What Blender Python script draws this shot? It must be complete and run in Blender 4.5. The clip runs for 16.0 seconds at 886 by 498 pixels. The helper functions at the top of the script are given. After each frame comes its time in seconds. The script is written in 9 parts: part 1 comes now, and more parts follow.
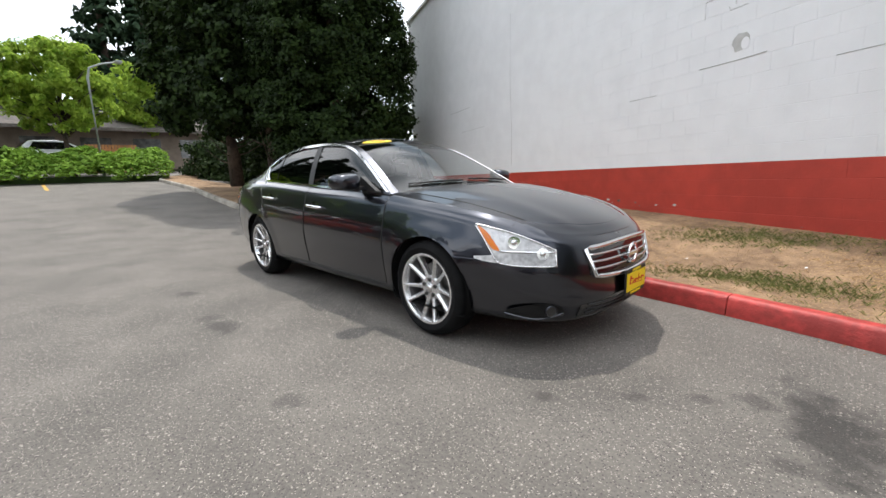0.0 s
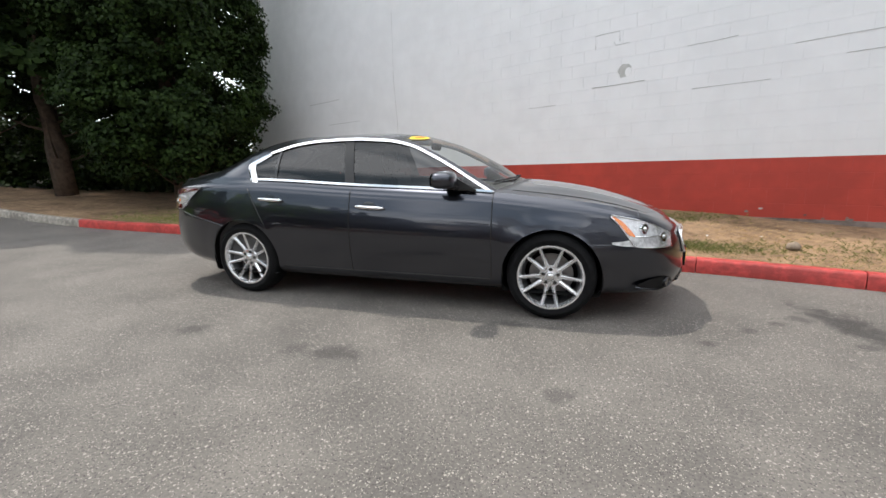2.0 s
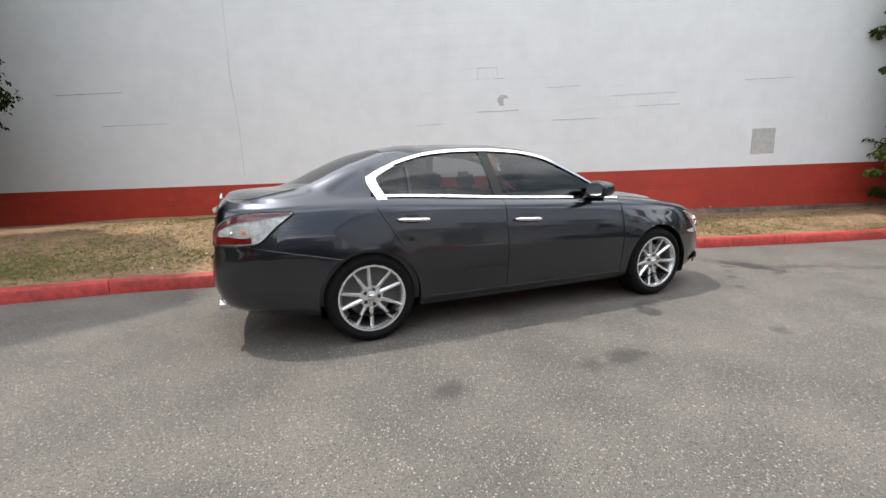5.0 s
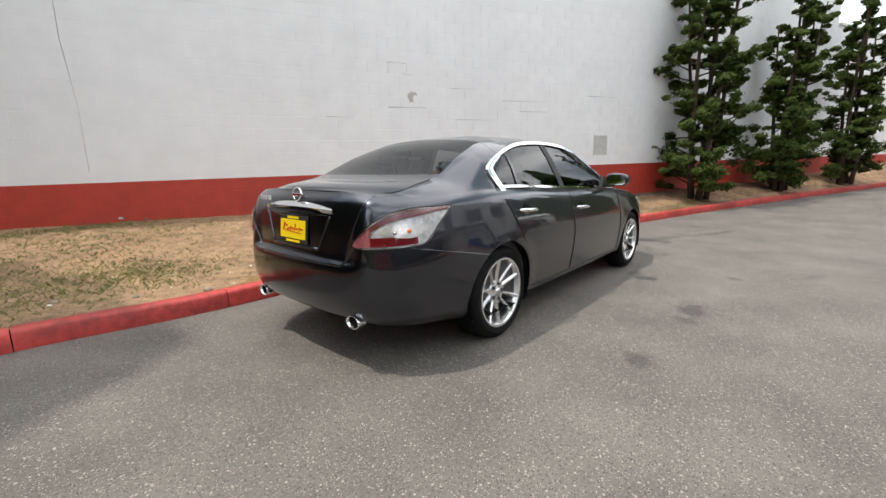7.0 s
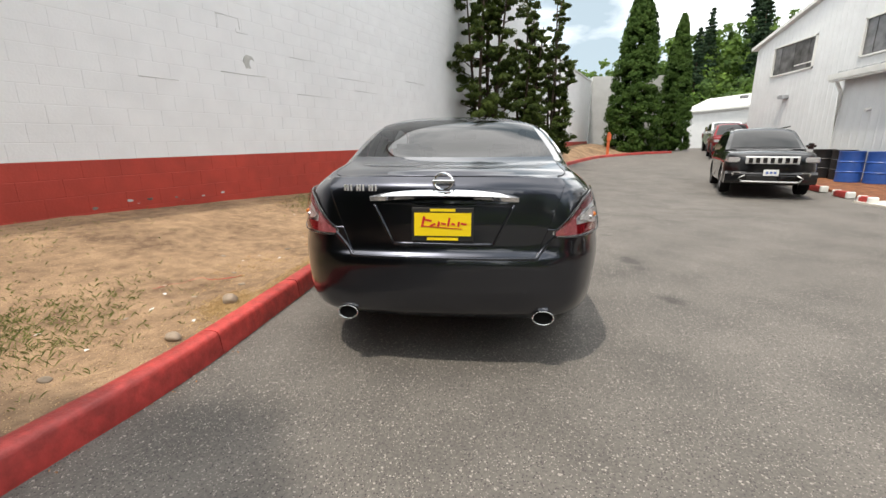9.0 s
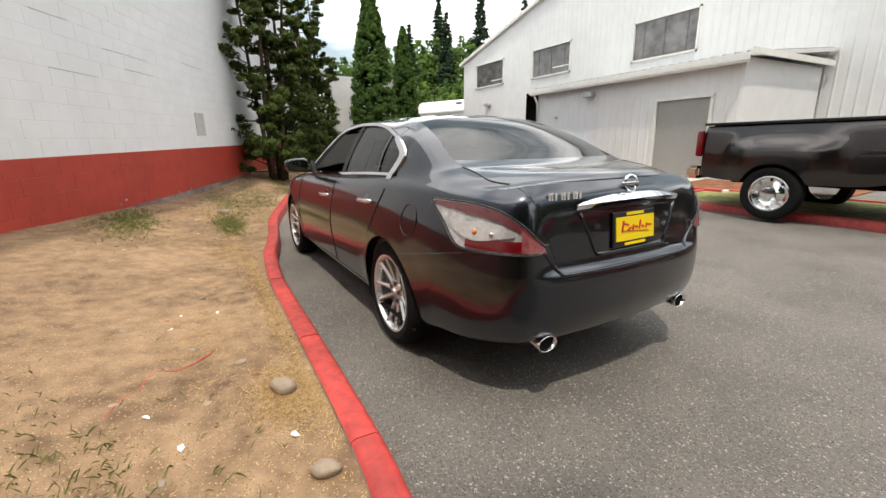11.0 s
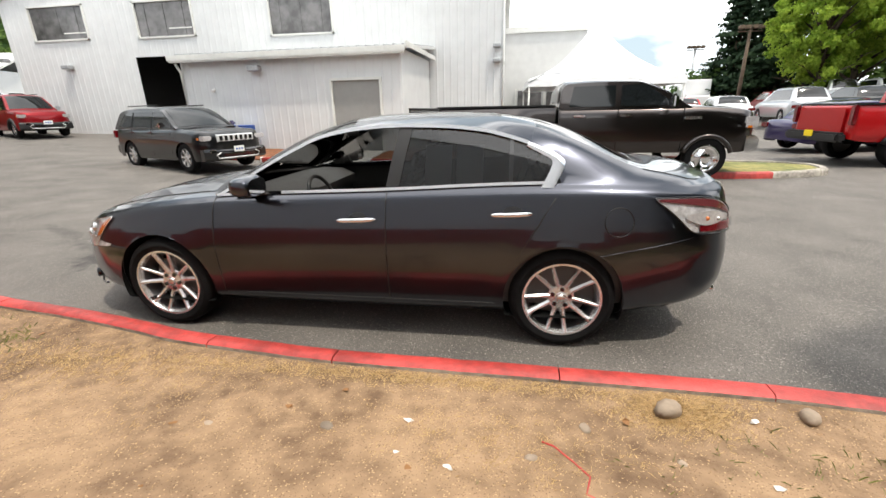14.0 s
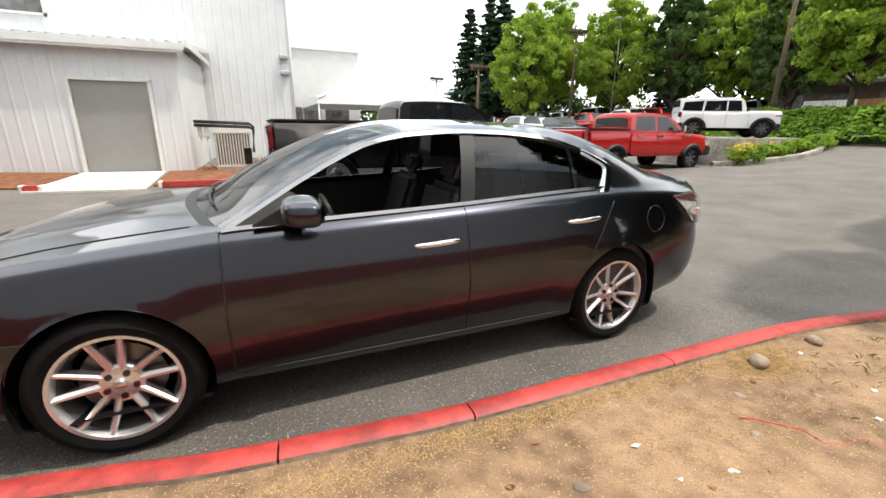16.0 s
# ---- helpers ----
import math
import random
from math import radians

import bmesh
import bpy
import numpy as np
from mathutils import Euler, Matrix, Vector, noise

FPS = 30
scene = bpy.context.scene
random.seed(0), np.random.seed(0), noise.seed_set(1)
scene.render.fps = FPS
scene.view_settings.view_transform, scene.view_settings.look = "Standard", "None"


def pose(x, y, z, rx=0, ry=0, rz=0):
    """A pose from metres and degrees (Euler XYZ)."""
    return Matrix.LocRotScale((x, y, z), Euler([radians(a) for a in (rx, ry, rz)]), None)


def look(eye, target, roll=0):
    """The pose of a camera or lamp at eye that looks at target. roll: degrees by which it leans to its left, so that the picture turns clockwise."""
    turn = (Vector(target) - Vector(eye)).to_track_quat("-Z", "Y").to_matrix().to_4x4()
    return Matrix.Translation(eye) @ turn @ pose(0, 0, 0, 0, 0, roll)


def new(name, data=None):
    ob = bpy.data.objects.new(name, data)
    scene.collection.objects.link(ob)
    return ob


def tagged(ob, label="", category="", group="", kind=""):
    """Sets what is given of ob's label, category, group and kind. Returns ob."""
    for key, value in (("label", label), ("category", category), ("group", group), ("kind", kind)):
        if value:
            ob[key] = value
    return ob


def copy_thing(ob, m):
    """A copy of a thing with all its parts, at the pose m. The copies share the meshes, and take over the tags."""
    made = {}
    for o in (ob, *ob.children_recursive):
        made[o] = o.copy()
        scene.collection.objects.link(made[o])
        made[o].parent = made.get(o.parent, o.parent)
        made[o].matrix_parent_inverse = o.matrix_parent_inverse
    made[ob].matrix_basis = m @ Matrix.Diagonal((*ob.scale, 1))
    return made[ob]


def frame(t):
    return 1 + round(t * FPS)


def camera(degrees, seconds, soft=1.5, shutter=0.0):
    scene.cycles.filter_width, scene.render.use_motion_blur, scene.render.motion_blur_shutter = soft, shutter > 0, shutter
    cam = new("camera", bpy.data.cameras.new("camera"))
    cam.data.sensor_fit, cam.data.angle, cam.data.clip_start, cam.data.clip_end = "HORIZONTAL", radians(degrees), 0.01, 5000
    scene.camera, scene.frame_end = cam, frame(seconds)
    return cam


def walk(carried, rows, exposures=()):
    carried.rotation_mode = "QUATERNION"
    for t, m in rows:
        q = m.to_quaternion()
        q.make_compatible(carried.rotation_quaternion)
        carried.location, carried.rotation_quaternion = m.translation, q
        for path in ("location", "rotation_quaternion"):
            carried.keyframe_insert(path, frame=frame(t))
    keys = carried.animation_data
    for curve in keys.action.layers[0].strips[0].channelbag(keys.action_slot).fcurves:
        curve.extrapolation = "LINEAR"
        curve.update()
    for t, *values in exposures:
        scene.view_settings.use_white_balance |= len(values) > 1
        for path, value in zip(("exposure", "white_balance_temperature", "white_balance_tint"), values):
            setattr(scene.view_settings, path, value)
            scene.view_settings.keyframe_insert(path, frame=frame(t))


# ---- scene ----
cam = camera(93.3, 16.0)
PATH = [
    (0, (3.444, -2.756, 1.131), (2.047, -1.373, 0.762), -1.4),
    (0.5, (2.998, -3.102, 1.13), (1.823, -1.535, 0.726), -1.0),
    (1, (2.557, -3.478, 1.161), (1.573, -1.787, 0.747), -0.3),
    (1.5, (2.065, -3.75, 1.171), (1.24, -1.977, 0.75), -0.2),
    (2, (1.522, -4.012, 1.209), (0.94, -2.144, 0.794), -0.9),
    (2.5, (0.927, -4.139, 1.218), (0.53, -2.215, 0.843), -1.3),
    (3, (0.356, -4.249, 1.217), (0.18, -2.296, 0.824), -1.4),
    (3.5, (-0.246, -4.246, 1.225), (-0.154, -2.286, 0.839), -1.4),
    (4, (-0.89, -4.173, 1.218), (-0.565, -2.232, 0.865), -0.8),
    (4.5, (-1.412, -4.031, 1.216), (-0.909, -2.134, 0.83), -2.3),
    (5, (-1.994, -3.796, 1.233), (-1.263, -1.97, 0.867), -1.0),
    (5.2, (-2.218, -3.683, 1.246), (-1.39, -1.903, 0.863), 0.2),
    (7.3, (-4.033, -2.157, 1.199), (-2.454, -0.994, 0.808), -1.0),
    (7.5, (-4.183, -1.949, 1.217), (-2.542, -0.879, 0.816), -0.9),
    (8, (-4.363, -1.393, 1.195), (-2.591, -0.561, 0.784), -0.5),
    (8.5, (-4.542, -0.801, 1.216), (-2.647, -0.347, 0.765), 0.0),
    (9, (-4.534, -0.205, 1.212), (-2.599, -0.018, 0.744), -0.2),
    (9.2, (-4.523, 0.03, 1.192), (-2.573, 0.07, 0.748), 0.2),
    (11.3, (-3.496, 2.125, 1.276), (-1.928, 0.992, 0.768), -0.6),
    (11.5, (-3.351, 2.285, 1.301), (-1.864, 1.052, 0.785), -0.5),
    (12, (-2.981, 2.617, 1.358), (-1.702, 1.175, 0.827), -1.0),
    (12.5, (-2.507, 2.903, 1.395), (-1.394, 1.343, 0.823), -1.8),
    (13, (-2.042, 3.151, 1.459), (-1.231, 1.411, 0.897), -1.6),
    (13.5, (-1.535, 3.276, 1.488), (-1.022, 1.442, 0.876), -1.4),
    (14, (-1.01, 3.386, 1.498), (-0.728, 1.511, 0.864), -1.1),
    (14.5, (-0.502, 3.377, 1.492), (-0.403, 1.48, 0.867), -0.7),
    (15, (-0.011, 3.311, 1.47), (-0.172, 1.4, 0.903), -0.1),
    (15.5, (0.41, 3.118, 1.44), (-0.082, 1.274, 0.841), 0.2),
    (16, (0.748, 2.86, 1.422), (-0.024, 1.101, 0.864), 0.7),
]
EXPOSURES = [(0.0, 0.0, 6500, 10), (5.0, 0.0, 6600, 10), (8.0, -0.03, 6850, 10), (11.5, -0.05, 7000, 10), (13.0, 0.06, 6850, 10), (14.5, 0.16, 6850, 10), (16.0, 0.20, 6850, 10)]
walk(cam, [(t, look(eye, target, roll)) for t, eye, target, roll in PATH], EXPOSURES)

# ---- world and sun ----
SUN_WAY = Vector((0.35, -0.24, -1.0)).normalized()
world = bpy.data.worlds.new("sky")
scene.world = world
world.use_nodes = True
wt = world.node_tree
wt.nodes.clear()
w_out = wt.nodes.new("ShaderNodeOutputWorld")
w_bg = wt.nodes.new("ShaderNodeBackground")
w_sky = wt.nodes.new("ShaderNodeTexSky")
w_sky.sky_type = "NISHITA"
w_sky.sun_disc = False
w_sky.sun_elevation = math.asin(-SUN_WAY.z)
w_sky.sun_rotation = math.atan2(-SUN_WAY.x, -SUN_WAY.y)
w_sky.air_density, w_sky.dust_density, w_sky.ozone_density = 1.0, 2.0, 1.0
# thin bright cloud over most of the sky, with some blue left between
w_co = wt.nodes.new("ShaderNodeTexCoord")
w_map = wt.nodes.new("ShaderNodeMapping")
w_map.inputs["Scale"].default_value = (1.0, 1.0, 2.6)
w_map.inputs["Location"].default_value = (3.1, 4.5, -4.8)
w_noise = wt.nodes.new("ShaderNodeTexNoise")
w_noise.inputs["Scale"].default_value = 1.7
w_noise.inputs["Detail"].default_value = 7.0
w_ramp = wt.nodes.new("ShaderNodeValToRGB")
w_ramp.color_ramp.elements[0].position, w_ramp.color_ramp.elements[1].position = 0.41, 0.58
w_ramp.color_ramp.elements[0].color = (0.02, 0.02, 0.02, 1)
w_mix = wt.nodes.new("ShaderNodeMix")
w_mix.data_type = "RGBA"
w_mix.inputs[7].default_value = (22.6, 23.2, 24.2, 1)
wt.links.new(w_co.outputs["Generated"], w_map.inputs["Vector"])
wt.links.new(w_map.outputs[0], w_noise.inputs["Vector"])
wt.links.new(w_noise.outputs["Fac"], w_ramp.inputs[0])
wt.links.new(w_ramp.outputs[0], w_mix.inputs[0])
# pale haze under the cloud
w_haze = wt.nodes.new("ShaderNodeMix")
w_haze.data_type = "RGBA"
w_haze.inputs[0].default_value = 0.75
w_haze.inputs[7].default_value = (5.6, 7.2, 8.4, 1)
wt.links.new(w_sky.outputs[0], w_haze.inputs[6])
wt.links.new(w_haze.outputs[2], w_mix.inputs[6])
wt.links.new(w_mix.outputs[2], w_bg.inputs[0])
w_bg.inputs[1].default_value = 0.122
wt.links.new(w_bg.outputs[0], w_out.inputs[0])
sun_data = bpy.data.lights.new("sun", "SUN")
sun_data.energy, sun_data.angle, sun_data.color = 3.1, radians(1.2), (1.0, 0.95, 0.87)
sun = new("sun", sun_data)
sun.matrix_world = look((0, 0, 30), Vector((0, 0, 30)) + SUN_WAY)

# ---- materials ----
def mat(name, colour, rough=0.6, metal=0.0, vary=0.0, scale=8.0, bump=0.0, bscale=60.0, coat=0.0, second=None, spread=(0.4, 0.62),
        random_value=0.0, trans=0.0, emit=None, island=False, spec=0.5, detail=6.0, low=0.13):
    """A principled material: two noise scales of colour, fine bump, optional variation piece by piece."""
    m = bpy.data.materials.new(name)
    m.use_nodes = True
    t = m.node_tree
    b = t.nodes["Principled BSDF"]
    b.inputs["Base Color"].default_value = (*colour, 1)
    b.inputs["Roughness"].default_value = rough
    b.inputs["Metallic"].default_value = metal
    b.inputs["Coat Weight"].default_value = coat
    b.inputs["Coat Roughness"].default_value = 0.03
    b.inputs["Specular IOR Level"].default_value = spec
    b.inputs["Transmission Weight"].default_value = trans
    if emit:
        b.inputs["Emission Color"].default_value = (*colour, 1)
        b.inputs["Emission Strength"].default_value = emit
    co = t.nodes.new("ShaderNodeTexCoord")
    geo = t.nodes.new("ShaderNodeNewGeometry")
    last = None
    if vary or second:
        n1 = t.nodes.new("ShaderNodeTexNoise")
        n1.inputs["Scale"].default_value, n1.inputs["Detail"].default_value = scale, detail
        n2 = t.nodes.new("ShaderNodeTexNoise")
        n2.inputs["Scale"].default_value, n2.inputs["Detail"].default_value = scale * low, 3.0
        t.links.new(geo.outputs["Position"], n1.inputs["Vector"])
        t.links.new(geo.outputs["Position"], n2.inputs["Vector"])
        add = t.nodes.new("ShaderNodeMath")
        add.operation = "MULTIPLY_ADD"
        add.inputs[1].default_value = 0.5
        half = t.nodes.new("ShaderNodeMath")
        half.operation = "MULTIPLY"
        half.inputs[1].default_value = 0.5
        t.links.new(n2.outputs["Fac"], half.inputs[0])
        t.links.new(n1.outputs["Fac"], add.inputs[0])
        t.links.new(half.outputs[0], add.inputs[2])
        ramp = t.nodes.new("ShaderNodeValToRGB")
        ramp.color_ramp.elements[0].position, ramp.color_ramp.elements[1].position = spread
        low = [c * (1 - vary) for c in colour]
        high = second or [min(1.0, c * (1 + vary)) for c in colour]
        ramp.color_ramp.elements[0].color, ramp.color_ramp.elements[1].color = (*low, 1), (*high, 1)
        t.links.new(add.outputs[0], ramp.inputs[0])
        last = ramp.outputs[0]
    if random_value:
        hsv = t.nodes.new("ShaderNodeHueSaturation")
        if last:
            t.links.new(last, hsv.inputs["Color"])
        else:
            hsv.inputs["Color"].default_value = (*colour, 1)
        rng = t.nodes.new("ShaderNodeMapRange")
        rng.inputs[3].default_value, rng.inputs[4].default_value = 1 - random_value, 1 + random_value
        if island:
            t.links.new(geo.outputs["Random Per Island"], rng.inputs[0])
        else:
            info = t.nodes.new("ShaderNodeObjectInfo")
            t.links.new(info.outputs["Random"], rng.inputs[0])
        t.links.new(rng.outputs[0], hsv.inputs["Value"])
        last = hsv.outputs[0]
    if last:
        t.links.new(last, b.inputs["Base Color"])
    if bump:
        n3 = t.nodes.new("ShaderNodeTexNoise")
        n3.inputs["Scale"].default_value, n3.inputs["Detail"].default_value = bscale, 5.0
        t.links.new(geo.outputs["Position"], n3.inputs["Vector"])
        bp = t.nodes.new("ShaderNodeBump")
        bp.inputs["Strength"].default_value, bp.inputs["Distance"].default_value = bump, 0.01
        t.links.new(n3.outputs["Fac"], bp.inputs["Height"])
        t.links.new(bp.outputs[0], b.inputs["Normal"])
    return m


def paint(name, colour, flake=0.5, rough=0.28, coat=1.0):
    m = mat(name, colour, rough, flake, coat=coat)
    b = m.node_tree.nodes["Principled BSDF"]
    b.inputs["Coat Roughness"].default_value = 0.02
    b.inputs["Coat IOR"].default_value = 1.52
    b.inputs["Specular IOR Level"].default_value = 0.12
    return m


def glass(name, colour, alpha, rough=0.0, ior=1.65, gloss=1.0):
    """A thin pane: clear film mixed with gloss by Fresnel, so that light passes."""
    m = bpy.data.materials.new(name)
    m.use_nodes = True
    t = m.node_tree
    t.nodes.clear()
    out = t.nodes.new("ShaderNodeOutputMaterial")
    clear = t.nodes.new("ShaderNodeBsdfTransparent")
    clear.inputs[0].default_value = (*[c * (1 - alpha) for c in colour], 1)
    shine = t.nodes.new("ShaderNodeBsdfGlossy")
    shine.inputs["Roughness"].default_value = rough
    fres = t.nodes.new("ShaderNodeFresnel")
    fres.inputs[0].default_value = ior
    mix = t.nodes.new("ShaderNodeMixShader")
    share = t.nodes.new("ShaderNodeMath")
    share.operation = "MULTIPLY"
    share.inputs[1].default_value = gloss
    t.links.new(fres.outputs[0], share.inputs[0])
    t.links.new(share.outputs[0], mix.inputs[0])
    t.links.new(clear.outputs[0], mix.inputs[1])
    t.links.new(shine.outputs[0], mix.inputs[2])
    t.links.new(mix.outputs[0], out.inputs[0])
    return m


M_PAINT = paint("dark_grey_metallic_paint", (0.038, 0.041, 0.053), 1.0, 0.28)
M_REFLECTOR = mat("silvered_reflector", (0.58, 0.58, 0.59), 0.42, 0.30, vary=0.35, scale=30)
M_SMOKERED = mat("smoked_red_lens", (0.13, 0.030, 0.034), 0.10, coat=1.0)
M_DARKGLASS = mat("dark_glass", (0.010, 0.012, 0.013), 0.03, spec=0.45)
M_CHROME = mat("chrome", (0.85, 0.85, 0.86), 0.07, 1.0)
M_SATIN = mat("satin_chrome", (0.72, 0.72, 0.72), 0.22, 1.0)
M_ALLOY = mat("silver_alloy", (0.74, 0.74, 0.75), 0.26, 0.75, vary=0.04, scale=20, coat=0.5)
M_ALLOY_DARK = mat("dull_alloy", (0.12, 0.12, 0.125), 0.50, 0.6)
M_TYRE = mat("tyre_rubber", (0.0075, 0.0075, 0.008), 0.8, spec=0.15, vary=0.25, scale=25, bump=0.15, bscale=120)
M_BLACK = mat("black_plastic", (0.012, 0.012, 0.013), 0.5, bump=0.05, bscale=300)
M_GLOSSBLACK = mat("gloss_black", (0.008, 0.008, 0.009), 0.08, coat=0.5)
M_UNDER = mat("underbody", (0.006, 0.006, 0.006), 0.95, spec=0.1, vary=0.3, scale=6)
M_TINT = glass("tinted_glass", (0.55, 0.58, 0.60), 0.72)
M_CLEAR = glass("clear_glass", (0.88, 0.93, 0.91), 0.18)
M_LENS = glass("clear_lens", (1.0, 1.0, 1.0), 0.03, ior=1.32, gloss=0.4)
M_REDLENS = mat("red_lens", (0.15, 0.006, 0.010), 0.06, coat=1.0)
M_PINKLENS = mat("rosy_lens", (0.34, 0.10, 0.11), 0.12, 0.2, vary=0.3, scale=70, coat=1.0)
M_WHITELENS = mat("white_lens", (0.62, 0.60, 0.60), 0.12, 0.35, vary=0.2, scale=60, coat=1.0)
M_AMBER = mat("amber_lens", (0.75, 0.20, 0.02), 0.08, coat=1.0)
M_SEAT = mat("black_leather", (0.034, 0.032, 0.031), 0.42, vary=0.2, scale=30, bump=0.1, bscale=250)
M_DASH = mat("charcoal_trim", (0.055, 0.054, 0.054), 0.55, bump=0.1, bscale=400)
M_GREYTRIM = mat("grey_headliner", (0.30, 0.29, 0.27), 0.8)
M_DISC = mat("brake_disc", (0.20, 0.19, 0.185), 0.40, 0.9)
M_YELLOW = mat("yellow_sticker", (0.85, 0.62, 0.01), 0.4)
M_RED_PRINT = mat("red_print", (0.55, 0.02, 0.02), 0.5)
M_WHITE_PLASTIC = mat("white_plastic", (0.75, 0.75, 0.73), 0.5)

M_ASPHALT = mat("asphalt", (0.108, 0.098, 0.088), 0.80, vary=0.36, scale=62, bump=0.75, bscale=150, spread=(0.30, 0.70), second=(0.190, 0.172, 0.153), low=0.022, detail=14.0)
M_GRIT = mat("light_grit", (0.40, 0.37, 0.33), 0.8, random_value=0.5, island=True)
M_LANE = mat("worn_yellow_line", (0.55, 0.32, 0.04), 0.7, vary=0.4, scale=40)
M_WHITELINE = mat("worn_white_line", (0.45, 0.45, 0.43), 0.7, vary=0.5, scale=40)
M_KERB_RED = mat("worn_red_kerb_paint", (0.42, 0.045, 0.038), 0.52, vary=0.32, scale=16, bump=0.35, bscale=60, random_value=0.08)
M_CONCRETE = mat("kerb_concrete", (0.33, 0.30, 0.26), 0.85, vary=0.4, scale=14, bump=0.7, bscale=70)
M_PAD = mat("pale_concrete", (0.60, 0.56, 0.50), 0.85, vary=0.12, scale=6, bump=0.2, bscale=80)
M_DIRT = mat("dry_dirt", (0.170, 0.100, 0.055), 0.95, vary=0.25, scale=9, bump=0.8, bscale=45, second=(0.345, 0.224, 0.130), spread=(0.36, 0.62), detail=10.0, low=0.16)
M_BARK_MULCH = mat("bark_mulch", (0.20, 0.075, 0.030), 0.95, vary=0.5, scale=40, bump=0.9, bscale=60)
M_STRAW = mat("dry_grass", (0.46, 0.305, 0.140), 0.9, random_value=0.30, island=True)
M_GREENGRASS = mat("green_grass", (0.15, 0.165, 0.042), 0.85, random_value=0.4, island=True)
M_CHIPS = mat("soil_chips", (0.36, 0.23, 0.12), 0.9, random_value=0.45, island=True)
M_ROCK = mat("grey_brown_rock", (0.27, 0.21, 0.155), 0.85, vary=0.25, scale=18, bump=0.4, bscale=40, random_value=0.25)
M_LITTER = mat("paper_litter", (0.72, 0.70, 0.66), 0.8)
M_DEADLEAF = mat("dead_leaf", (0.30, 0.14, 0.05), 0.8, random_value=0.4, island=True)
M_WALL_WHITE = mat("white_wall_paint", (0.80, 0.805, 0.815), 0.62, vary=0.035, scale=3.0, bump=0.22, bscale=40, random_value=0.003)
M_WALL_RED = mat("red_wall_paint", (0.44, 0.047, 0.029), 0.55, vary=0.12, scale=5.0, bump=0.25, bscale=40, random_value=0.03)
M_WALL_BASE = mat("bare_footing", (0.20, 0.16, 0.14), 0.9, vary=0.4, scale=12, bump=0.6, bscale=30)
M_PATCH = mat("grey_patch", (0.50, 0.50, 0.48), 0.8, vary=0.12, scale=14, bump=0.3, bscale=50)
M_CRACK = mat("crack_grey", (0.50, 0.50, 0.49), 0.9)
M_SIDING = mat("white_metal_siding", (0.64, 0.65, 0.65), 0.45, vary=0.05, scale=2.0, random_value=0.02)
M_TRIM = mat("white_trim", (0.68, 0.68, 0.65), 0.5, vary=0.06, scale=5)
M_GREYDOOR = mat("grey_door_paint", (0.27, 0.265, 0.255), 0.5, vary=0.04, scale=6)
M_BAY_SHADE = mat("shade_dark_interior", (0.03, 0.028, 0.027), 0.9)
M_WINFILM = mat("dusty_window", (0.10, 0.097, 0.097), 0.18, vary=0.5, scale=3.0, coat=0.3)
M_TENT = mat("white_tent_cloth", (0.85, 0.85, 0.86), 0.7, vary=0.03, scale=2)
M_GREYWALL = mat("pale_grey_wall", (0.55, 0.55, 0.54), 0.7, vary=0.06, scale=2)
M_BARK = mat("brown_bark", (0.065, 0.044, 0.030), 0.95, vary=0.4, scale=12, bump=1.0, bscale=25)
M_WOOD_POLE = mat("weathered_pole", (0.12, 0.085, 0.06), 0.9, vary=0.3, scale=10)
M_ORANGE = mat("orange_post_paint", (0.60, 0.13, 0.04), 0.6, vary=0.2, scale=20)
M_GALV = mat("galvanised_steel", (0.42, 0.43, 0.44), 0.5, 0.7, vary=0.15, scale=12)
M_BEIGE = mat("beige_metal", (0.56, 0.53, 0.46), 0.5, vary=0.08, scale=8)
M_BLUE = mat("blue_plastic_drum", (0.03, 0.10, 0.38), 0.4, vary=0.1, scale=8)
M_BRIGHTTRIM = mat("bright_trim", (0.74, 0.74, 0.74), 0.25, 0.35)
M_BROWNWALL = mat("brown_siding", (0.15, 0.115, 0.09), 0.8, vary=0.2, scale=3)
M_ROOF_BROWN = mat("brown_shingle", (0.11, 0.095, 0.085), 0.9, vary=0.3, scale=10)
M_CEDAR = mat("cedar_boards", (0.36, 0.16, 0.06), 0.8, vary=0.25, scale=6)


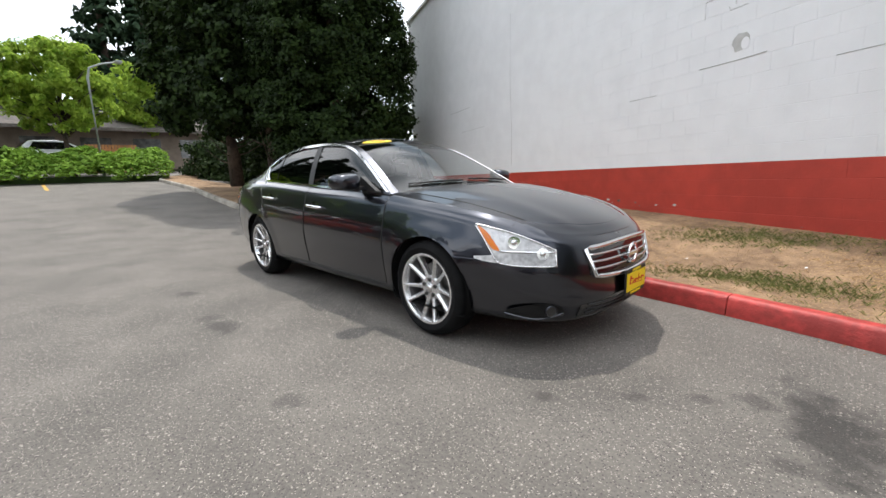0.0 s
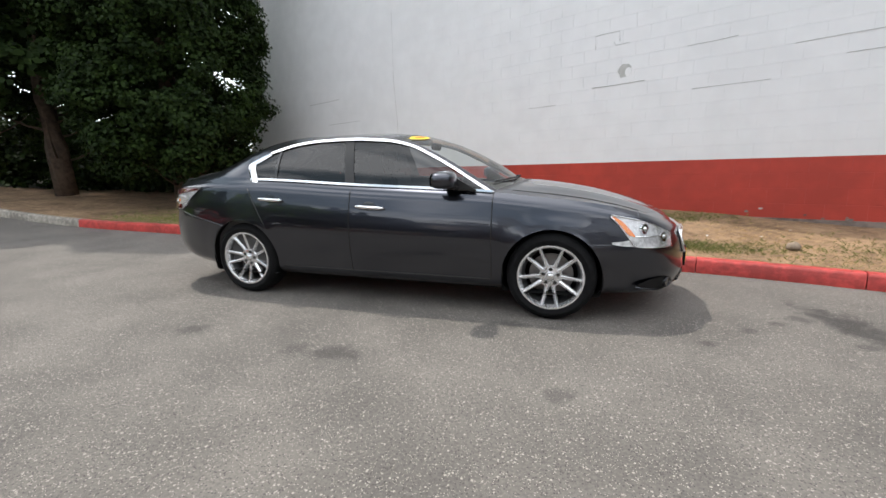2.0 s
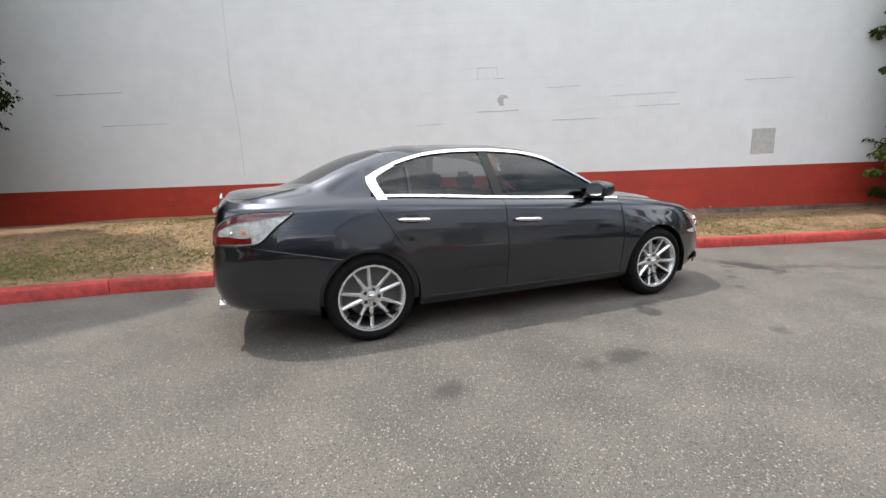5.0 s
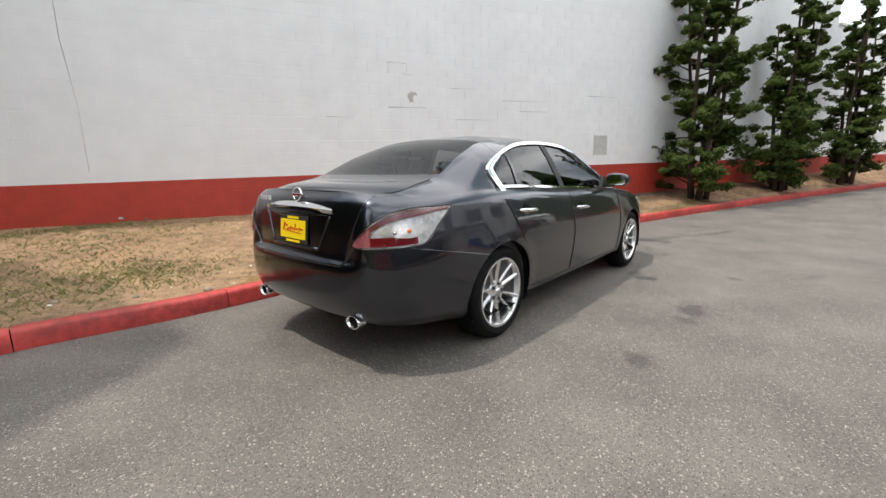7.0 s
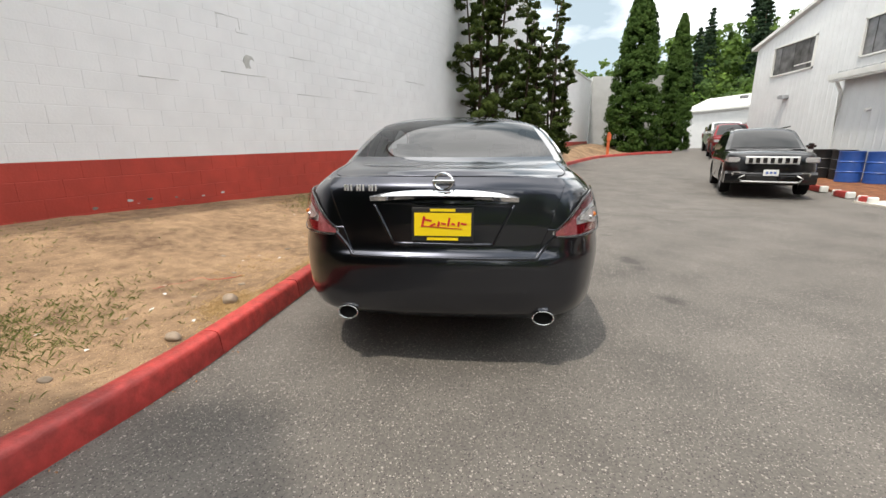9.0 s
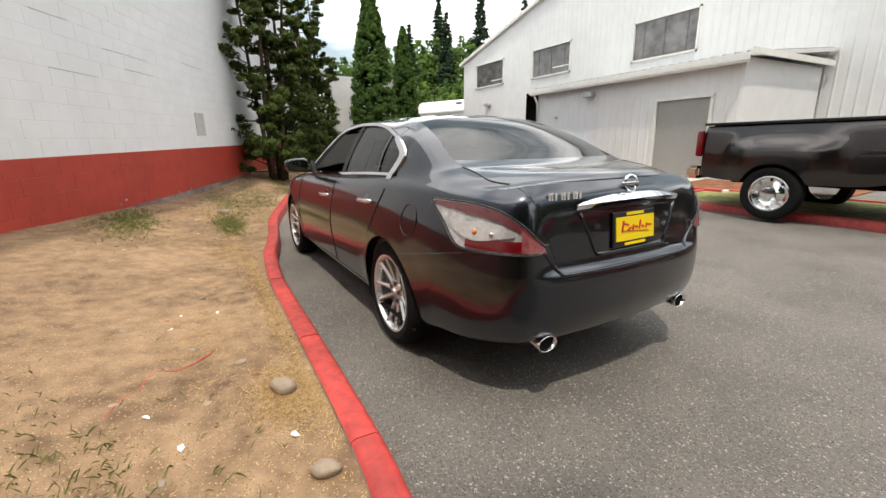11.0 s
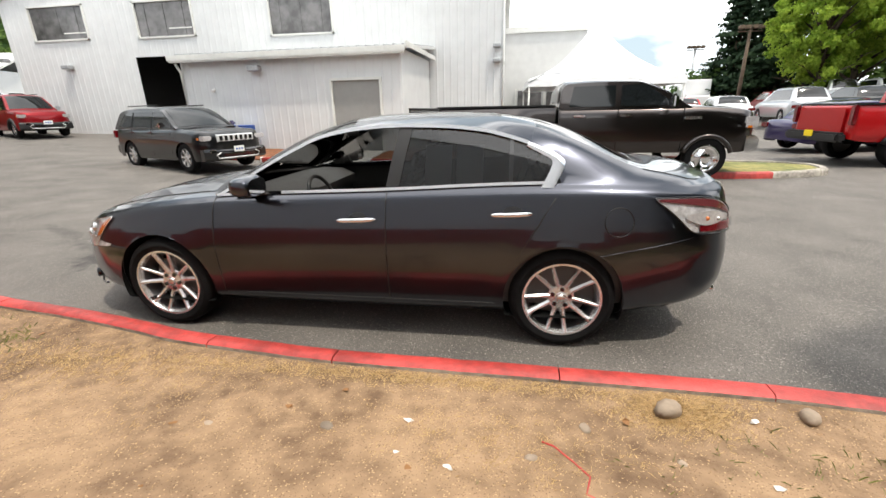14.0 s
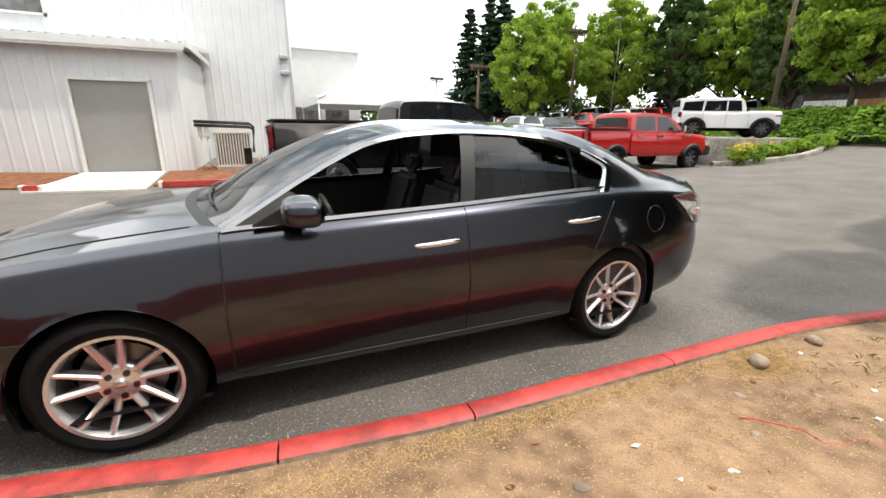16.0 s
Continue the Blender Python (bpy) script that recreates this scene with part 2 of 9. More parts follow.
def leaf(name, a, b, trans=0.35):
    """A thin leaf: diffuse with light passing through it, each clump of another green."""
    m = bpy.data.materials.new(name)
    m.use_nodes = True
    t = m.node_tree
    t.nodes.clear()
    out = t.nodes.new("ShaderNodeOutputMaterial")
    geo = t.nodes.new("ShaderNodeNewGeometry")
    ramp = t.nodes.new("ShaderNodeValToRGB")
    ramp.color_ramp.elements[0].color, ramp.color_ramp.elements[1].color = (*a, 1), (*b, 1)
    n = t.nodes.new("ShaderNodeTexNoise")
    n.inputs["Scale"].default_value = 1.3
    t.links.new(geo.outputs["Position"], n.inputs["Vector"])
    mx = t.nodes.new("ShaderNodeMath")
    mx.operation = "MULTIPLY_ADD"
    mx.inputs[1].default_value = 0.6
    t.links.new(geo.outputs["Random Per Island"], mx.inputs[0])
    sub = t.nodes.new("ShaderNodeMath")
    sub.operation = "MULTIPLY_ADD"
    sub.inputs[1].default_value, sub.inputs[2].default_value = 1.2, -0.4
    t.links.new(n.outputs["Fac"], sub.inputs[0])
    t.links.new(sub.outputs[0], mx.inputs[2])
    t.links.new(mx.outputs[0], ramp.inputs[0])
    d = t.nodes.new("ShaderNodeBsdfPrincipled")
    d.inputs["Roughness"].default_value = 0.65
    d.inputs["Specular IOR Level"].default_value = 0.12
    tr = t.nodes.new("ShaderNodeBsdfTranslucent")
    mix = t.nodes.new("ShaderNodeMixShader")
    mix.inputs[0].default_value = trans
    t.links.new(ramp.outputs[0], d.inputs["Base Color"])
    t.links.new(ramp.outputs[0], tr.inputs[0])
    t.links.new(d.outputs[0], mix.inputs[1])
    t.links.new(tr.outputs[0], mix.inputs[2])
    t.links.new(mix.outputs[0], out.inputs[0])
    return m


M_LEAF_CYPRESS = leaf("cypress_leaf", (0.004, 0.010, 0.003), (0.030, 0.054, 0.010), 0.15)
M_LEAF_JUNIPER = leaf("juniper_leaf", (0.018, 0.036, 0.010), (0.105, 0.140, 0.030), 0.25)
M_LEAF_CONE = leaf("cone_leaf", (0.030, 0.066, 0.014), (0.085, 0.145, 0.030), 0.35)
M_LEAF_MAPLE = leaf("maple_leaf", (0.14, 0.25, 0.030), (0.42, 0.54, 0.080), 0.6)
M_LEAF_DARK = leaf("dark_leaf", (0.035, 0.075, 0.022), (0.12, 0.19, 0.045), 0.35)
M_LEAF_FIR = leaf("fir_leaf", (0.012, 0.028, 0.016), (0.040, 0.070, 0.032), 0.2)
M_LEAF_IVY = leaf("ivy_leaf", (0.10, 0.20, 0.026), (0.29, 0.45, 0.065), 0.4)
M_FLOWER = mat("yellow_orange_flower", (0.80, 0.45, 0.05), 0.7, random_value=0.3, island=True)


def speckle(m, scale, share, colour):
    """Stones that show in a surface: cells of a net, some of them in another colour."""
    t = m.node_tree
    b = t.nodes["Principled BSDF"]
    base = b.inputs["Base Color"].links[0].from_socket
    geo = t.nodes.new("ShaderNodeNewGeometry")
    vor = t.nodes.new("ShaderNodeTexVoronoi")
    vor.inputs["Scale"].default_value = scale
    t.links.new(geo.outputs["Position"], vor.inputs["Vector"])
    sep = t.nodes.new("ShaderNodeSeparateColor")
    t.links.new(vor.outputs["Color"], sep.inputs[0])
    pick = t.nodes.new("ShaderNodeMath")
    pick.operation = "GREATER_THAN"
    pick.inputs[1].default_value = 1 - share
    t.links.new(sep.outputs[0], pick.inputs[0])
    near = t.nodes.new("ShaderNodeMath")
    near.operation = "LESS_THAN"
    near.inputs[1].default_value = 0.42
    t.links.new(vor.outputs["Distance"], near.inputs[0])
    both_ = t.nodes.new("ShaderNodeMath")
    both_.operation = "MULTIPLY"
    t.links.new(pick.outputs[0], both_.inputs[0])
    t.links.new(near.outputs[0], both_.inputs[1])
    mix = t.nodes.new("ShaderNodeMix")
    mix.data_type = "RGBA"
    mix.inputs[7].default_value = (*colour, 1)
    t.links.new(both_.outputs[0], mix.inputs[0])
    t.links.new(base, mix.inputs[6])
    t.links.new(mix.outputs[2], b.inputs["Base Color"])


def soak(m, spots):
    """Oil and damp spots soaked into a surface: (x, y, half length, half width, turn, darkness), with ragged soft edges."""
    t = m.node_tree
    b = t.nodes["Principled BSDF"]
    base = b.inputs["Base Color"].links[0].from_socket
    geo = t.nodes.new("ShaderNodeNewGeometry")
    ragged = t.nodes.new("ShaderNodeTexNoise")
    ragged.inputs["Scale"].default_value, ragged.inputs["Detail"].default_value = 9.0, 8.0
    t.links.new(geo.outputs["Position"], ragged.inputs["Vector"])
    total = None
    for x, y, rx, ry, turn, dark in spots:
        mp = t.nodes.new("ShaderNodeMapping")
        mp.vector_type = "TEXTURE"
        mp.inputs["Location"].default_value = (x, y, 0)
        mp.inputs["Rotation"].default_value = (0, 0, radians(turn))
        mp.inputs["Scale"].default_value = (rx, ry, 50)
        t.links.new(geo.outputs["Position"], mp.inputs["Vector"])
        ln = t.nodes.new("ShaderNodeVectorMath")
        ln.operation = "LENGTH"
        t.links.new(mp.outputs[0], ln.inputs[0])
        ad = t.nodes.new("ShaderNodeMath")
        ad.operation = "MULTIPLY_ADD"
        ad.inputs[1].default_value = 2.6
        t.links.new(ragged.outputs["Fac"], ad.inputs[0])
        t.links.new(ln.outputs["Value"], ad.inputs[2])
        mr = t.nodes.new("ShaderNodeMapRange")
        mr.inputs[1].default_value, mr.inputs[2].default_value = 1.75, 2.55
        mr.inputs[3].default_value, mr.inputs[4].default_value = dark, 0.0
        t.links.new(ad.outputs[0], mr.inputs[0])
        if total is None:
            total = mr.outputs[0]
        else:
            mx = t.nodes.new("ShaderNodeMath")
            mx.operation = "MAXIMUM"
            t.links.new(total, mx.inputs[0])
            t.links.new(mr.outputs[0], mx.inputs[1])
            total = mx.outputs[0]
    mix = t.nodes.new("ShaderNodeMix")
    mix.data_type = "RGBA"
    mix.inputs[7].default_value = (0.018, 0.017, 0.016, 1)
    t.links.new(total, mix.inputs[0])
    t.links.new(base, mix.inputs[6])
    t.links.new(mix.outputs[2], b.inputs["Base Color"])


speckle(M_ASPHALT, 75, 0.07, (0.33, 0.30, 0.265))
speckle(M_ASPHALT, 110, 0.20, (0.056, 0.051, 0.047))
speckle(M_ASPHALT, 170, 0.11, (0.37, 0.335, 0.295))
speckle(M_DIRT, 120, 0.12, (0.46, 0.31, 0.17))
speckle(M_DIRT, 170, 0.14, (0.13, 0.075, 0.040))
soak(M_ASPHALT, [(3.47, -0.48, 0.17, 0.42, 14, 0.72), (3.20, -0.42, 0.10, 0.08, 0, 0.5), (3.38, -0.85, 0.10, 0.06, 40, 0.5), (0.09, -1.83, 0.20, 0.11, 10, 0.55), (-0.20, -1.84, 0.11, 0.08, 0, 0.42), (-1.14, -1.77, 0.14, 0.09, 20, 0.5),
                 (1.5, -1.95, 0.10, 0.07, 40, 0.42), (2.40, -1.05, 0.07, 0.05, 40, 0.5), (2.75, -0.75, 0.07, 0.05, 40, 0.45), (3.0, -0.55, 0.07, 0.05, 40, 0.45), (4.9, -1.3, 0.75, 0.10, -24, 0.4), (3.9, -0.75, 0.40, 0.13, -20, 0.45), (1.10, -1.06, 0.13, 0.08, 10, 0.4), (2.1, -2.6, 0.2, 0.06, -30, 0.3)])


# ---- helpers for meshes ----
def mesh_of(name, bm, material, smooth=True, angle=35.0):
    me = bpy.data.meshes.new(name)
    for f in bm.faces:
        f.smooth = smooth
    if smooth:
        lim = radians(angle)
        for e in bm.edges:
            if len(e.link_faces) == 2 and e.calc_face_angle(0) > lim:
                e.smooth = False
    bm.to_mesh(me)
    bm.free()
    for m in material if isinstance(material, (list, tuple)) else [material]:
        me.materials.append(m)
    return me


def part(name, bm, material, parent, label="", smooth=True, angle=35.0):
    ob = new(name, mesh_of(name, bm, material, smooth, angle))
    ob.parent = parent
    if label:
        tagged(ob, label)
    return ob


def thing(name, label, category, m=None, group="", kind=""):
    ob = new(name)
    ob.empty_display_size = 0.1
    if m is not None:
        ob.matrix_world = m
    return tagged(ob, label, category, group, kind)


def solid(name, bm, material, label, category, group="", kind="", smooth=True, m=None):
    ob = new(name, mesh_of(name, bm, material, smooth))
    if m is not None:
        ob.matrix_world = m
    return tagged(ob, label, category, group, kind)


def box(bm, c, s, m=None, bevel=0.0, seg=1):
    """A box of centre c and size s, put through m."""
    r = bmesh.ops.create_cube(bm, size=1.0)
    vs = r["verts"]
    for v in vs:
        v.co = Vector((c[0] + v.co.x * s[0], c[1] + v.co.y * s[1], c[2] + v.co.z * s[2]))
    if bevel:
        es = list({e for v in vs for e in v.link_edges})
        vs = list({v for f in bmesh.ops.bevel(bm, geom=es, offset=bevel, segments=seg, affect="EDGES")["faces"] for v in f.verts} | {v for v in vs if v.is_valid})
    if m is not None:
        for v in vs:
            v.co = m @ v.co
    return vs


def cyl(bm, a, b, r0, r1=None, n=16, caps=True):
    """A round bar from a to b."""
    a, b = Vector(a), Vector(b)
    d = b - a
    res = bmesh.ops.create_cone(bm, cap_ends=caps, segments=n, radius1=r0, radius2=r0 if r1 is None else r1, depth=d.length)
    q = Vector((0, 0, 1)).rotation_difference(d).to_matrix().to_4x4()
    m = Matrix.Translation((a + b) / 2) @ q
    for v in res["verts"]:
        v.co = m @ v.co
    return res["verts"]


def tube(bm, pts, r, n=8, closed=False):
    """A bar along a line of points; r may be a number or one for each point."""
    pts = [Vector(p) for p in pts]
    rings = []
    k = len(pts)
    for i, p in enumerate(pts):
        q0 = pts[(i - 1) % k] if closed or i else pts[0]
        q1 = pts[(i + 1) % k] if closed or i < k - 1 else pts[-1]
        d = (q1 - q0).normalized()
        s = d.cross(Vector((0, 0, 1)))
        if s.length < 1e-3:
            s = d.cross(Vector((0, 1, 0)))
        s.normalize()
        u = s.cross(d)
        rr = r[i] if isinstance(r, (list, tuple)) else r
        rings.append([bm.verts.new(p + (s * math.cos(2 * math.pi * j / n) + u * math.sin(2 * math.pi * j / n)) * rr) for j in range(n)])
    for i in range(k if closed else k - 1):
        a, b = rings[i], rings[(i + 1) % k]
        for j in range(n):
            bm.faces.new((a[j], a[(j + 1) % n], b[(j + 1) % n], b[j]))
    if not closed:
        bm.faces.new(rings[0][::-1]), bm.faces.new(rings[-1])
    return rings


def grid(bm, rows):
    """Faces over a net of points; returns the net of verts."""
    net = [[bm.verts.new(p) for p in row] for row in rows]
    for i in range(len(net) - 1):
        for j in range(len(net[0]) - 1):
            q = []
            for v in (net[i][j], net[i][j + 1], net[i + 1][j + 1], net[i + 1][j]):
                if v not in q and all((v.co - w.co).length > 1e-6 for w in q):
                    q.append(v)
            if len(q) > 2:
                bm.faces.new(q)
    return net


def prism(bm, outline, axis, lo, hi):
    """An outline of 2D points pushed from lo to hi along axis 'x', 'y' or 'z'."""
    def at(p, h):
        return {"x": (h, p[0], p[1]), "y": (p[0], h, p[1]), "z": (p[0], p[1], h)}[axis]
    a = [bm.verts.new(at(p, lo)) for p in outline]
    b = [bm.verts.new(at(p, hi)) for p in outline]
    n = len(a)
    for i in range(n):
        bm.faces.new((a[i], a[(i + 1) % n], b[(i + 1) % n], b[i]))
    bm.faces.new(a[::-1]), bm.faces.new(b)
    bmesh.ops.recalc_face_normals(bm, faces=bm.faces)
    return a + b


def lathe(bm, profile, n=32, m=None):
    """A profile of (radius, along) turned about the y axis."""
    rows = []
    for i in range(n):
        a = 2 * math.pi * i / n
        rows.append([bm.verts.new((r * math.cos(a), h, r * math.sin(a))) for r, h in profile])
    for i in range(n):
        a, b = rows[i], rows[(i + 1) % n]
        for j in range(len(profile) - 1):
            bm.faces.new((a[j], a[j + 1], b[j + 1], b[j]))
    if m is not None:
        for row in rows:
            for v in row:
                v.co = m @ v.co
    return rows


def smoothstep(a, b, x):
    t = min(1.0, max(0.0, (x - a) / (b - a)))
    return t * t * (3 - 2 * t)


def curve(points, x):
    """A smooth curve through (x, value) points in rising x, read at x."""
    n = len(points)
    if x <= points[0][0]:
        return points[0][1]
    if x >= points[-1][0]:
        return points[-1][1]
    i = max(k for k in range(n - 1) if points[k][0] <= x)
    (x0, y0), (x1, y1) = points[i], points[i + 1]
    def slope(k):
        if k <= 0 or k >= n - 1:
            return (points[min(k + 1, n - 1)][1] - points[max(k - 1, 0)][1]) / (points[min(k + 1, n - 1)][0] - points[max(k - 1, 0)][0])
        d0 = (points[k][1] - points[k - 1][1]) / (points[k][0] - points[k - 1][0])
        d1 = (points[k + 1][1] - points[k][1]) / (points[k + 1][0] - points[k][0])
        return 0.0 if d0 * d1 <= 0 else 2 * d0 * d1 / (d0 + d1)
    h = x1 - x0
    t = (x - x0) / h
    return ((2 * t**3 - 3 * t**2 + 1) * y0 + (t**3 - 2 * t**2 + t) * h * slope(i) + (3 * t**2 - 2 * t**3) * y1 + (t**3 - t**2) * h * slope(i + 1))

# ---- the sedan ----
CAR_PLAN = [(2.415, 0), (2.40, 0.25), (2.348, 0.45), (2.245, 0.63), (2.095, 0.76), (1.85, 0.865), (1.55, 0.905), (1.2, 0.92), (0.6, 0.926), (-0.3, 0.93),
            (-1.0, 0.93), (-1.5, 0.925), (-1.85, 0.905), (-2.1, 0.862), (-2.28, 0.785), (-2.402, 0.65), (-2.447, 0.42), (-2.463, 0.2), (-2.467, 0)]
S_KNOT = [0.0]
for (xa, ya), (xb, yb) in zip(CAR_PLAN, CAR_PLAN[1:]):
    S_KNOT.append(S_KNOT[-1] + math.hypot(xb - xa, yb - ya))
PLAN_X = [(s, p[0]) for s, p in zip(S_KNOT, CAR_PLAN)]
PLAN_Y = [(s, p[1]) for s, p in zip(S_KNOT, CAR_PLAN)]
S_END = S_KNOT[-1]
TOP_Z = [(-2.5, 1.072), (-2.40, 1.060), (-2.3, 1.045), (-2.1, 1.042), (-1.8, 1.055), (-1.45, 1.062), (-1.25, 1.060), (-0.23, 1.013), (0.87, 0.968), (1.1, 0.947), (1.388, 0.920),
         (1.7, 0.884), (2.0, 0.828), (2.25, 0.752), (2.41, 0.705)]
LEVELS_SIDE = [(0, .100), (.07, .046), (.2, .028), (.38, .008), (.52, 0), (.68, .014), (.82, .040), (.935, .070), (1.0, .125)]
LEVELS_FRONT = [(0, .15), (.08, .06), (.2, .02), (.35, 0), (.55, .008), (.7, .022), (.82, .040), (.92, .064), (1, .115)]
LEVELS_REAR = [(0, .14), (.08, .05), (.25, .004), (.40, 0), (.475, .010), (.525, .038), (.72, .052), (.92, .076), (1, .13)]
LEVELS_CORNER = [(0, .14), (.08, .05), (.25, .004), (.40, 0), (.475, .003), (.525, .008), (.72, .028), (.92, .066), (1, .13)]


def plan(s):
    """The outline's point and outward normal at the length s from the nose."""
    e = 0.01
    p = Vector((curve(PLAN_X, s), curve(PLAN_Y, s)))
    a, b = max(0.0, s - e), min(S_END, s + e)
    d = Vector((curve(PLAN_X, b) - curve(PLAN_X, a), curve(PLAN_Y, b) - curve(PLAN_Y, a))).normalized()
    n = Vector((-d.y, d.x))
    return p, (n if n.dot(p) > 0 else -n)


def s_at_x(x):
    lo, hi = 0.0, S_END
    for _ in range(40):
        mid = (lo + hi) / 2
        lo, hi = (mid, hi) if curve(PLAN_X, mid) > x else (lo, mid)
    return lo


def shell(s, level, off=0.0):
    """A point of the right flank: s along the outline, level 0 (sill) to 8 (shoulder)."""
    p, n = plan(s)
    wf, wr = smoothstep(1.85, 2.36, p.x), smoothstep(-1.95, -2.40, p.x)
    zb = 0.215 * (1 - wf) * (1 - wr) + 0.175 * wf + 0.285 * wr
    zb += 0.05 * smoothstep(-1.6, -2.0, p.x) * (1 - wr)
    zt = curve(TOP_Z, p.x)
    corner = smoothstep(0.50, 0.64, p.y)
    def mix(k):
        vals = []
        rear = [tuple(a + (b - a) * corner for a, b in zip(u, v)) for u, v in zip(LEVELS_REAR, LEVELS_CORNER)]
        for prof in (LEVELS_SIDE, LEVELS_FRONT, rear):
            vals.append(curve([(i, q[k]) for i, q in enumerate(prof)], level))
        return vals[0] * (1 - wf) * (1 - wr) + vals[1] * wf + vals[2] * wr
    q = p - n * (mix(1) - off)
    return Vector((q.x, -q.y, zb + mix(0) * (zt - zb)))


def shell_z(s, z, off=0.0):
    """A point of the flank at the height z."""
    lo, hi = 0.0, 8.0
    for _ in range(26):
        mid = (lo + hi) / 2
        lo, hi = (mid, hi) if shell(s, mid).z < z else (lo, mid)
    return shell(s, lo, off)


ARC_Z = [(-1.346, 1.062), (-1.336, 1.105), (-1.322, 1.170), (-1.300, 1.230), (-1.242, 1.265), (-1.094, 1.320), (-0.852, 1.379), (-0.607, 1.402), (-0.357, 1.408), (-0.03, 1.391), (0.20, 1.346),
         (0.39, 1.265), (0.58, 1.167), (0.78, 1.052), (0.93, 0.966)]
MID_X = [(-2.336, -2.338), (-2.0, -2.300), (-1.7, -2.02), (-1.55, -1.87), (-1.42, -1.70), (-1.2, -1.26), (-1.0, -0.96), (-0.5, -0.50), (-0.02, 0.08), (0.93, 1.09), (0.98, 1.15), (1.4, 1.65), (1.95, 2.245), (2.30, 2.30)]
MID_Z = [(-2.338, 1.072), (-2.312, 1.096), (-2.25, 1.110), (-2.13, 1.117), (-2.0, 1.122), (-1.87, 1.160), (-1.63, 1.275), (-1.376, 1.380), (-1.17, 1.428), (-0.87, 1.462), (-0.47, 1.474), (-0.16, 1.470),
         (0.08, 1.448), (0.35, 1.380), (0.56, 1.300), (0.825, 1.165), (1.09, 1.022), (1.15, 1.020), (1.39, 0.996), (1.67, 0.953), (1.92, 0.892), (2.15, 0.812), (2.25, 0.760), (2.30, 0.712)]
INNER_W = [(-2.37, 0.22), (-1.7, 0.20), (-1.56, 0.19), (-1.42, 0.18), (-1.2, 0.14), (-1.0, 0.115), (-0.02, 0.085), (0.93, 0.075), (0.98, 0.13), (2.352, 0.16)]


# the line that bounds the rear window and the boot lid, from the roof back to the tail: shoulder x, then the point
RAIL_X = [(-1.80, -1.955), (-1.65, -1.845), (-1.56, -1.755), (-1.42, -1.535), (-1.373, -1.465), (-1.17, -1.200), (-1.0, -1.010)]
RAIL_Y = [(-2.15, 0.690), (-2.0, 0.665), (-1.80, 0.648), (-1.65, 0.645), (-1.56, 0.642), (-1.42, 0.600), (-1.373, 0.587), (-1.17, 0.552), (-1.0, 0.545)]
RAIL_Z = [(-2.15, 1.052), (-2.0, 1.078), (-1.80, 1.108), (-1.65, 1.128), (-1.56, 1.158), (-1.42, 1.262), (-1.373, 1.293), (-1.17, 1.384), (-1.0, 1.418)]


def edge(s):
    """The body's upper edge at s: the shoulder, or the window arc above it."""
    e = shell(s, 8.0)
    if -1.346 < e.x < 0.93:
        z = max(e.z, curve(ARC_Z, e.x))
        return Vector((e.x, e.y + 0.50 * (z - e.z), z))
    return e


def top(s, w):
    """A point of the upper surface: w is 0 on the edge and 1 on the middle line."""
    e = edge(s)
    k = smoothstep(-0.95, -1.25, e.x) * smoothstep(-2.22, -1.95, e.x)
    p = top_from(e, w)
    if k <= 0:
        return p
    rx = curve(RAIL_X, e.x) if e.x > -1.80 else e.x - 0.155 + 0.35 * (-1.80 - e.x)
    ry, rz = curve(RAIL_Y, e.x), curve(RAIL_Z, e.x)
    wi = curve(INNER_W, e.x)
    if w <= wi:
        t = w / wi
        full = 1.0 + 0.95 * smoothstep(-1.10, -1.33, e.x)
        q = Vector((e.x + (rx - e.x) * t, e.y + (-ry - e.y) * t, e.z + (rz - e.z) * (1 - (1 - t) ** full)))
    else:
        u = (w - wi) / (1 - wi)
        xc = curve(MID_X, e.x)
        b = 1 - (1 - u) ** 2
        q = Vector((rx + (xc - rx) * b, -ry * (1 - u), rz + (curve(MID_Z, xc) - rz) * (1 - (1 - u) ** 2.3)))
    return p.lerp(q, k)


def top_from(e, w):
    xc = curve(MID_X, e.x)
    zc = curve(MID_Z, xc)
    b = 1 - (1 - w) ** 2
    sharp = 2.3 + 4.8 * smoothstep(-0.80, -1.30, e.x) * smoothstep(-2.0, -1.62, e.x)
    c = 1 - (1 - w) ** sharp
    z = e.z + (zc - e.z) * c
    if 0.98 < e.x < 2.2:
        z += 0.010 * math.exp(-((w - 0.42) / 0.12) ** 2) * smoothstep(2.2, 1.8, e.x) * smoothstep(0.98, 1.2, e.x)
    return Vector((e.x + (xc - e.x) * b, e.y * (1 - w), z))


def side_glass(s, q, off=0.0):
    e, t = shell(s, 8.0), edge(s)
    p = e.lerp(t, q)
    return p + Vector((0, -(0.018 * math.sin(math.pi * q) + off), 0))


def flipped(me):
    """The mirror image of a mesh across the car's middle."""
    c = me.copy()
    c.transform(Matrix.Diagonal((1, -1, 1, 1)))
    c.flip_normals()
    return c


def both(name, bm, material, parent_right, parent_left, label="", angle=35.0):
    """A part on the right flank and its mirror image on the left one."""
    a = part(name, bm, material, parent_right, label, angle=angle)
    b = new(name, flipped(a.data))
    b.parent = parent_left
    if label:
        tagged(b, label)
    return a, b


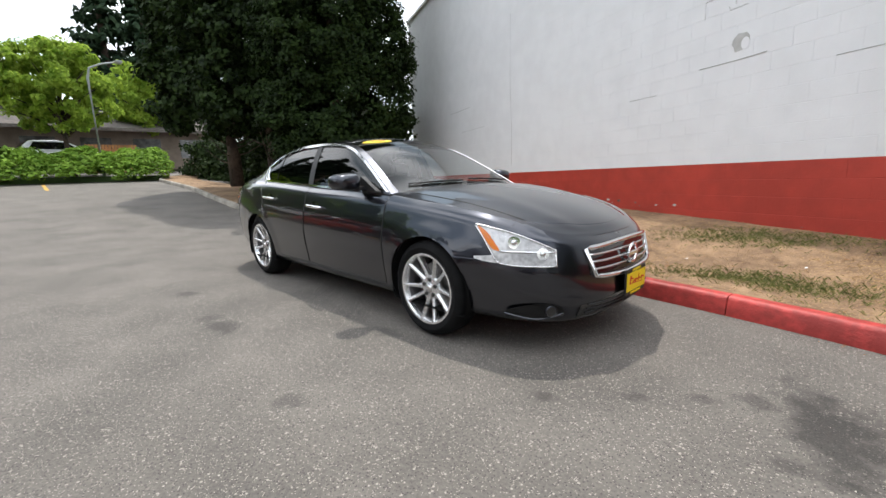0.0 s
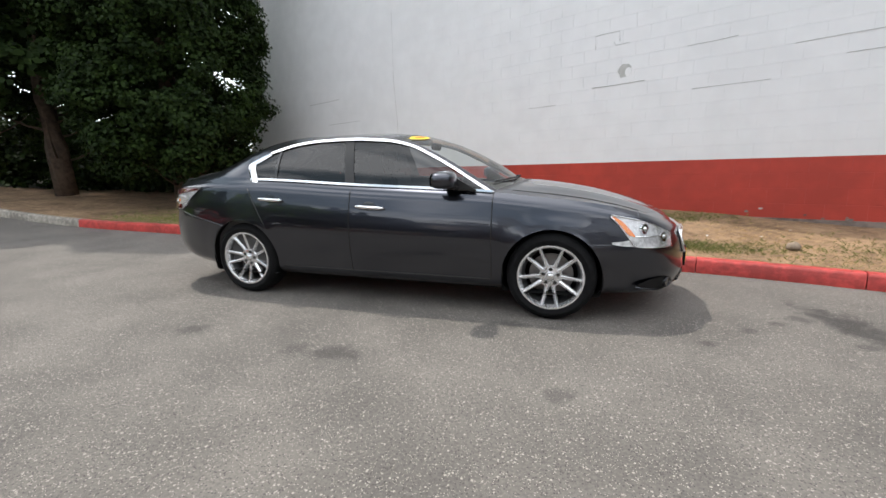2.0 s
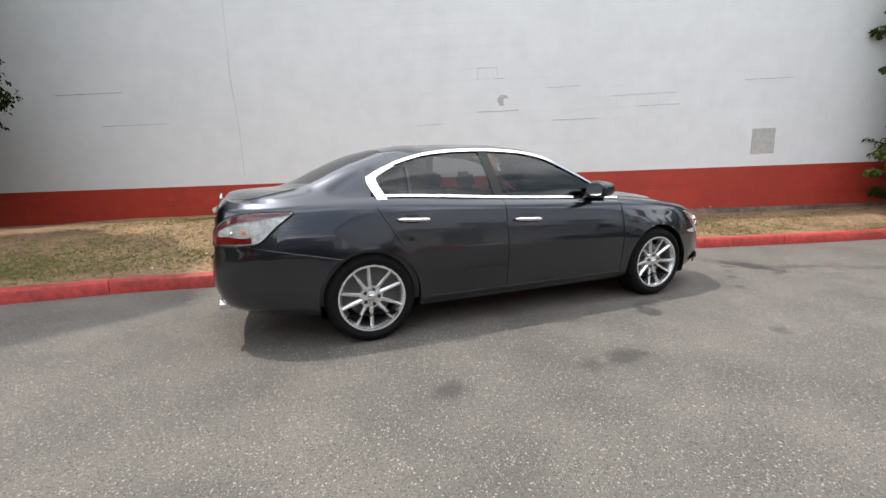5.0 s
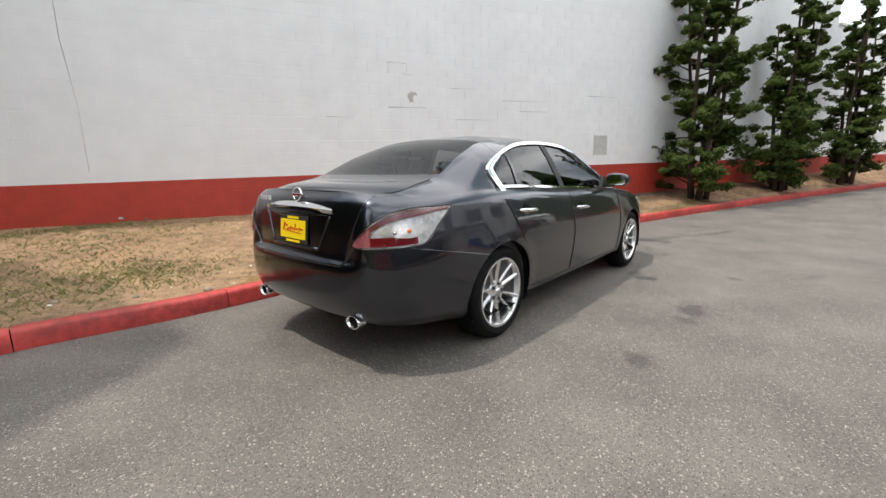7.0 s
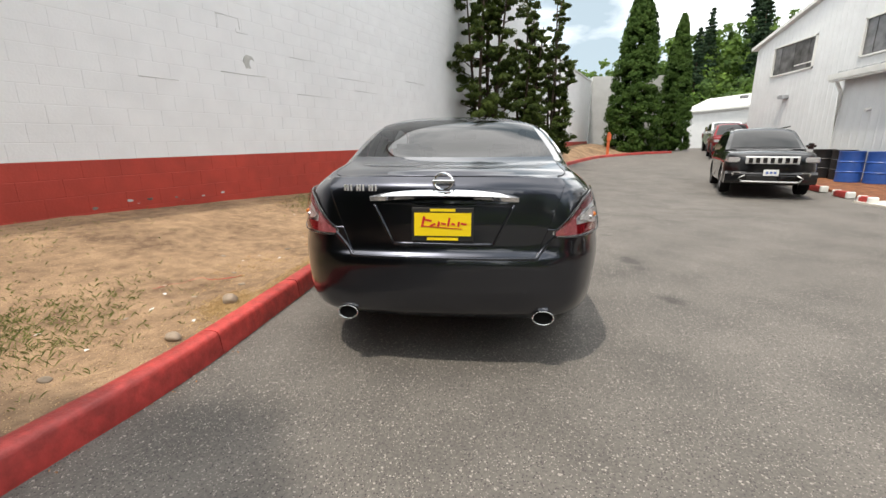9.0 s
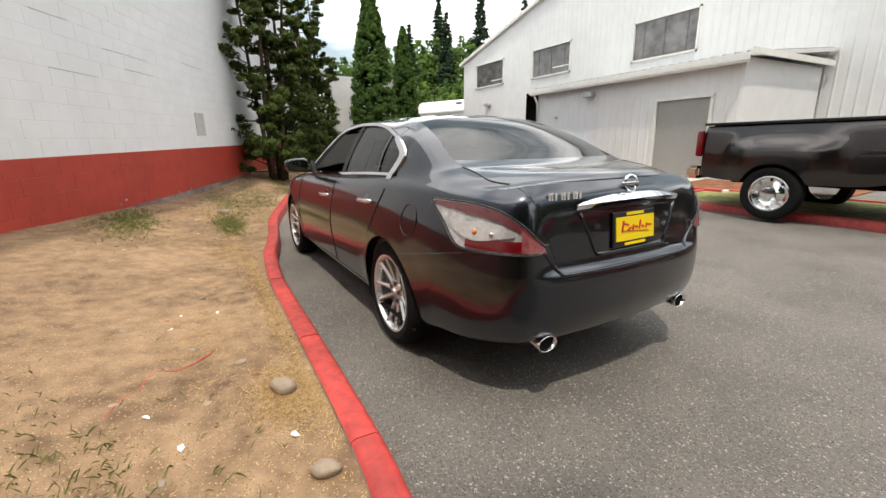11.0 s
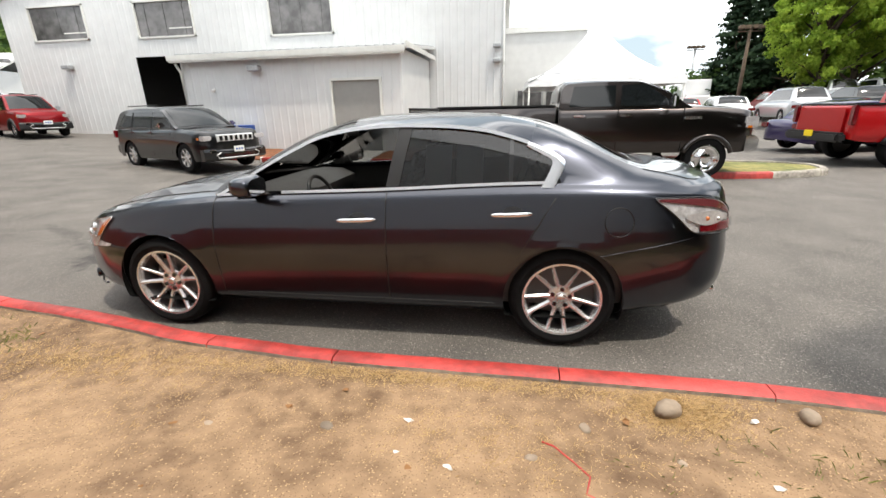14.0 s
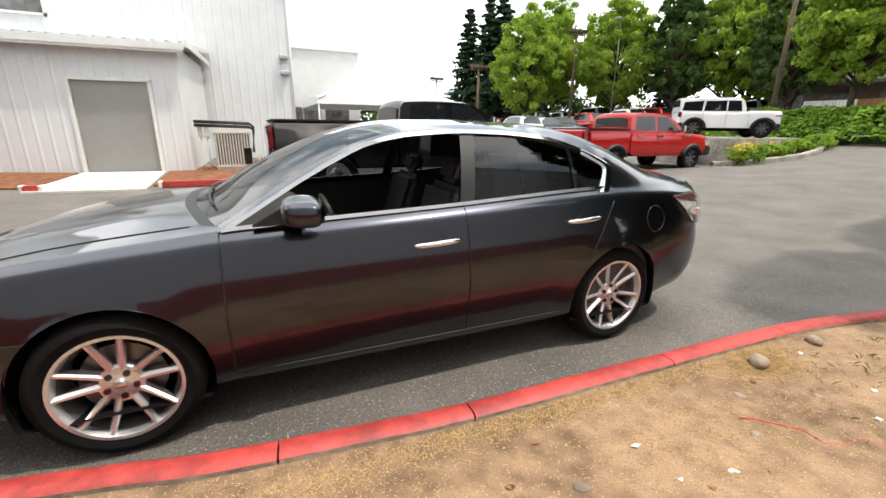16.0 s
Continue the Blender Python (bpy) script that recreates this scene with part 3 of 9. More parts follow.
def ribbon(bm, line_a, line_b, thick):
    """A bar whose cross-section spans line_a to line_b, as thick as the vectors given."""
    rows = [[a, b, b + t, a + t, a] for a, b, t in zip(line_a, line_b, thick)]
    net = grid(bm, rows)
    for row in (net[0], net[-1]):
        bm.faces.new(row[:4])
    bmesh.ops.remove_doubles(bm, verts=bm.verts, dist=1e-6)
    bmesh.ops.recalc_face_normals(bm, faces=bm.faces)


HUBS = [(1.388, 0.335), (-1.388, 0.335)]
ARCH_R = 0.368


def build_body(car):
    forced = [s_at_x(x) for x in (0.98 - 0.002, 0.93, -0.02, -1.17, -1.30, -1.322, -1.336, -1.348, -1.56, -2.0, 1.95)]
    cols = sorted(forced + [S_END * i / 170 for i in range(171)])
    keep = []
    for s in cols:
        if keep and s - keep[-1] < 0.009:
            if s in forced:
                keep[-1] = s
            continue
        keep.append(s)
    cols = keep
    cols[-1] = S_END
    bm = bmesh.new()
    cls = bm.faces.layers.int.new("cls")
    NAMES = ["front_bumper", "front_fender", "front_door", "rear_door", "quarter_panel", "rear_bumper", "side_sill", "hood", "cowl", "windshield", "roof", "rear_window", "trunk_lid"]
    K = {n: i for i, n in enumerate(NAMES)}
    levels = [8 * j / 40 for j in range(41)]
    grid(bm, [[shell(s, l) for l in levels] for s in cols])
    # wheel arches
    dead = []
    for f in bm.faces:
        for hx, hz in HUBS:
            if all(math.hypot(v.co.x - hx, v.co.z - hz) < ARCH_R for v in f.verts) and abs(f.calc_center_median().y) > 0.5:
                dead.append(f)
    bmesh.ops.delete(bm, geom=dead, context="FACES")
    for v in bm.verts:
        for hx, hz in HUBS:
            d = math.hypot(v.co.x - hx, v.co.z - hz)
            if d < ARCH_R and abs(v.co.y) > 0.5:
                k = ARCH_R / max(d, 1e-6)
                v.co.x, v.co.z = hx + (v.co.x - hx) * k, hz + (v.co.z - hz) * k
    # flared lip of the arches
    for v in bm.verts:
        for hx, hz in HUBS:
            d = math.hypot(v.co.x - hx, v.co.z - hz)
            if d < ARCH_R + 0.13 and v.co.y < -0.5 and v.co.z > 0.25:
                v.co.y -= 0.007 * smoothstep(0.13, 0.0, d - ARCH_R)
    def cut(co, no, test):
        fs = [f for f in bm.faces if test(f.calc_center_median())]
        es = list({e for f in fs for e in f.edges})
        vs = list({v for f in fs for v in f.verts})
        bmesh.ops.bisect_plane(bm, geom=fs + es + vs, plane_co=co, plane_no=no, dist=1e-4)
    slant = Vector((0.276, 0, 0.166)).normalized()
    cut((0.94, 0, 0), (1, 0, 0), lambda c: 0.6 < c.x < 1.3)
    cut((-0.27, 0, 0), (1, 0, 0.0), lambda c: -0.6 < c.x < 0.1)
    cut((-1.316, 0, 0.996), slant, lambda c: -1.7 < c.x < -0.8 and c.z > 0.4)
    cut((0, 0, 0.292), (0, 0, 1), lambda c: -1.1 < c.x < 1.1)
    cut((1.5, 0, 0.60), (0, 0, 1), lambda c: 1.4 < c.x < 2.1)
    cut((1.98, 0, 0.60), (1, 0, 0), lambda c: 1.7 < c.x < 2.2)
    bump = Vector((-0.09, 0, -0.45)).normalized()
    cut((-1.75, 0, 0.68), bump, lambda c: c.x < -1.4 and c.y < -0.5)
    lid = Vector((0, 0.345, 0.13)).normalized()
    cut((0, -0.61, 1.0), lid, lambda c: c.x < -2.1 and c.z > 0.5)
    cut((0, 0, 0.664), (0, 0, 1), lambda c: c.x < -2.1 and c.y > -0.66)
    for f in bm.faces:
        c = f.calc_center_median()
        if c.x > 1.98 or (c.x > 0.94 and c.z < 0.60 and c.x > 1.388):
            k = "front_bumper"
        elif c.x > 0.94:
            k = "front_fender"
        elif c.z < 0.292 and c.x > -1.2:
            k = "side_sill"
        elif c.x > -0.27:
            k = "front_door"
        elif (c - Vector((-1.316, 0, 0.996))).dot(slant) > 0 and c.x > -1.388:
            k = "rear_door"
        elif (c - Vector((0, -0.61, 1.0))).dot(lid) > 0 and c.x < -2.1 and c.z > 0.664:
            k = "trunk_lid"
        elif (c - Vector((-1.75, 0, 0.68))).dot(bump) > 0 and c.x < -1.4 or (c.x < -2.1 and c.y > -0.60 and c.z < 0.69):
            k = "rear_bumper"
        else:
            k = "quarter_panel"
        f[cls] = K[k]
    # upper surface
    ws_out, ws_in = [0, 0.12, 0.25, 0.4, 0.6, 0.8, 1], [i / 14 for i in range(15)]
    rows = []
    for s in cols:
        wi = curve(INNER_W, edge(s).x)
        rows.append([top(s, w) for w in [a * wi for a in ws_out] + [wi + (1 - wi) * a for a in ws_in[1:]]])
    before = set(bm.faces)
    grid(bm, rows)
    xs = [edge(s).x for s in cols]
    for f in bm.faces:
        if f in before:
            continue
        # which station and row the face belongs to, from its nearest net cell
        f[cls] = -1
    index = {}
    for i, row in enumerate(rows):
        for j, p in enumerate(row):
            index[tuple(round(c, 5) for c in p)] = (i, j)
    for f in bm.faces:
        if f[cls] != -1:
            continue
        ij = [index.get(tuple(round(c, 5) for c in v.co), (0, 0)) for v in f.verts]
        x, j = sum(xs[a[0]] for a in ij) / len(ij), min(a[1] for a in ij)
        if x > 1.95:
            k = "front_bumper" if j >= 6 or x > 2.0 else "front_fender"
        elif x > 0.975:
            k = "hood" if j >= 6 else "front_fender"
        elif x > 0.93:
            k = "cowl" if j >= 6 else "front_fender"
        elif x > -0.02:
            k = "windshield" if j >= 6 else "roof"
        elif x > -1.17:
            k = "roof"
        elif x > -1.56:
            k = "rear_window" if j >= 6 else "quarter_panel"
        else:
            k = "trunk_lid" if j >= 6 else "quarter_panel"
        f[cls] = K[k]
    bmesh.ops.remove_doubles(bm, verts=bm.verts, dist=2e-4)
    bmesh.ops.recalc_face_normals(bm, faces=bm.faces)
    f0 = max(bm.faces, key=lambda f: f.calc_center_median().z)
    if f0.normal.z < 0:
        bmesh.ops.reverse_faces(bm, faces=bm.faces)
    out = {}
    for name in NAMES:
        b2 = bmesh.new()
        vm = {}
        for f in bm.faces:
            if f[cls] == K[name]:
                q = []
                for v in f.verts:
                    if v not in vm:
                        vm[v] = b2.verts.new(v.co)
                    q.append(vm[v])
                b2.faces.new(q)
        centre = name in ("front_bumper", "rear_bumper", "hood", "cowl", "windshield", "roof", "rear_window", "trunk_lid")
        if centre:
            geo = bmesh.ops.duplicate(b2, geom=b2.verts[:] + b2.edges[:] + b2.faces[:])["geom"]
            for g in geo:
                if isinstance(g, bmesh.types.BMVert):
                    g.co.y = -g.co.y
            bmesh.ops.reverse_faces(b2, faces=[g for g in geo if isinstance(g, bmesh.types.BMFace)])
            for v in b2.verts:
                if abs(v.co.y) < 0.006:
                    v.co.y = 0.0
            bmesh.ops.remove_doubles(b2, verts=b2.verts, dist=9e-4)
        if name not in ("windshield", "rear_window", "cowl"):
            bmesh.ops.inset_region(b2, faces=b2.faces[:], thickness=0.0026, depth=0.0016, use_boundary=True, use_even_offset=False)
        m = {"windshield": M_CLEAR, "rear_window": M_TINT, "cowl": M_BLACK}.get(name, M_PAINT)
        if centre:
            out[name] = part(name, b2, m, car, {"windshield": "clear raked windshield", "rear_window": "dark tinted rear window"}.get(name, ""), angle=28)
        else:
            out[name] = both(name, b2, m, car, car, angle=28)
    bm.free()
    for g in ("windshield", "rear_window"):
        out[g].visible_shadow = g == "rear_window"
    return out


def strip_patch(bm, sa, sb, lo, hi, n, m, off):
    """A patch on the flank from sa to sb, between the height curves lo and hi over 0..1."""
    rows = []
    for i in range(n + 1):
        t = i / n
        s = sa + (sb - sa) * t
        a, b = curve(lo, t), curve(hi, t)
        rows.append([shell_z(s, a + (b - a) * j / m, off) for j in range(m + 1)])
    return grid(bm, rows)


def wheel_of(name, label, radius, width, rim, spokes, material, dual=False, face_material=None):
    """A wheel about the y axis whose outer face looks to -y: tyre, rim with spokes, disc, nuts and cap."""
    w = thing(name, label, "")
    r0, h = rim, width / 2
    bm = bmesh.new()
    lathe(bm, [(r0 - 0.012, -h * 0.80), (r0 + 0.010, -h * 0.96), (r0 + (radius - r0) * 0.45, -h * 1.04), (radius - 0.035, -h * 0.97), (radius - 0.010, -h * 0.80),
               (radius, -h * 0.45), (radius, h * 0.45), (radius - 0.02, h * 0.9), (r0, h * 0.9), (r0 - 0.012, h * 0.8)], 56)
    bmesh.ops.recalc_face_normals(bm, faces=bm.faces)
    part("tyre", bm, M_TYRE, w, angle=40)
    bm = bmesh.new()
    lathe(bm, [(r0 + 0.006, -h * 0.90), (r0 + 0.004, -h * 0.98), (r0 - 0.010, -h * 0.97), (r0 - 0.020, -h * 0.80), (r0 - 0.024, -h * 0.66)], 56)
    bmesh.ops.recalc_face_normals(bm, faces=bm.faces)
    rim_ob = part("rim", bm, material, w)
    bm = bmesh.new()
    lathe(bm, [(r0 - 0.024, -h * 0.66), (r0 - 0.032, -h * 0.50), (r0 - 0.045, h * 0.1), (r0 - 0.03, h * 0.85)], 56)
    bmesh.ops.recalc_face_normals(bm, faces=bm.faces)
    part("barrel", bm, M_ALLOY_DARK, rim_ob, "dull inner barrel")
    bm = bmesh.new()
    lathe(bm, [(0.0, -h * 0.72), (0.030, -h * 0.72), (0.034, -h * 0.66), (0.075, -h * 0.60), (0.082, -h * 0.45), (0.06, h * 0.2)], 30)
    k0 = r0 / 0.243
    lathe(bm, [(0.030, -h * 0.69), (0.050 * k0, -h * 0.62), (0.078 * k0, -h * 0.57), (0.088 * k0, -h * 0.48), (0.084 * k0, -h * 0.20)], 40)
    for k in range(spokes):
        mid = 2 * math.pi * k / spokes + math.pi / 2
        u, v = Vector((math.cos(mid), 0, math.sin(mid))), Vector((-math.sin(mid), 0, math.cos(mid)))
        for side in (-1, 1):
            rows = []
            for i in range(8):
                t = i / 7
                rr = 0.045 * k0 + (r0 - 0.004 - 0.045 * k0) * t
                wide = (0.0145 + 0.0735 * t) * k0
                half = (0.0190 - 0.0050 * t) * k0
                y = -h * (0.58 + 0.22 * t + 0.15 * t * t)
                c = u * math.sqrt(max(1e-6, rr * rr - wide * wide)) + v * side * wide
                rows.append([c + v * half * q * side + Vector((0, y + dy, 0)) for q, dy in ((-1, 0.045), (-1, 0.010), (-0.55, 0.001), (0.2, 0.0), (1, 0.012), (1, 0.045), (-1, 0.045))])
            grid(bm, rows)
        web = []
        for t, dy in ((0.0, 0.004), (0.10, 0.003), (0.20, 0.004), (0.225, 0.012), (0.225, 0.045)):
            rr, wd = 0.045 * k0 + (r0 - 0.004 - 0.045 * k0) * t, (0.0145 + 0.0735 * t) * k0
            y = -h * (0.58 + 0.22 * t + 0.15 * t * t) + dy
            web.append([u * (rr - 0.010 * k0 * (1 - f * f) * (t > 0.2)) + v * wd * f + Vector((0, y, 0)) for f in (-1, -0.6, 0, 0.6, 1)])
        grid(bm, web)
    bmesh.ops.remove_doubles(bm, verts=bm.verts, dist=1e-6)
    bmesh.ops.recalc_face_normals(bm, faces=bm.faces)
    part("spokes", bm, face_material or material, rim_ob, angle=30)
    bm = bmesh.new()
    lathe(bm, [(0.0, -h * 0.78), (0.022, -h * 0.78), (0.028, -h * 0.72), (0.028, -h * 0.6)], 20)
    part("centre_cap", bm, M_SATIN, rim_ob)
    for k in range(5):
        a = 2 * math.pi * k / 5 + math.pi / 2
        bm = bmesh.new()
        c = Vector((0.057 * math.cos(a), -h * 0.655, 0.057 * math.sin(a)))
        cyl(bm, c + Vector((0, 0.02, 0)), c - Vector((0, 0.004, 0)), 0.0145, 0.0135, 12)
        part("lug_nut", bm, M_GLOSSBLACK, rim_ob, smooth=False)
    bm = bmesh.new()
    lathe(bm, [(0.05, -h * 0.10), (r0 * 0.68, -h * 0.10), (r0 * 0.68, h * 0.05), (0.05, h * 0.05)], 40)
    bmesh.ops.recalc_face_normals(bm, faces=bm.faces)
    part("brake_disc", bm, M_DISC, w, angle=20)
    bm = bmesh.new()
    lathe(bm, [(0.0, h * 0.5), (r0 - 0.035, h * 0.5)], 24)
    part("backing_plate", bm, M_UNDER, w)
    return w


def build_sedan():
    car = thing("sedan", "dark grey metallic four-door sedan parked beside a red kerb", "car")
    body = build_body(car)
    door_r, door_l = body["front_door"]
    rdoor_r, rdoor_l = body["rear_door"]
    # inner lining, floor and wheel housings
    bm = bmesh.new()
    cols = [s_at_x(1.02 - 3.1 * i / 40) for i in range(41)]
    grid(bm, [[shell(s, l, -0.055) + Vector((0, 0, -0.01)) for l in (1.2, 3, 5, 7, 7.7)] for s in cols])
    both("door_lining", bm, M_DASH, car, car)
    bm = bmesh.new()
    for x0, x1 in ((-2.10, -1.80), (-0.98, 0.98), (1.80, 2.10)):
        box(bm, ((x0 + x1) / 2, 0, 0.235 if abs(x0) < 1 else 0.33), (x1 - x0, 1.60 if abs(x0) < 1 else 1.20, 0.07))
    for x in (-1.388, 1.388):
        box(bm, (x, 0, 0.30), (0.9, 1.14, 0.10))
    part("underbody", bm, M_UNDER, car, smooth=False)
    for hx, hz in HUBS:
        bm = bmesh.new()
        lathe(bm, [(ARCH_R + 0.006, -0.895), (ARCH_R + 0.012, -0.60), (0.05, -0.60)], 40, Matrix.Translation((hx, 0, hz)))
        for v in bm.verts:
            v.co.z = max(v.co.z, 0.21)
        both("wheel_housing", bm, M_UNDER, car, car)
    # cabin
    bm = bmesh.new()
    box(bm, (-0.45, 0, 0.33), (2.7, 1.5, 0.05))
    box(bm, (0.98, 0, 0.62), (0.04, 1.5, 0.60))
    box(bm, (-1.62, 0, 0.98), (0.62, 1.30, 0.05))
    box(bm, (-1.34, 0, 0.66), (0.04, 1.40, 0.62))
    part("cabin_floor", bm, M_DASH, car, smooth=False)
    bm = bmesh.new()
    rows = []
    for i in range(11):
        y = -0.72 + 1.44 * i / 10
        hump = 0.035 * math.exp(-((y - 0.36) / 0.17) ** 2)
        rows.append([Vector((1.04, y, 0.93)), Vector((0.82, y, 0.962)), Vector((0.62, y, 0.955 + hump)), Vector((0.50, y, 0.90 + hump)), Vector((0.54, y, 0.72)), Vector((0.70, y, 0.55))])
    grid(bm, rows)
    bmesh.ops.recalc_face_normals(bm, faces=bm.faces)
    dash = part("dashboard", bm, M_DASH, car)
    bm = bmesh.new()
    box(bm, (0.40, 0, 0.66), (0.62, 0.24, 0.22), bevel=0.03, seg=2)
    part("centre_console", bm, M_SATIN, dash, "silver-trimmed centre console")
    tilt = Matrix.Translation((0.36, 0.37, 0.86)) @ Matrix.Rotation(radians(-68), 4, "Y")
    bm = bmesh.new()
    tube(bm, [tilt @ Vector((0.185 * math.cos(a), 0.185 * math.sin(a), 0)) for a in [2 * math.pi * i / 32 for i in range(32)]], 0.015, 8, True)
    wheel = part("steering_wheel", bm, M_SEAT, car)
    bm = bmesh.new()
    box(bm, (0, 0, -0.01), (0.13, 0.15, 0.05), tilt, 0.02, 2)
    for a in (0, math.pi, -math.pi / 2):
        d = Vector((math.sin(a + math.pi / 2) * 0.0, 0, 0))
        box(bm, (0.12 * (-1 if a == -math.pi / 2 else 0), 0.12 * math.cos(a) if a != -math.pi / 2 else 0, 0), (0.03 if a != -math.pi / 2 else 0.14, 0.14 if a != -math.pi / 2 else 0.03, 0.018), tilt, 0.005)
    part("steering_hub", bm, M_DASH, wheel)
    for y in (-0.38, 0.38):
        seat_set(car, "front_seat", Matrix.Translation((0.02, y, 0.34)), 0.50)
    for y in (-0.36, 0.36):
        seat_set(car, "rear_seat", Matrix.Translation((-0.88, y, 0.36)), 0.62)
    bm = bmesh.new()
    ss = [s_at_x(0.02 - 1.06 * i / 16) for i in range(17)]
    grid(bm, [[top(s, w) - Vector((0, 0, 0.035)) for w in (0.10, 0.3, 0.55, 0.8, 1.0)] + [(lambda p: Vector((p.x, -p.y, p.z)))(top(s, w) - Vector((0, 0, 0.035))) for w in (0.8, 0.55, 0.3, 0.10)] for s in ss])
    part("headliner", bm, M_GREYTRIM, car)
    bm = bmesh.new()
    box(bm, (0.22, 0, 1.34), (0.03, 0.24, 0.07), bevel=0.012)
    part("rear_view_mirror", bm, M_BLACK, car)
    # side windows
    def pane(name, xa, xb, lean_a, lean_b, q0, q1, material, pr, pl, off=-0.006, only=None, n=24):
        b = bmesh.new()
        rows = []
        for i in range(n + 1):
            row = []
            for j in range(9):
                q = q0 + (q1 - q0) * j / 8
                x = xa + (xb - xa) * i / n
                x += (lean_a * (1 - i / n) + lean_b * i / n) * q
                row.append(side_glass(s_at_x(x), q, off))
            rows.append(row)
        grid(b, rows)
        bmesh.ops.remove_doubles(b, verts=b.verts, dist=1e-4)
        bmesh.ops.recalc_face_normals(b, faces=b.faces)
        if only == "right":
            return part(name, b, material, pr)
        return both(name, b, material, pr, pl)
    pane("window_glass", 0.92, -0.26, 0.0, -0.075, 0.0, 1.0, M_TINT, door_r, door_l, only="right")
    pane("window_glass", -0.335, -1.04, -0.075, 0.0, 0.0, 1.0, M_TINT, rdoor_r, rdoor_l)
    pane("quarter_glass", -1.06, -1.325, 0.0, -0.02, 0.0, 1.0, M_TINT, rdoor_r, rdoor_l)
    pane("pillar_cover", -0.255, -0.342, -0.075, -0.075, 0.0, 1.0, M_BLACK, car, car, 0.001, n=4)
    pane("window_divider", -1.038, -1.062, 0.0, 0.0, 0.0, 1.0, M_GLOSSBLACK, rdoor_r, rdoor_l, 0.002, n=3)
    # bright window surround
    bm = bmesh.new()
    up, low, th = [], [], []
    for i in range(71):
        x = 0.945 - 2.10 * i / 70
        s = s_at_x(x)
        e, t = shell(s, 8.0), edge(s)
        d = (e - t)
        h = max(d.length, 1e-4)
        wdt = min(0.024, h * 0.9)
        o = Vector((0, -0.004, 0.002))
        up.append(t + o)
        low.append(t + d * (wdt / h) + o)
        th.append(Vector((0, -0.008, 0.003)))
    ribbon(bm, up, low, th)
    both("window_arc_trim", bm, M_CHROME, car, car, "bright chrome window surround")
    bm = bmesh.new()
    ss = [s_at_x(0.93 - 2.25 * i / 50) for i in range(51)]
    ribbon(bm, [shell(s, 8.0) + Vector((0, -0.002, 0.014)) for s in ss], [shell(s, 8.0) + Vector((0, -0.008, -0.004)) for s in ss], [Vector((0, -0.008, 0.002))] * 51)
    both("belt_trim", bm, M_CHROME, car, car)
    # broad bright corner behind the rear side window
    outer = [(-1.308, 1.040), (-1.338, 1.095), (-1.364, 1.148), (-1.372, 1.180), (-1.358, 1.205), (-1.322, 1.228), (-1.242, 1.268), (-1.150, 1.303)]
    inner = [(-1.226, 1.040), (-1.256, 1.095), (-1.282, 1.148), (-1.291, 1.178), (-1.285, 1.196), (-1.268, 1.208), (-1.212, 1.237), (-1.140, 1.272)]
    def on_side(x, z, off):
        e = shell(s_at_x(x), 8.0)
        return Vector((x, e.y + 0.50 * (z - e.z) - off, z))
    bm = bmesh.new()
    rows = []
    for i in range(36):
        t = i / 35 * 7
        o = Vector([curve([(k, q[c]) for k, q in enumerate(outer)], t) for c in (0, 1)])
        n = Vector([curve([(k, q[c]) for k, q in enumerate(inner)], t) for c in (0, 1)])
        rows.append([on_side(*o.lerp(n, f), d) for f, d in ((0, 0.0), (0.04, 0.013), (0.3, 0.018), (0.7, 0.018), (0.96, 0.013), (1, 0.0))])
    grid(bm, rows)
    bmesh.ops.recalc_face_normals(bm, faces=bm.faces)
    both("corner_trim", bm, M_CHROME, car, car, "broad chrome corner of the window surround")
    # door mirrors
    bm = bmesh.new()
    r = bmesh.ops.create_uvsphere(bm, u_segments=24, v_segments=14, radius=1.0)
    for v in r["verts"]:
        c = v.co
        def sq(u, e):
            return math.copysign(abs(u) ** e, u)
        x = sq(c.x, 0.75) * (0.105 if c.x > 0 else 0.062)
        out = sq(c.y, 0.62)
        v.co = Vector((0.575 + x, -0.985 + out * 0.112 + 0.018 * c.x, 1.062 + sq(c.z, 0.62) * 0.066 * (1 + 0.14 * out)))
    mr, ml = both("door_mirror", bm, M_PAINT, door_r, door_l)
    bm = bmesh.new()
    box(bm, (0.62, -0.865, 1.005), (0.10, 0.12, 0.035), bevel=0.012, seg=2)
    prism(bm, [(0.80, 0.985), (0.56, 0.985), (0.60, 1.10)], "y", -0.838, -0.800)
    both("mirror_stalk", bm, M_BLACK, mr, ml)
    bm = bmesh.new()
    r = bmesh.ops.create_circle(bm, cap_ends=True, segments=24, radius=1.0)
    for v in r["verts"]:
        v.co = Vector((0.5115, -0.985 + math.copysign(abs(v.co.x) ** 0.6, v.co.x) * 0.094, 1.062 + math.copysign(abs(v.co.y) ** 0.6, v.co.y) * 0.052))
    both("mirror_glass", bm, M_CHROME, mr, ml)
    # door handles
    for (xa, xb, z), (pr, pl) in (((-0.214, 0.057, 0.846), (door_r, door_l)), ((-1.187, -0.925, 0.897), (rdoor_r, rdoor_l))):
        bm = bmesh.new()
        pts, rad = [], []
        for i in range(13):
            t = i / 12
            x = xa + (xb - xa) * t
            bow = 0.030 * math.sin(math.pi * min(1, max(0, t))) ** 0.5
            pts.append(shell_z(s_at_x(x), z - 0.012 * t, 0.012 + bow * 0.75))
            rad.append(0.0155 if 1 < i < 11 else 0.012 if 0 < i < 12 else 0.007)
        tube(bm, pts, rad, 10)
        for v in bm.verts:
            pass
        hr, hl = both("door_handle", bm, M_CHROME, pr, pl, "chrome door handle")
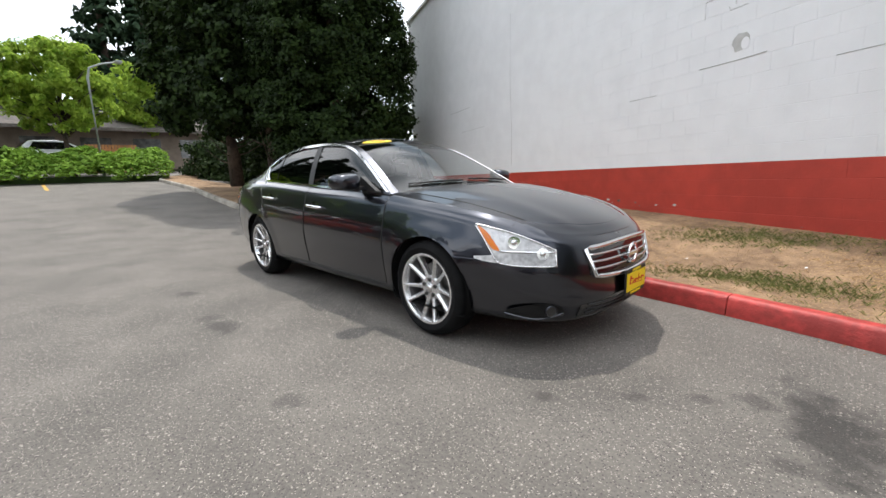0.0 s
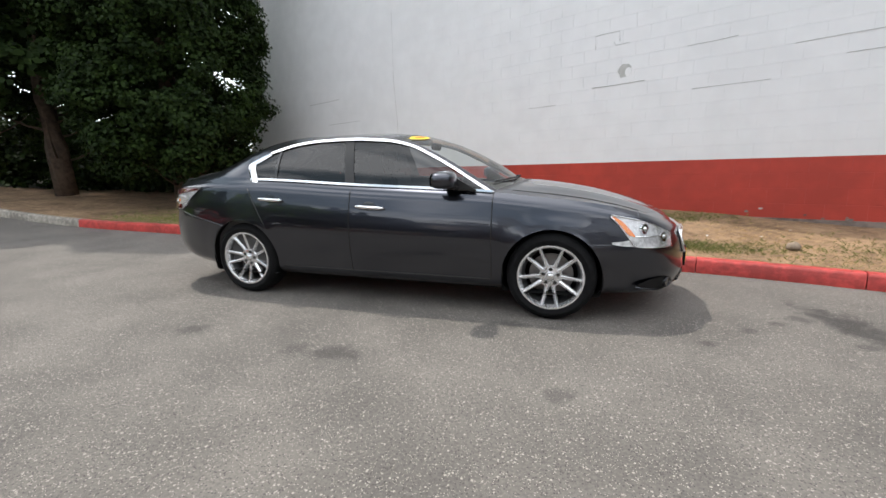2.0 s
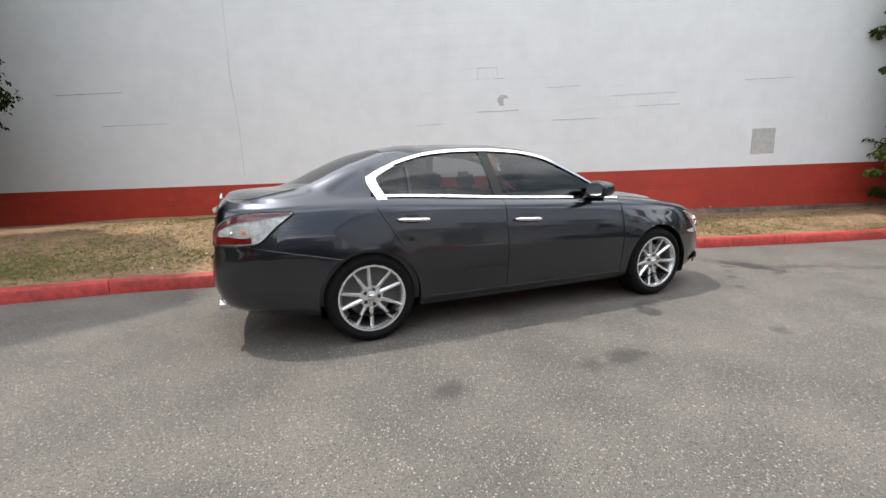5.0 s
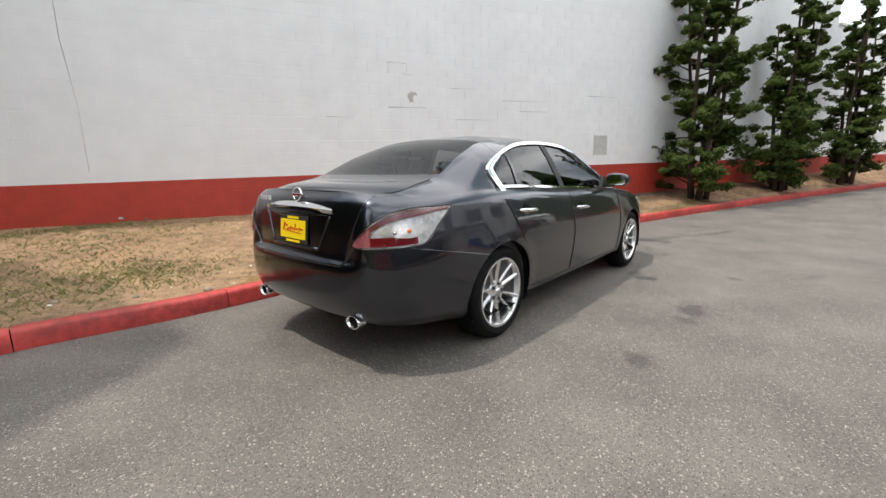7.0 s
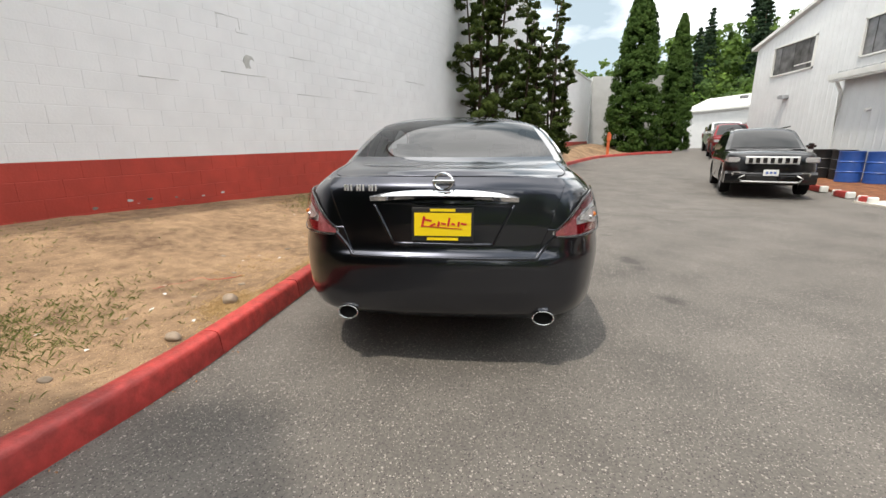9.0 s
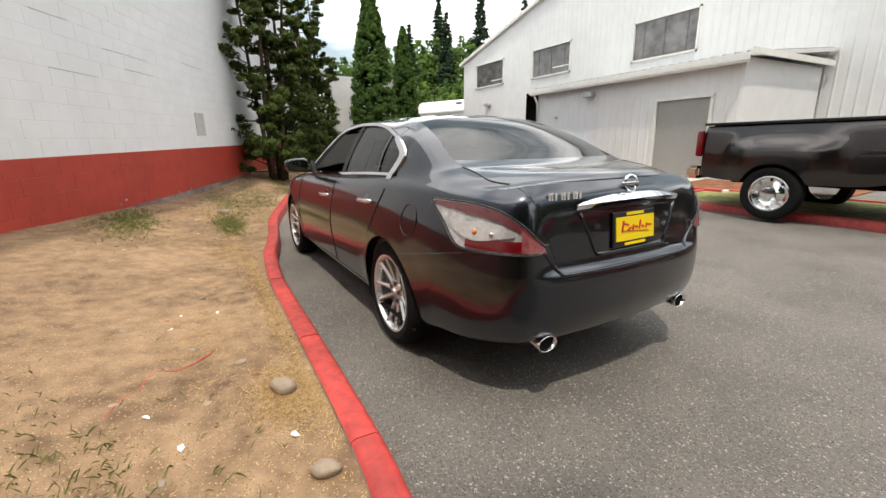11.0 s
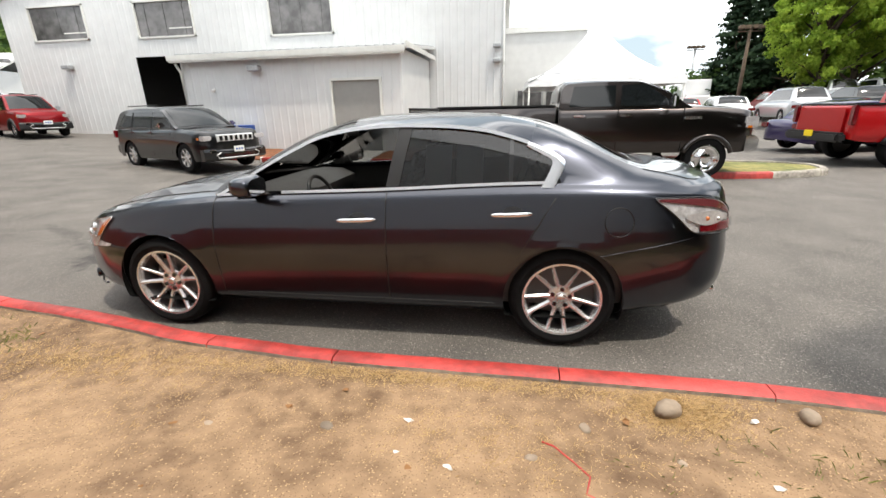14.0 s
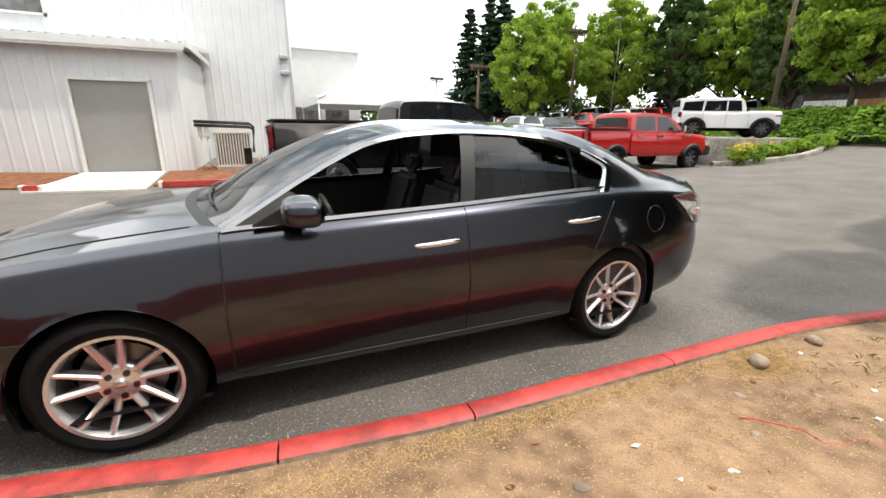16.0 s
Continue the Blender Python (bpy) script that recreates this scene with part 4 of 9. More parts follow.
        # flush black oval that paints the shade of the hollow behind the handle
        bm = bmesh.new()
        xm = (xa + xb) / 2 - 0.01
        c = shell_z(s_at_x(xm), z - 0.004, 0.0)
        rows = []
        for i in range(25):
            a = 2 * math.pi * i / 24
            rows.append([shell_z(s_at_x(xm + rr * 0.060 * math.cos(a)), z + 0.002 + rr * 0.036 * math.sin(a), 0.0012 if rr > 0.9 else 0.002) for rr in (0.02, 0.5, 1.0)])
        grid(bm, rows)
        bmesh.ops.remove_doubles(bm, verts=bm.verts, dist=1e-5)
        bmesh.ops.recalc_face_normals(bm, faces=bm.faces)
        both("handle_cup", bm, M_GLOSSBLACK, hr, hl)
    # thin black tubes stand in for the shade in the gaps round the doors
    def seam(pts, pr, pl):
        b = bmesh.new()
        tube(b, [shell_z(s_at_x(x), z, 0.0015) for x, z in pts], 0.0042, 6)
        both("door_seal", b, M_BLACK, pr, pl)
    seam([(0.94, 0.30 + 0.655 * i / 16) for i in range(17)], door_r, door_l)
    seam([(-0.27, 0.30 + 0.70 * i / 16) for i in range(17)], door_r, door_l)
    seam([(-1.316 + 0.166 / 0.276 * (0.985 - z), z) for z in [0.985 - 0.36 * i / 12 for i in range(13)]], rdoor_r, rdoor_l)
    seam([(0.93 - 1.9 * i / 24, 0.294) for i in range(25)], rdoor_r, rdoor_l)
    # the same black line for the shaded gaps beside hood and boot lid
    def gap(name, xs, parent):
        b = bmesh.new()
        tube(b, [top(s_at_x(x), curve(INNER_W, edge(s_at_x(x)).x)) + Vector((0, 0, 0.0005)) for x in xs], 0.0038, 6)
        both(name, b, M_BLACK, parent, parent)
    gap("hood_seal", [1.02 + 0.93 * i / 30 for i in range(31)], body["hood"])
    gap("lid_seal", [-1.66 - 0.50 * i / 26 for i in range(27)], body["trunk_lid"])
    # fuel flap on the left quarter
    bm = bmesh.new()
    tube(bm, [(lambda p: Vector((p.x, -p.y, p.z)))(shell_z(s_at_x(-1.685 + 0.083 * math.cos(a)), 0.848 + 0.085 * math.sin(a), 0.0022)) for a in [2 * math.pi * i / 40 for i in range(40)]], 0.003, 6, True)
    part("fuel_flap", bm, M_GLOSSBLACK, body["quarter_panel"][1])
    # headlamps
    sa, sb = s_at_x(1.795), s_at_x(2.238)
    hi = [(0, 0.806), (0.35, 0.775), (0.7, 0.722), (1.0, 0.660)]
    lo = [(0, 0.796), (0.12, 0.735), (0.26, 0.640), (0.34, 0.588), (0.6, 0.574), (1.0, 0.570)]
    bm = bmesh.new()
    strip_patch(bm, sa, sb, lo, hi, 26, 8, 0.004)
    strip_patch(bm, sa - 0.01, sa + (sb - sa) * 0.36, [(0, 0.604), (0.4, 0.592), (1, 0.584)], [(0, 0.618), (0.5, 0.626), (1, 0.640)], 10, 3, 0.004)
    hl = both("headlight", bm, M_REFLECTOR, car, car, "clear headlamp with an amber corner")
    bm = bmesh.new()
    strip_patch(bm, sa + (sb - sa) * 0.03, sa + (sb - sa) * 0.34, [(0, 0.792), (0.35, 0.730), (0.8, 0.662), (1.0, 0.655)], [(0, 0.800), (0.4, 0.768), (0.75, 0.715), (1.0, 0.665)], 16, 4, 0.008)
    both("turn_signal", bm, M_AMBER, *hl)
    bm = bmesh.new()
    line = [shell_z(sa + (sb - sa) * t, 0.660 - 0.012 * t, 0.010) for t in [0.34 + 0.66 * i / 10 for i in range(11)]]
    tube(bm, line, 0.0055, 6)
    both("reflector_rib", bm, M_CHROME, *hl)
    for t, z, r in ((0.50, 0.704, 0.033), (0.84, 0.640, 0.030)):
        bm = bmesh.new()
        c = shell_z(sa + (sb - sa) * t, z, 0.0)
        n = Vector((0.70, -0.68, 0.15)).normalized()
        cyl(bm, c - n * 0.01, c + n * 0.012, r + 0.008, r + 0.005, 24)
        bz = both("lamp_bezel", bm, M_CHROME, *hl)
        bm = bmesh.new()
        q = bmesh.ops.create_uvsphere(bm, u_segments=18, v_segments=10, radius=r)
        for v in q["verts"]:
            v.co = c + n * 0.004 + v.co * 0.62
        both("projector", bm, M_SATIN, *hl)
    bm = bmesh.new()
    strip_patch(bm, sa, sb, lo, hi, 26, 8, 0.020)
    hl_lens = both("lamp_lens", bm, M_LENS, *hl)
    for o in hl_lens:
        o.visible_shadow = False
    bm = bmesh.new()
    ring = [shell_z(sa + (sb - sa) * t, curve(hi, t) + 0.002, 0.010) for t in [i / 20 for i in range(21)]] + [shell_z(sa + (sb - sa) * t, curve(lo, t) - 0.002, 0.010) for t in [1 - i / 20 for i in range(21)]]
    tube(bm, ring, 0.0045, 6, True)
    both("lamp_seal", bm, M_SATIN, *hl)
    # tail lamps: silver housing, red bands and a clear cover
    sa, sb = s_at_x(-1.890), s_at_x(-2.424)
    hi = [(0, 0.985), (0.35, 0.984), (0.62, 0.962), (0.80, 0.905), (1.0, 0.795)]
    lo = [(0, 0.975), (0.15, 0.90), (0.36, 0.785), (0.6, 0.774), (1.0, 0.770)]
    bm = bmesh.new()
    strip_patch(bm, sa, sb, lo, hi, 26, 8, 0.004)
    tl = both("taillight", bm, M_REFLECTOR, car, car, "clear and red wraparound tail lamp")
    def band(name, t0, t1, l, h, m, off=0.012):
        b = bmesh.new()
        strip_patch(b, sa + (sb - sa) * t0, sa + (sb - sa) * t1, l, h, 16, 3, off)
        return both(name, b, m, *tl)
    band("red_band", 0.03, 0.955, [(0, 0.968), (0.3, 0.945), (0.65, 0.912), (0.85, 0.858), (1, 0.815)], [(0, 0.980), (0.35, 0.980), (0.64, 0.956), (0.82, 0.897), (1, 0.822)], M_SMOKERED)
    band("stop_lamp", 0.40, 0.80, [(0, 0.790), (0.5, 0.784), (1, 0.780)], [(0, 0.826), (0.5, 0.832), (1, 0.830)], M_REDLENS)
    band("inner_lens", 0.80, 0.985, [(0, 0.780), (1, 0.776)], [(0, 0.880), (0.5, 0.835), (1, 0.796)], M_PINKLENS)
    band("reverse_lamp", 0.27, 0.76, [(0, 0.862), (0.4, 0.822), (1, 0.850)], [(0, 0.890), (0.5, 0.905), (1, 0.872)], M_WHITELENS, 0.0145)
    for t, z, m in ((0.47, 0.862, M_AMBER), (0.60, 0.855, M_SATIN)):
        bm = bmesh.new()
        c = shell_z(sa + (sb - sa) * t, z, 0.014)
        q = bmesh.ops.create_uvsphere(bm, u_segments=14, v_segments=8, radius=0.017)
        for v in q["verts"]:
            v.co = c + v.co * 0.75
        both("bulb", bm, m, *tl)
    bm = bmesh.new()
    strip_patch(bm, sa, sb, lo, hi, 26, 8, 0.0265)
    for o in both("lamp_lens", bm, M_LENS, *tl):
        o.visible_shadow = False
    bm = bmesh.new()
    ring = [shell_z(sa + (sb - sa) * t, curve(hi, t) + 0.003, 0.008) for t in [i / 20 for i in range(21)]] + [shell_z(sa + (sb - sa) * t, curve(lo, t) - 0.003, 0.008) for t in [1 - i / 20 for i in range(21)]]
    for p in ring:
        p.y -= 0.006
    tube(bm, ring, 0.0045, 6, True)
    both("lamp_seal", bm, M_GLOSSBLACK, *tl)
    # grille
    def front(y, z, off):
        s = 0.0
        lo_s, hi_s = 0.0, 1.0
        for _ in range(24):
            mid = (lo_s + hi_s) / 2
            lo_s, hi_s = (mid, hi_s) if curve(PLAN_Y, mid) < abs(y) else (lo_s, mid)
        p = shell_z(lo_s, z, off)
        return Vector((p.x, y, p.z))
    def panel(name, ya, yb, z0, z1, off, material, parent, label="", n=20, m=4, dome=0.0):
        b = bmesh.new()
        rows = []
        for i in range(n + 1):
            t = i / n
            y = -(ya + (yb - ya) * t) if ya >= 0 and yb >= 0 else ya + (yb - ya) * t
            rows.append([front(y, z0(t) + (z1(t) - z0(t)) * j / m, off) for j in range(m + 1)])
        grid(b, rows)
        bmesh.ops.recalc_face_normals(b, faces=b.faces)
        return part(name, b, material, parent, label)
    g = panel("grille", -0.44, 0.44, lambda t: 0.500 - 0.02 * math.sin(math.pi * t), lambda t: 0.648 + 0.012 * math.sin(math.pi * t), 0.004, M_GLOSSBLACK, car, "chrome-framed grille with bright horizontal bars")
    bm = bmesh.new()
    ring = [front(y, 0.654 + 0.012 * math.cos(y * 3.6), 0.012) for y in [-0.45 + 0.90 * i / 24 for i in range(25)]] + [front(y, 0.492 - 0.02 * math.cos(y * 3.6), 0.014) for y in [0.41 - 0.82 * i / 24 for i in range(25)]]
    tube(bm, ring, 0.0155, 8, True)
    part("grille_frame", bm, M_CHROME, g)
    for z in (0.530, 0.573, 0.615):
        bm = bmesh.new()
        tube(bm, [front(-0.43 + 0.86 * i / 20, z, 0.006) for i in range(21)], 0.0085, 6)
        part("grille_bar", bm, M_SATIN, g)
    bm = bmesh.new()
    c = front(0, 0.578, 0.030)
    tube(bm, [c + Vector((0, 0.060 * math.cos(a), 0.060 * math.sin(a))) for a in [2 * math.pi * i / 28 for i in range(28)]], 0.010, 8, True)
    box(bm, c, (0.018, 0.15, 0.026), bevel=0.004)
    part("front_emblem", bm, M_CHROME, g)
    intake = panel("lower_intake", -0.50, 0.50, lambda t: 0.240, lambda t: 0.322 + 0.035 * math.sin(math.pi * t), 0.003, M_GLOSSBLACK, body["front_bumper"])
    for z in (0.262, 0.29, 0.318):
        bm = bmesh.new()
        tube(bm, [front(-0.45 + 0.9 * i / 18, z, 0.006) for i in range(19)], 0.006, 6)
        part("intake_bar", bm, M_BLACK, intake)
    for sgn in (-1, 1):
        pk = panel("fog_recess", sgn * 0.58, sgn * 0.81, lambda t: 0.285 - 0.035 * math.sin(math.pi * t), lambda t: 0.285 + 0.062 * math.sin(math.pi * min(1, t * 1.0)) ** 0.6, 0.003, M_BLACK, body["front_bumper"], n=14)
        bm = bmesh.new()
        c = front(sgn * 0.655, 0.298, 0.004)
        n = Vector((0.8, sgn * 0.55, 0)).normalized()
        cyl(bm, c - n * 0.01, c + n * 0.012, 0.036, 0.034, 20)
        part("fog_lamp", bm, M_GLOSSBLACK, pk)
        bm = bmesh.new()
        tube(bm, [front(sgn * (0.59 + 0.22 * t), 0.281 - 0.034 * math.sin(math.pi * t), 0.006) for t in [i / 14 for i in range(15)]], 0.008, 6)
        tube(bm, [c + n * 0.012 + Vector((0.034 * math.sin(a) * -n.y, 0.034 * math.sin(a) * n.x, 0.034 * math.cos(a))) for a in [2 * math.pi * i / 20 for i in range(20)]], 0.005, 6, True)
        part("fog_lip", bm, M_PAINT, pk)
    plate_at(car, Matrix.Translation((2.440, 0.0, 0.400)) @ Matrix.Rotation(radians(90), 4, "Z"), "front_plate")
    # boot lid fittings
    def rear(y, z, off):
        lo_s, hi_s = S_END - 1.1, S_END
        for _ in range(24):
            mid = (lo_s + hi_s) / 2
            lo_s, hi_s = (mid, hi_s) if curve(PLAN_Y, mid) > abs(y) else (lo_s, mid)
        p = shell_z(lo_s, z, off)
        return Vector((p.x, y, p.z))
    bm = bmesh.new()
    ring = []
    for i in range(17):
        y = -0.385 + 0.77 * i / 16
        k = 1 - (abs(y) / 0.385) ** 2.5
        ring.append((rear(y, 0.945 + 0.008 * k, 0.006), rear(y, 0.958 + 0.036 * k + 0.012, 0.006), rear(y, 0.968 + 0.012 * k, 0.028 * k + 0.016)))
    rows = [[a, c, b, a] for a, b, c in ring]
    grid(bm, rows)
    bmesh.ops.remove_doubles(bm, verts=bm.verts, dist=1e-5)
    bmesh.ops.recalc_face_normals(bm, faces=bm.faces)
    part("boot_garnish", bm, M_CHROME, body["trunk_lid"], "chrome bar above the plate", angle=70)
    bm = bmesh.new()
    for y0, y1, z0, z1 in ((-0.36, 0.36, 0.728, 0.936),):
        rows = []
        for i in range(17):
            t = i / 16
            rows.append([rear((y0 + (y1 - y0) * t) * (0.72 + 0.28 * j / 6), z0 + (z1 - z0) * j / 6, 0.001 - 0.0 * j) for j in range(7)])
        grid(bm, rows)
    bmesh.ops.recalc_face_normals(bm, faces=bm.faces)
    bmesh.ops.inset_region(bm, faces=bm.faces[:], thickness=0.03, depth=-0.035, use_boundary=True)
    for v in bm.verts:
        v.co.x -= 0.006
    recess = part("plate_recess", bm, M_PAINT, body["trunk_lid"], angle=25)
    bm = bmesh.new()
    tube(bm, [rear(-0.255 + 0.51 * i / 12, 0.727, 0.004) for i in range(13)], 0.011, 8)
    for sg in (-1, 1):
        tube(bm, [rear(sg * (0.262 + 0.10 * t), 0.730 + 0.20 * t, 0.003) for t in [i / 8 for i in range(9)]], 0.007, 8)
    part("recess_lip", bm, M_PAINT, recess)
    bm = bmesh.new()
    line = [(-0.60 + 0.115 * i / 6, 0.805 - 0.140 * i / 6) for i in range(7)] + [(-0.475 + 0.95 * i / 20, 0.660) for i in range(21)] + [(0.485 + 0.115 * i / 6, 0.665 + 0.140 * i / 6) for i in range(7)]
    tube(bm, [rear(y, z, 0.001) for y, z in line], 0.010, 8)
    part("bumper_ledge", bm, M_PAINT, body["rear_bumper"])
    plate_at(car, Matrix.Translation((-2.424, 0.0, 0.830)) @ Matrix.Rotation(radians(-90), 4, "Z") @ Matrix.Rotation(radians(-6), 4, "X"), "rear_plate")
    bm = bmesh.new()
    c = rear(0, 1.046, 0.022)
    tube(bm, [c + Vector((0.004 * math.sin(a), 0.046 * math.cos(a), 0.040 * math.sin(a))) for a in [2 * math.pi * i / 28 for i in range(28)]], 0.007, 8, True)
    box(bm, c, (0.014, 0.115, 0.018), bevel=0.003)
    part("rear_emblem", bm, M_CHROME, body["trunk_lid"])
    for i in range(6):
        bm = bmesh.new()
        c = rear(0.525 - 0.034 * i, 1.012, 0.006)
        h = 0.032
        box(bm, c, (0.008, 0.008, h))
        if i in (0, 2, 4):
            box(bm, c + Vector((0, -0.015, 0)), (0.008, 0.008, h))
            box(bm, c + Vector((0, -0.0075, 0.005 if i != 2 else 0)), (0.008, 0.015, 0.008))
        part("model_mark", bm, M_BRIGHTTRIM, body["trunk_lid"], smooth=False)
    for sgn in (-1, 1):
        bm = bmesh.new()
        rows = lathe(bm, [(0.030, 0.12), (0.038, 0.0), (0.041, -0.03), (0.039, -0.034), (0.035, -0.03), (0.030, 0.12)], 28)
        for v in bm.verts:
            v.co = Vector((-2.376 + v.co.y, sgn * 0.535 + v.co.x * 1.46, 0.326 + v.co.z * 1.0))
        tip = part("exhaust_tip", bm, M_CHROME, car, "polished oval exhaust tip")
        # black disc just inside the mouth, in place of the shade down the bore
        bm = bmesh.new()
        q = bmesh.ops.create_circle(bm, cap_ends=True, segments=24, radius=1.0)
        for v in q["verts"]:
            v.co = Vector((-2.394, sgn * 0.535 + v.co.x * 0.047, 0.326 + v.co.y * 0.032))
        part("exhaust_pipe", bm, M_UNDER, tip)
    # wipers and sticker
    for y0, y1 in ((-0.12, -0.62), (0.52, -0.02)):
        bm = bmesh.new()
        pts = []
        for i in range(9):
            y = y0 + (y1 - y0) * i / 8
            w = 1 - abs(y) / 0.80
            s = s_at_x(0.90 - 0.02 * i / 8)
            p = top(s, min(0.98, max(0.1, w)))
            pts.append(Vector((p.x - 0.02, y, p.z + 0.022)))
        tube(bm, pts, 0.008, 6)
        part("wiper", bm, M_BLACK, car)
    bm = bmesh.new()
    rows = []
    for i in range(21):
        a = 2 * math.pi * i / 20
        rows.append([top(s_at_x(0.10 + rr * 0.050 * math.sin(a)), 0.44 + rr * 0.235 * math.cos(a)) + Vector((0.004, 0, 0.005)) for rr in (0.01, 0.5, 1.0)])
    grid(bm, rows)
    bmesh.ops.remove_doubles(bm, verts=bm.verts, dist=1e-5)
    bmesh.ops.recalc_face_normals(bm, faces=bm.faces)
    st = part("price_sticker", bm, M_YELLOW, car, "yellow oval sticker on the windshield")
    for k in range(4):
        bm = bmesh.new()
        rows = [[top(s_at_x(0.10 + dx), 0.335 + 0.062 * k + dw) + Vector((0.006, 0, 0.008)) for dx in (-0.018, 0.018)] for dw in (0, 0.034)]
        grid(bm, rows)
        part("sticker_mark", bm, M_RED_PRINT, st)
    # sheets with bars seen in the left rear window
    for xa, xb in ((-0.50, -0.68), (-0.70, -0.88)):
        bm = bmesh.new()
        box(bm, ((xa + xb) / 2, 0.770, 1.16), (abs(xb - xa) - 0.01, 0.004, 0.24))
        for v in bm.verts:
            v.co.y -= (v.co.z - 1.05) * 0.5
        part("window_sheet", bm, M_WHITE_PLASTIC, car, "printed sheet behind the rear side window", smooth=False)
    # wheels
    w = wheel_of("wheel", "", 0.336, 0.235, 0.243, 5, M_ALLOY)
    w.name = "wheel"
    spots = [(1.388, -0.785, 0), (-1.388, -0.785, 0), (1.388, 0.785, 180), (-1.388, 0.785, 180)]
    w.parent = car
    w.matrix_basis = Matrix.Translation((spots[0][0], spots[0][1], 0.336)) @ Matrix.Rotation(radians(0), 4, "Y")
    for i, (x, y, a) in enumerate(spots[1:]):
        c = copy_thing(w, Matrix.Translation((x, y, 0.336)) @ Matrix.Rotation(radians(a), 4, "Z") @ Matrix.Rotation(radians((17, 30, 5)[i]), 4, "Y"))
        c.parent = car
    return car


def seat_set(car, name, m, width):
    bm = bmesh.new()
    box(bm, (0.0, 0, 0.14), (0.52, width, 0.16), m, 0.05, 3)
    seat = part(name, bm, M_SEAT, car)
    bm = bmesh.new()
    lean = m @ Matrix.Translation((-0.22, 0, 0.18)) @ Matrix.Rotation(radians(-18), 4, "Y")
    box(bm, (0, 0, 0.28), (0.14, width, 0.60), lean, 0.05, 3)
    part("seat_back", bm, M_SEAT, seat)
    bm = bmesh.new()
    box(bm, (0.0, 0, 0.665), (0.09, 0.25, 0.15), lean, 0.035, 3)
    for y in (-0.05, 0.05):
        cyl(bm, lean @ Vector((0, y, 0.55)), lean @ Vector((0, y, 0.62)), 0.007, n=8)
    part("headrest", bm, M_SEAT, seat)


def plate_at(car, m, name):
    """A yellow dealer plate in a black frame, facing -y before it is put through m."""
    bm = bmesh.new()
    box(bm, (0, 0, 0), (0.320, 0.012, 0.175), m, 0.004)
    p = part(name, bm, M_BLACK, car, "yellow plate with red script bars in a black frame")
    bm = bmesh.new()
    box(bm, (0, -0.008, 0.002), (0.292, 0.005, 0.118), m)
    part("plate_face", bm, M_YELLOW, p, smooth=False)
    for i, (x, z, w, h, a) in enumerate(((-0.10, 0.012, 0.012, 0.055, 12), (-0.078, 0.020, 0.045, 0.010, 12), (-0.05, -0.004, 0.030, 0.010, -25), (-0.02, 0.0, 0.012, 0.026, 12), (0.005, 0.002, 0.024, 0.010, 12),
                                         (0.032, 0.010, 0.010, 0.045, 12), (0.055, 0.0, 0.020, 0.010, 12), (0.082, 0.0, 0.010, 0.026, 12), (0.108, 0.002, 0.030, 0.010, 8), (0.0, -0.018, 0.20, 0.004, 4))):
        bm = bmesh.new()
        box(bm, (0, 0, 0), (w, 0.003, h), m @ Matrix.Translation((x, -0.0115, z + 0.004)) @ Matrix.Rotation(radians(a), 4, "Y"))
        part("plate_mark", bm, M_RED_PRINT, p, smooth=False)
    for z, w in ((0.075, 0.13), (-0.073, 0.16)):
        bm = bmesh.new()
        box(bm, (0, -0.0075, z), (w, 0.003, 0.014), m)
        part("frame_mark", bm, M_YELLOW, p, smooth=False)


sedan = build_sedan()

# ---- ground, road edge and bank ----
def ease(v, k=2.0):
    """0 for negative v, then a slope of 1, rounded over about k metres."""
    return 0.0 if v <= 0 else (v * v / (2 * k) if v < k else v - k / 2)


def ground_z(x, y):
    z = 0.034 * ease(min(x, 34) - 4.0, 4.0)
    z += 0.022 * min(9.0, ease(-4.0 - y, 3.0)) * smoothstep(-9, -3, x)
    hill = 0.30 + 0.70 * smoothstep(-9.0, -3.0, y)
    z += 0.062 * ease(-6.0 - max(x, -46), 3.0) * (hill if x > -14 else hill + (1 - hill) * smoothstep(-14, -24, x))
    return z


def spread_axis(lo, hi, step, far):
    near = list(np.arange(lo, hi + 0.01, step))
    out, d = [], step
    v = hi
    while v < far:
        d *= 1.5
        v += d
        out.append(v)
    low, d, v = [], step, lo
    while v > -far:
        d *= 1.5
        v -= d
        low.append(v)
    return low[::-1] + near + out


bm = bmesh.new()
gx, gy = spread_axis(-46, 40, 1.0, 900), spread_axis(-34, 20, 1.0, 900)
grid(bm, [[Vector((x, y, ground_z(x, y) if y < 40 else 0)) for y in gy] for x in gx])
bmesh.ops.recalc_face_normals(bm, faces=bm.faces)
ground = solid("ground", bm, M_ASPHALT, "worn grey asphalt with light aggregate", "ground", kind="structure")

KERB = [(-26.5, 9.0), (-26.0, 5.0), (-24.0, 2.9), (-22.0, 2.3), (-17.5, 2.30), (-13.0, 1.95), (-9.0, 1.68), (-6.1, 1.66), (-4.6, 1.56), (-3.7, 1.54), (-2.8, 1.40), (-2.37, 1.36), (-1.33, 1.33), (-0.05, 1.30), (0.68, 1.235), (1.02, 1.195),
        (1.36, 1.12), (2.04, 0.99), (2.8, 0.88), (3.6, 0.72), (4.6, 0.45), (5.7, 0.13), (7.9, -0.57), (10.4, -1.55), (13.1, -2.65), (16.5, -4.15), (20.2, -5.9), (22.5, -7.3), (24.1, -9.1), (25.3, -11.0), (26.0, -13.6), (26.2, -18.0), (26.3, -30.0)]


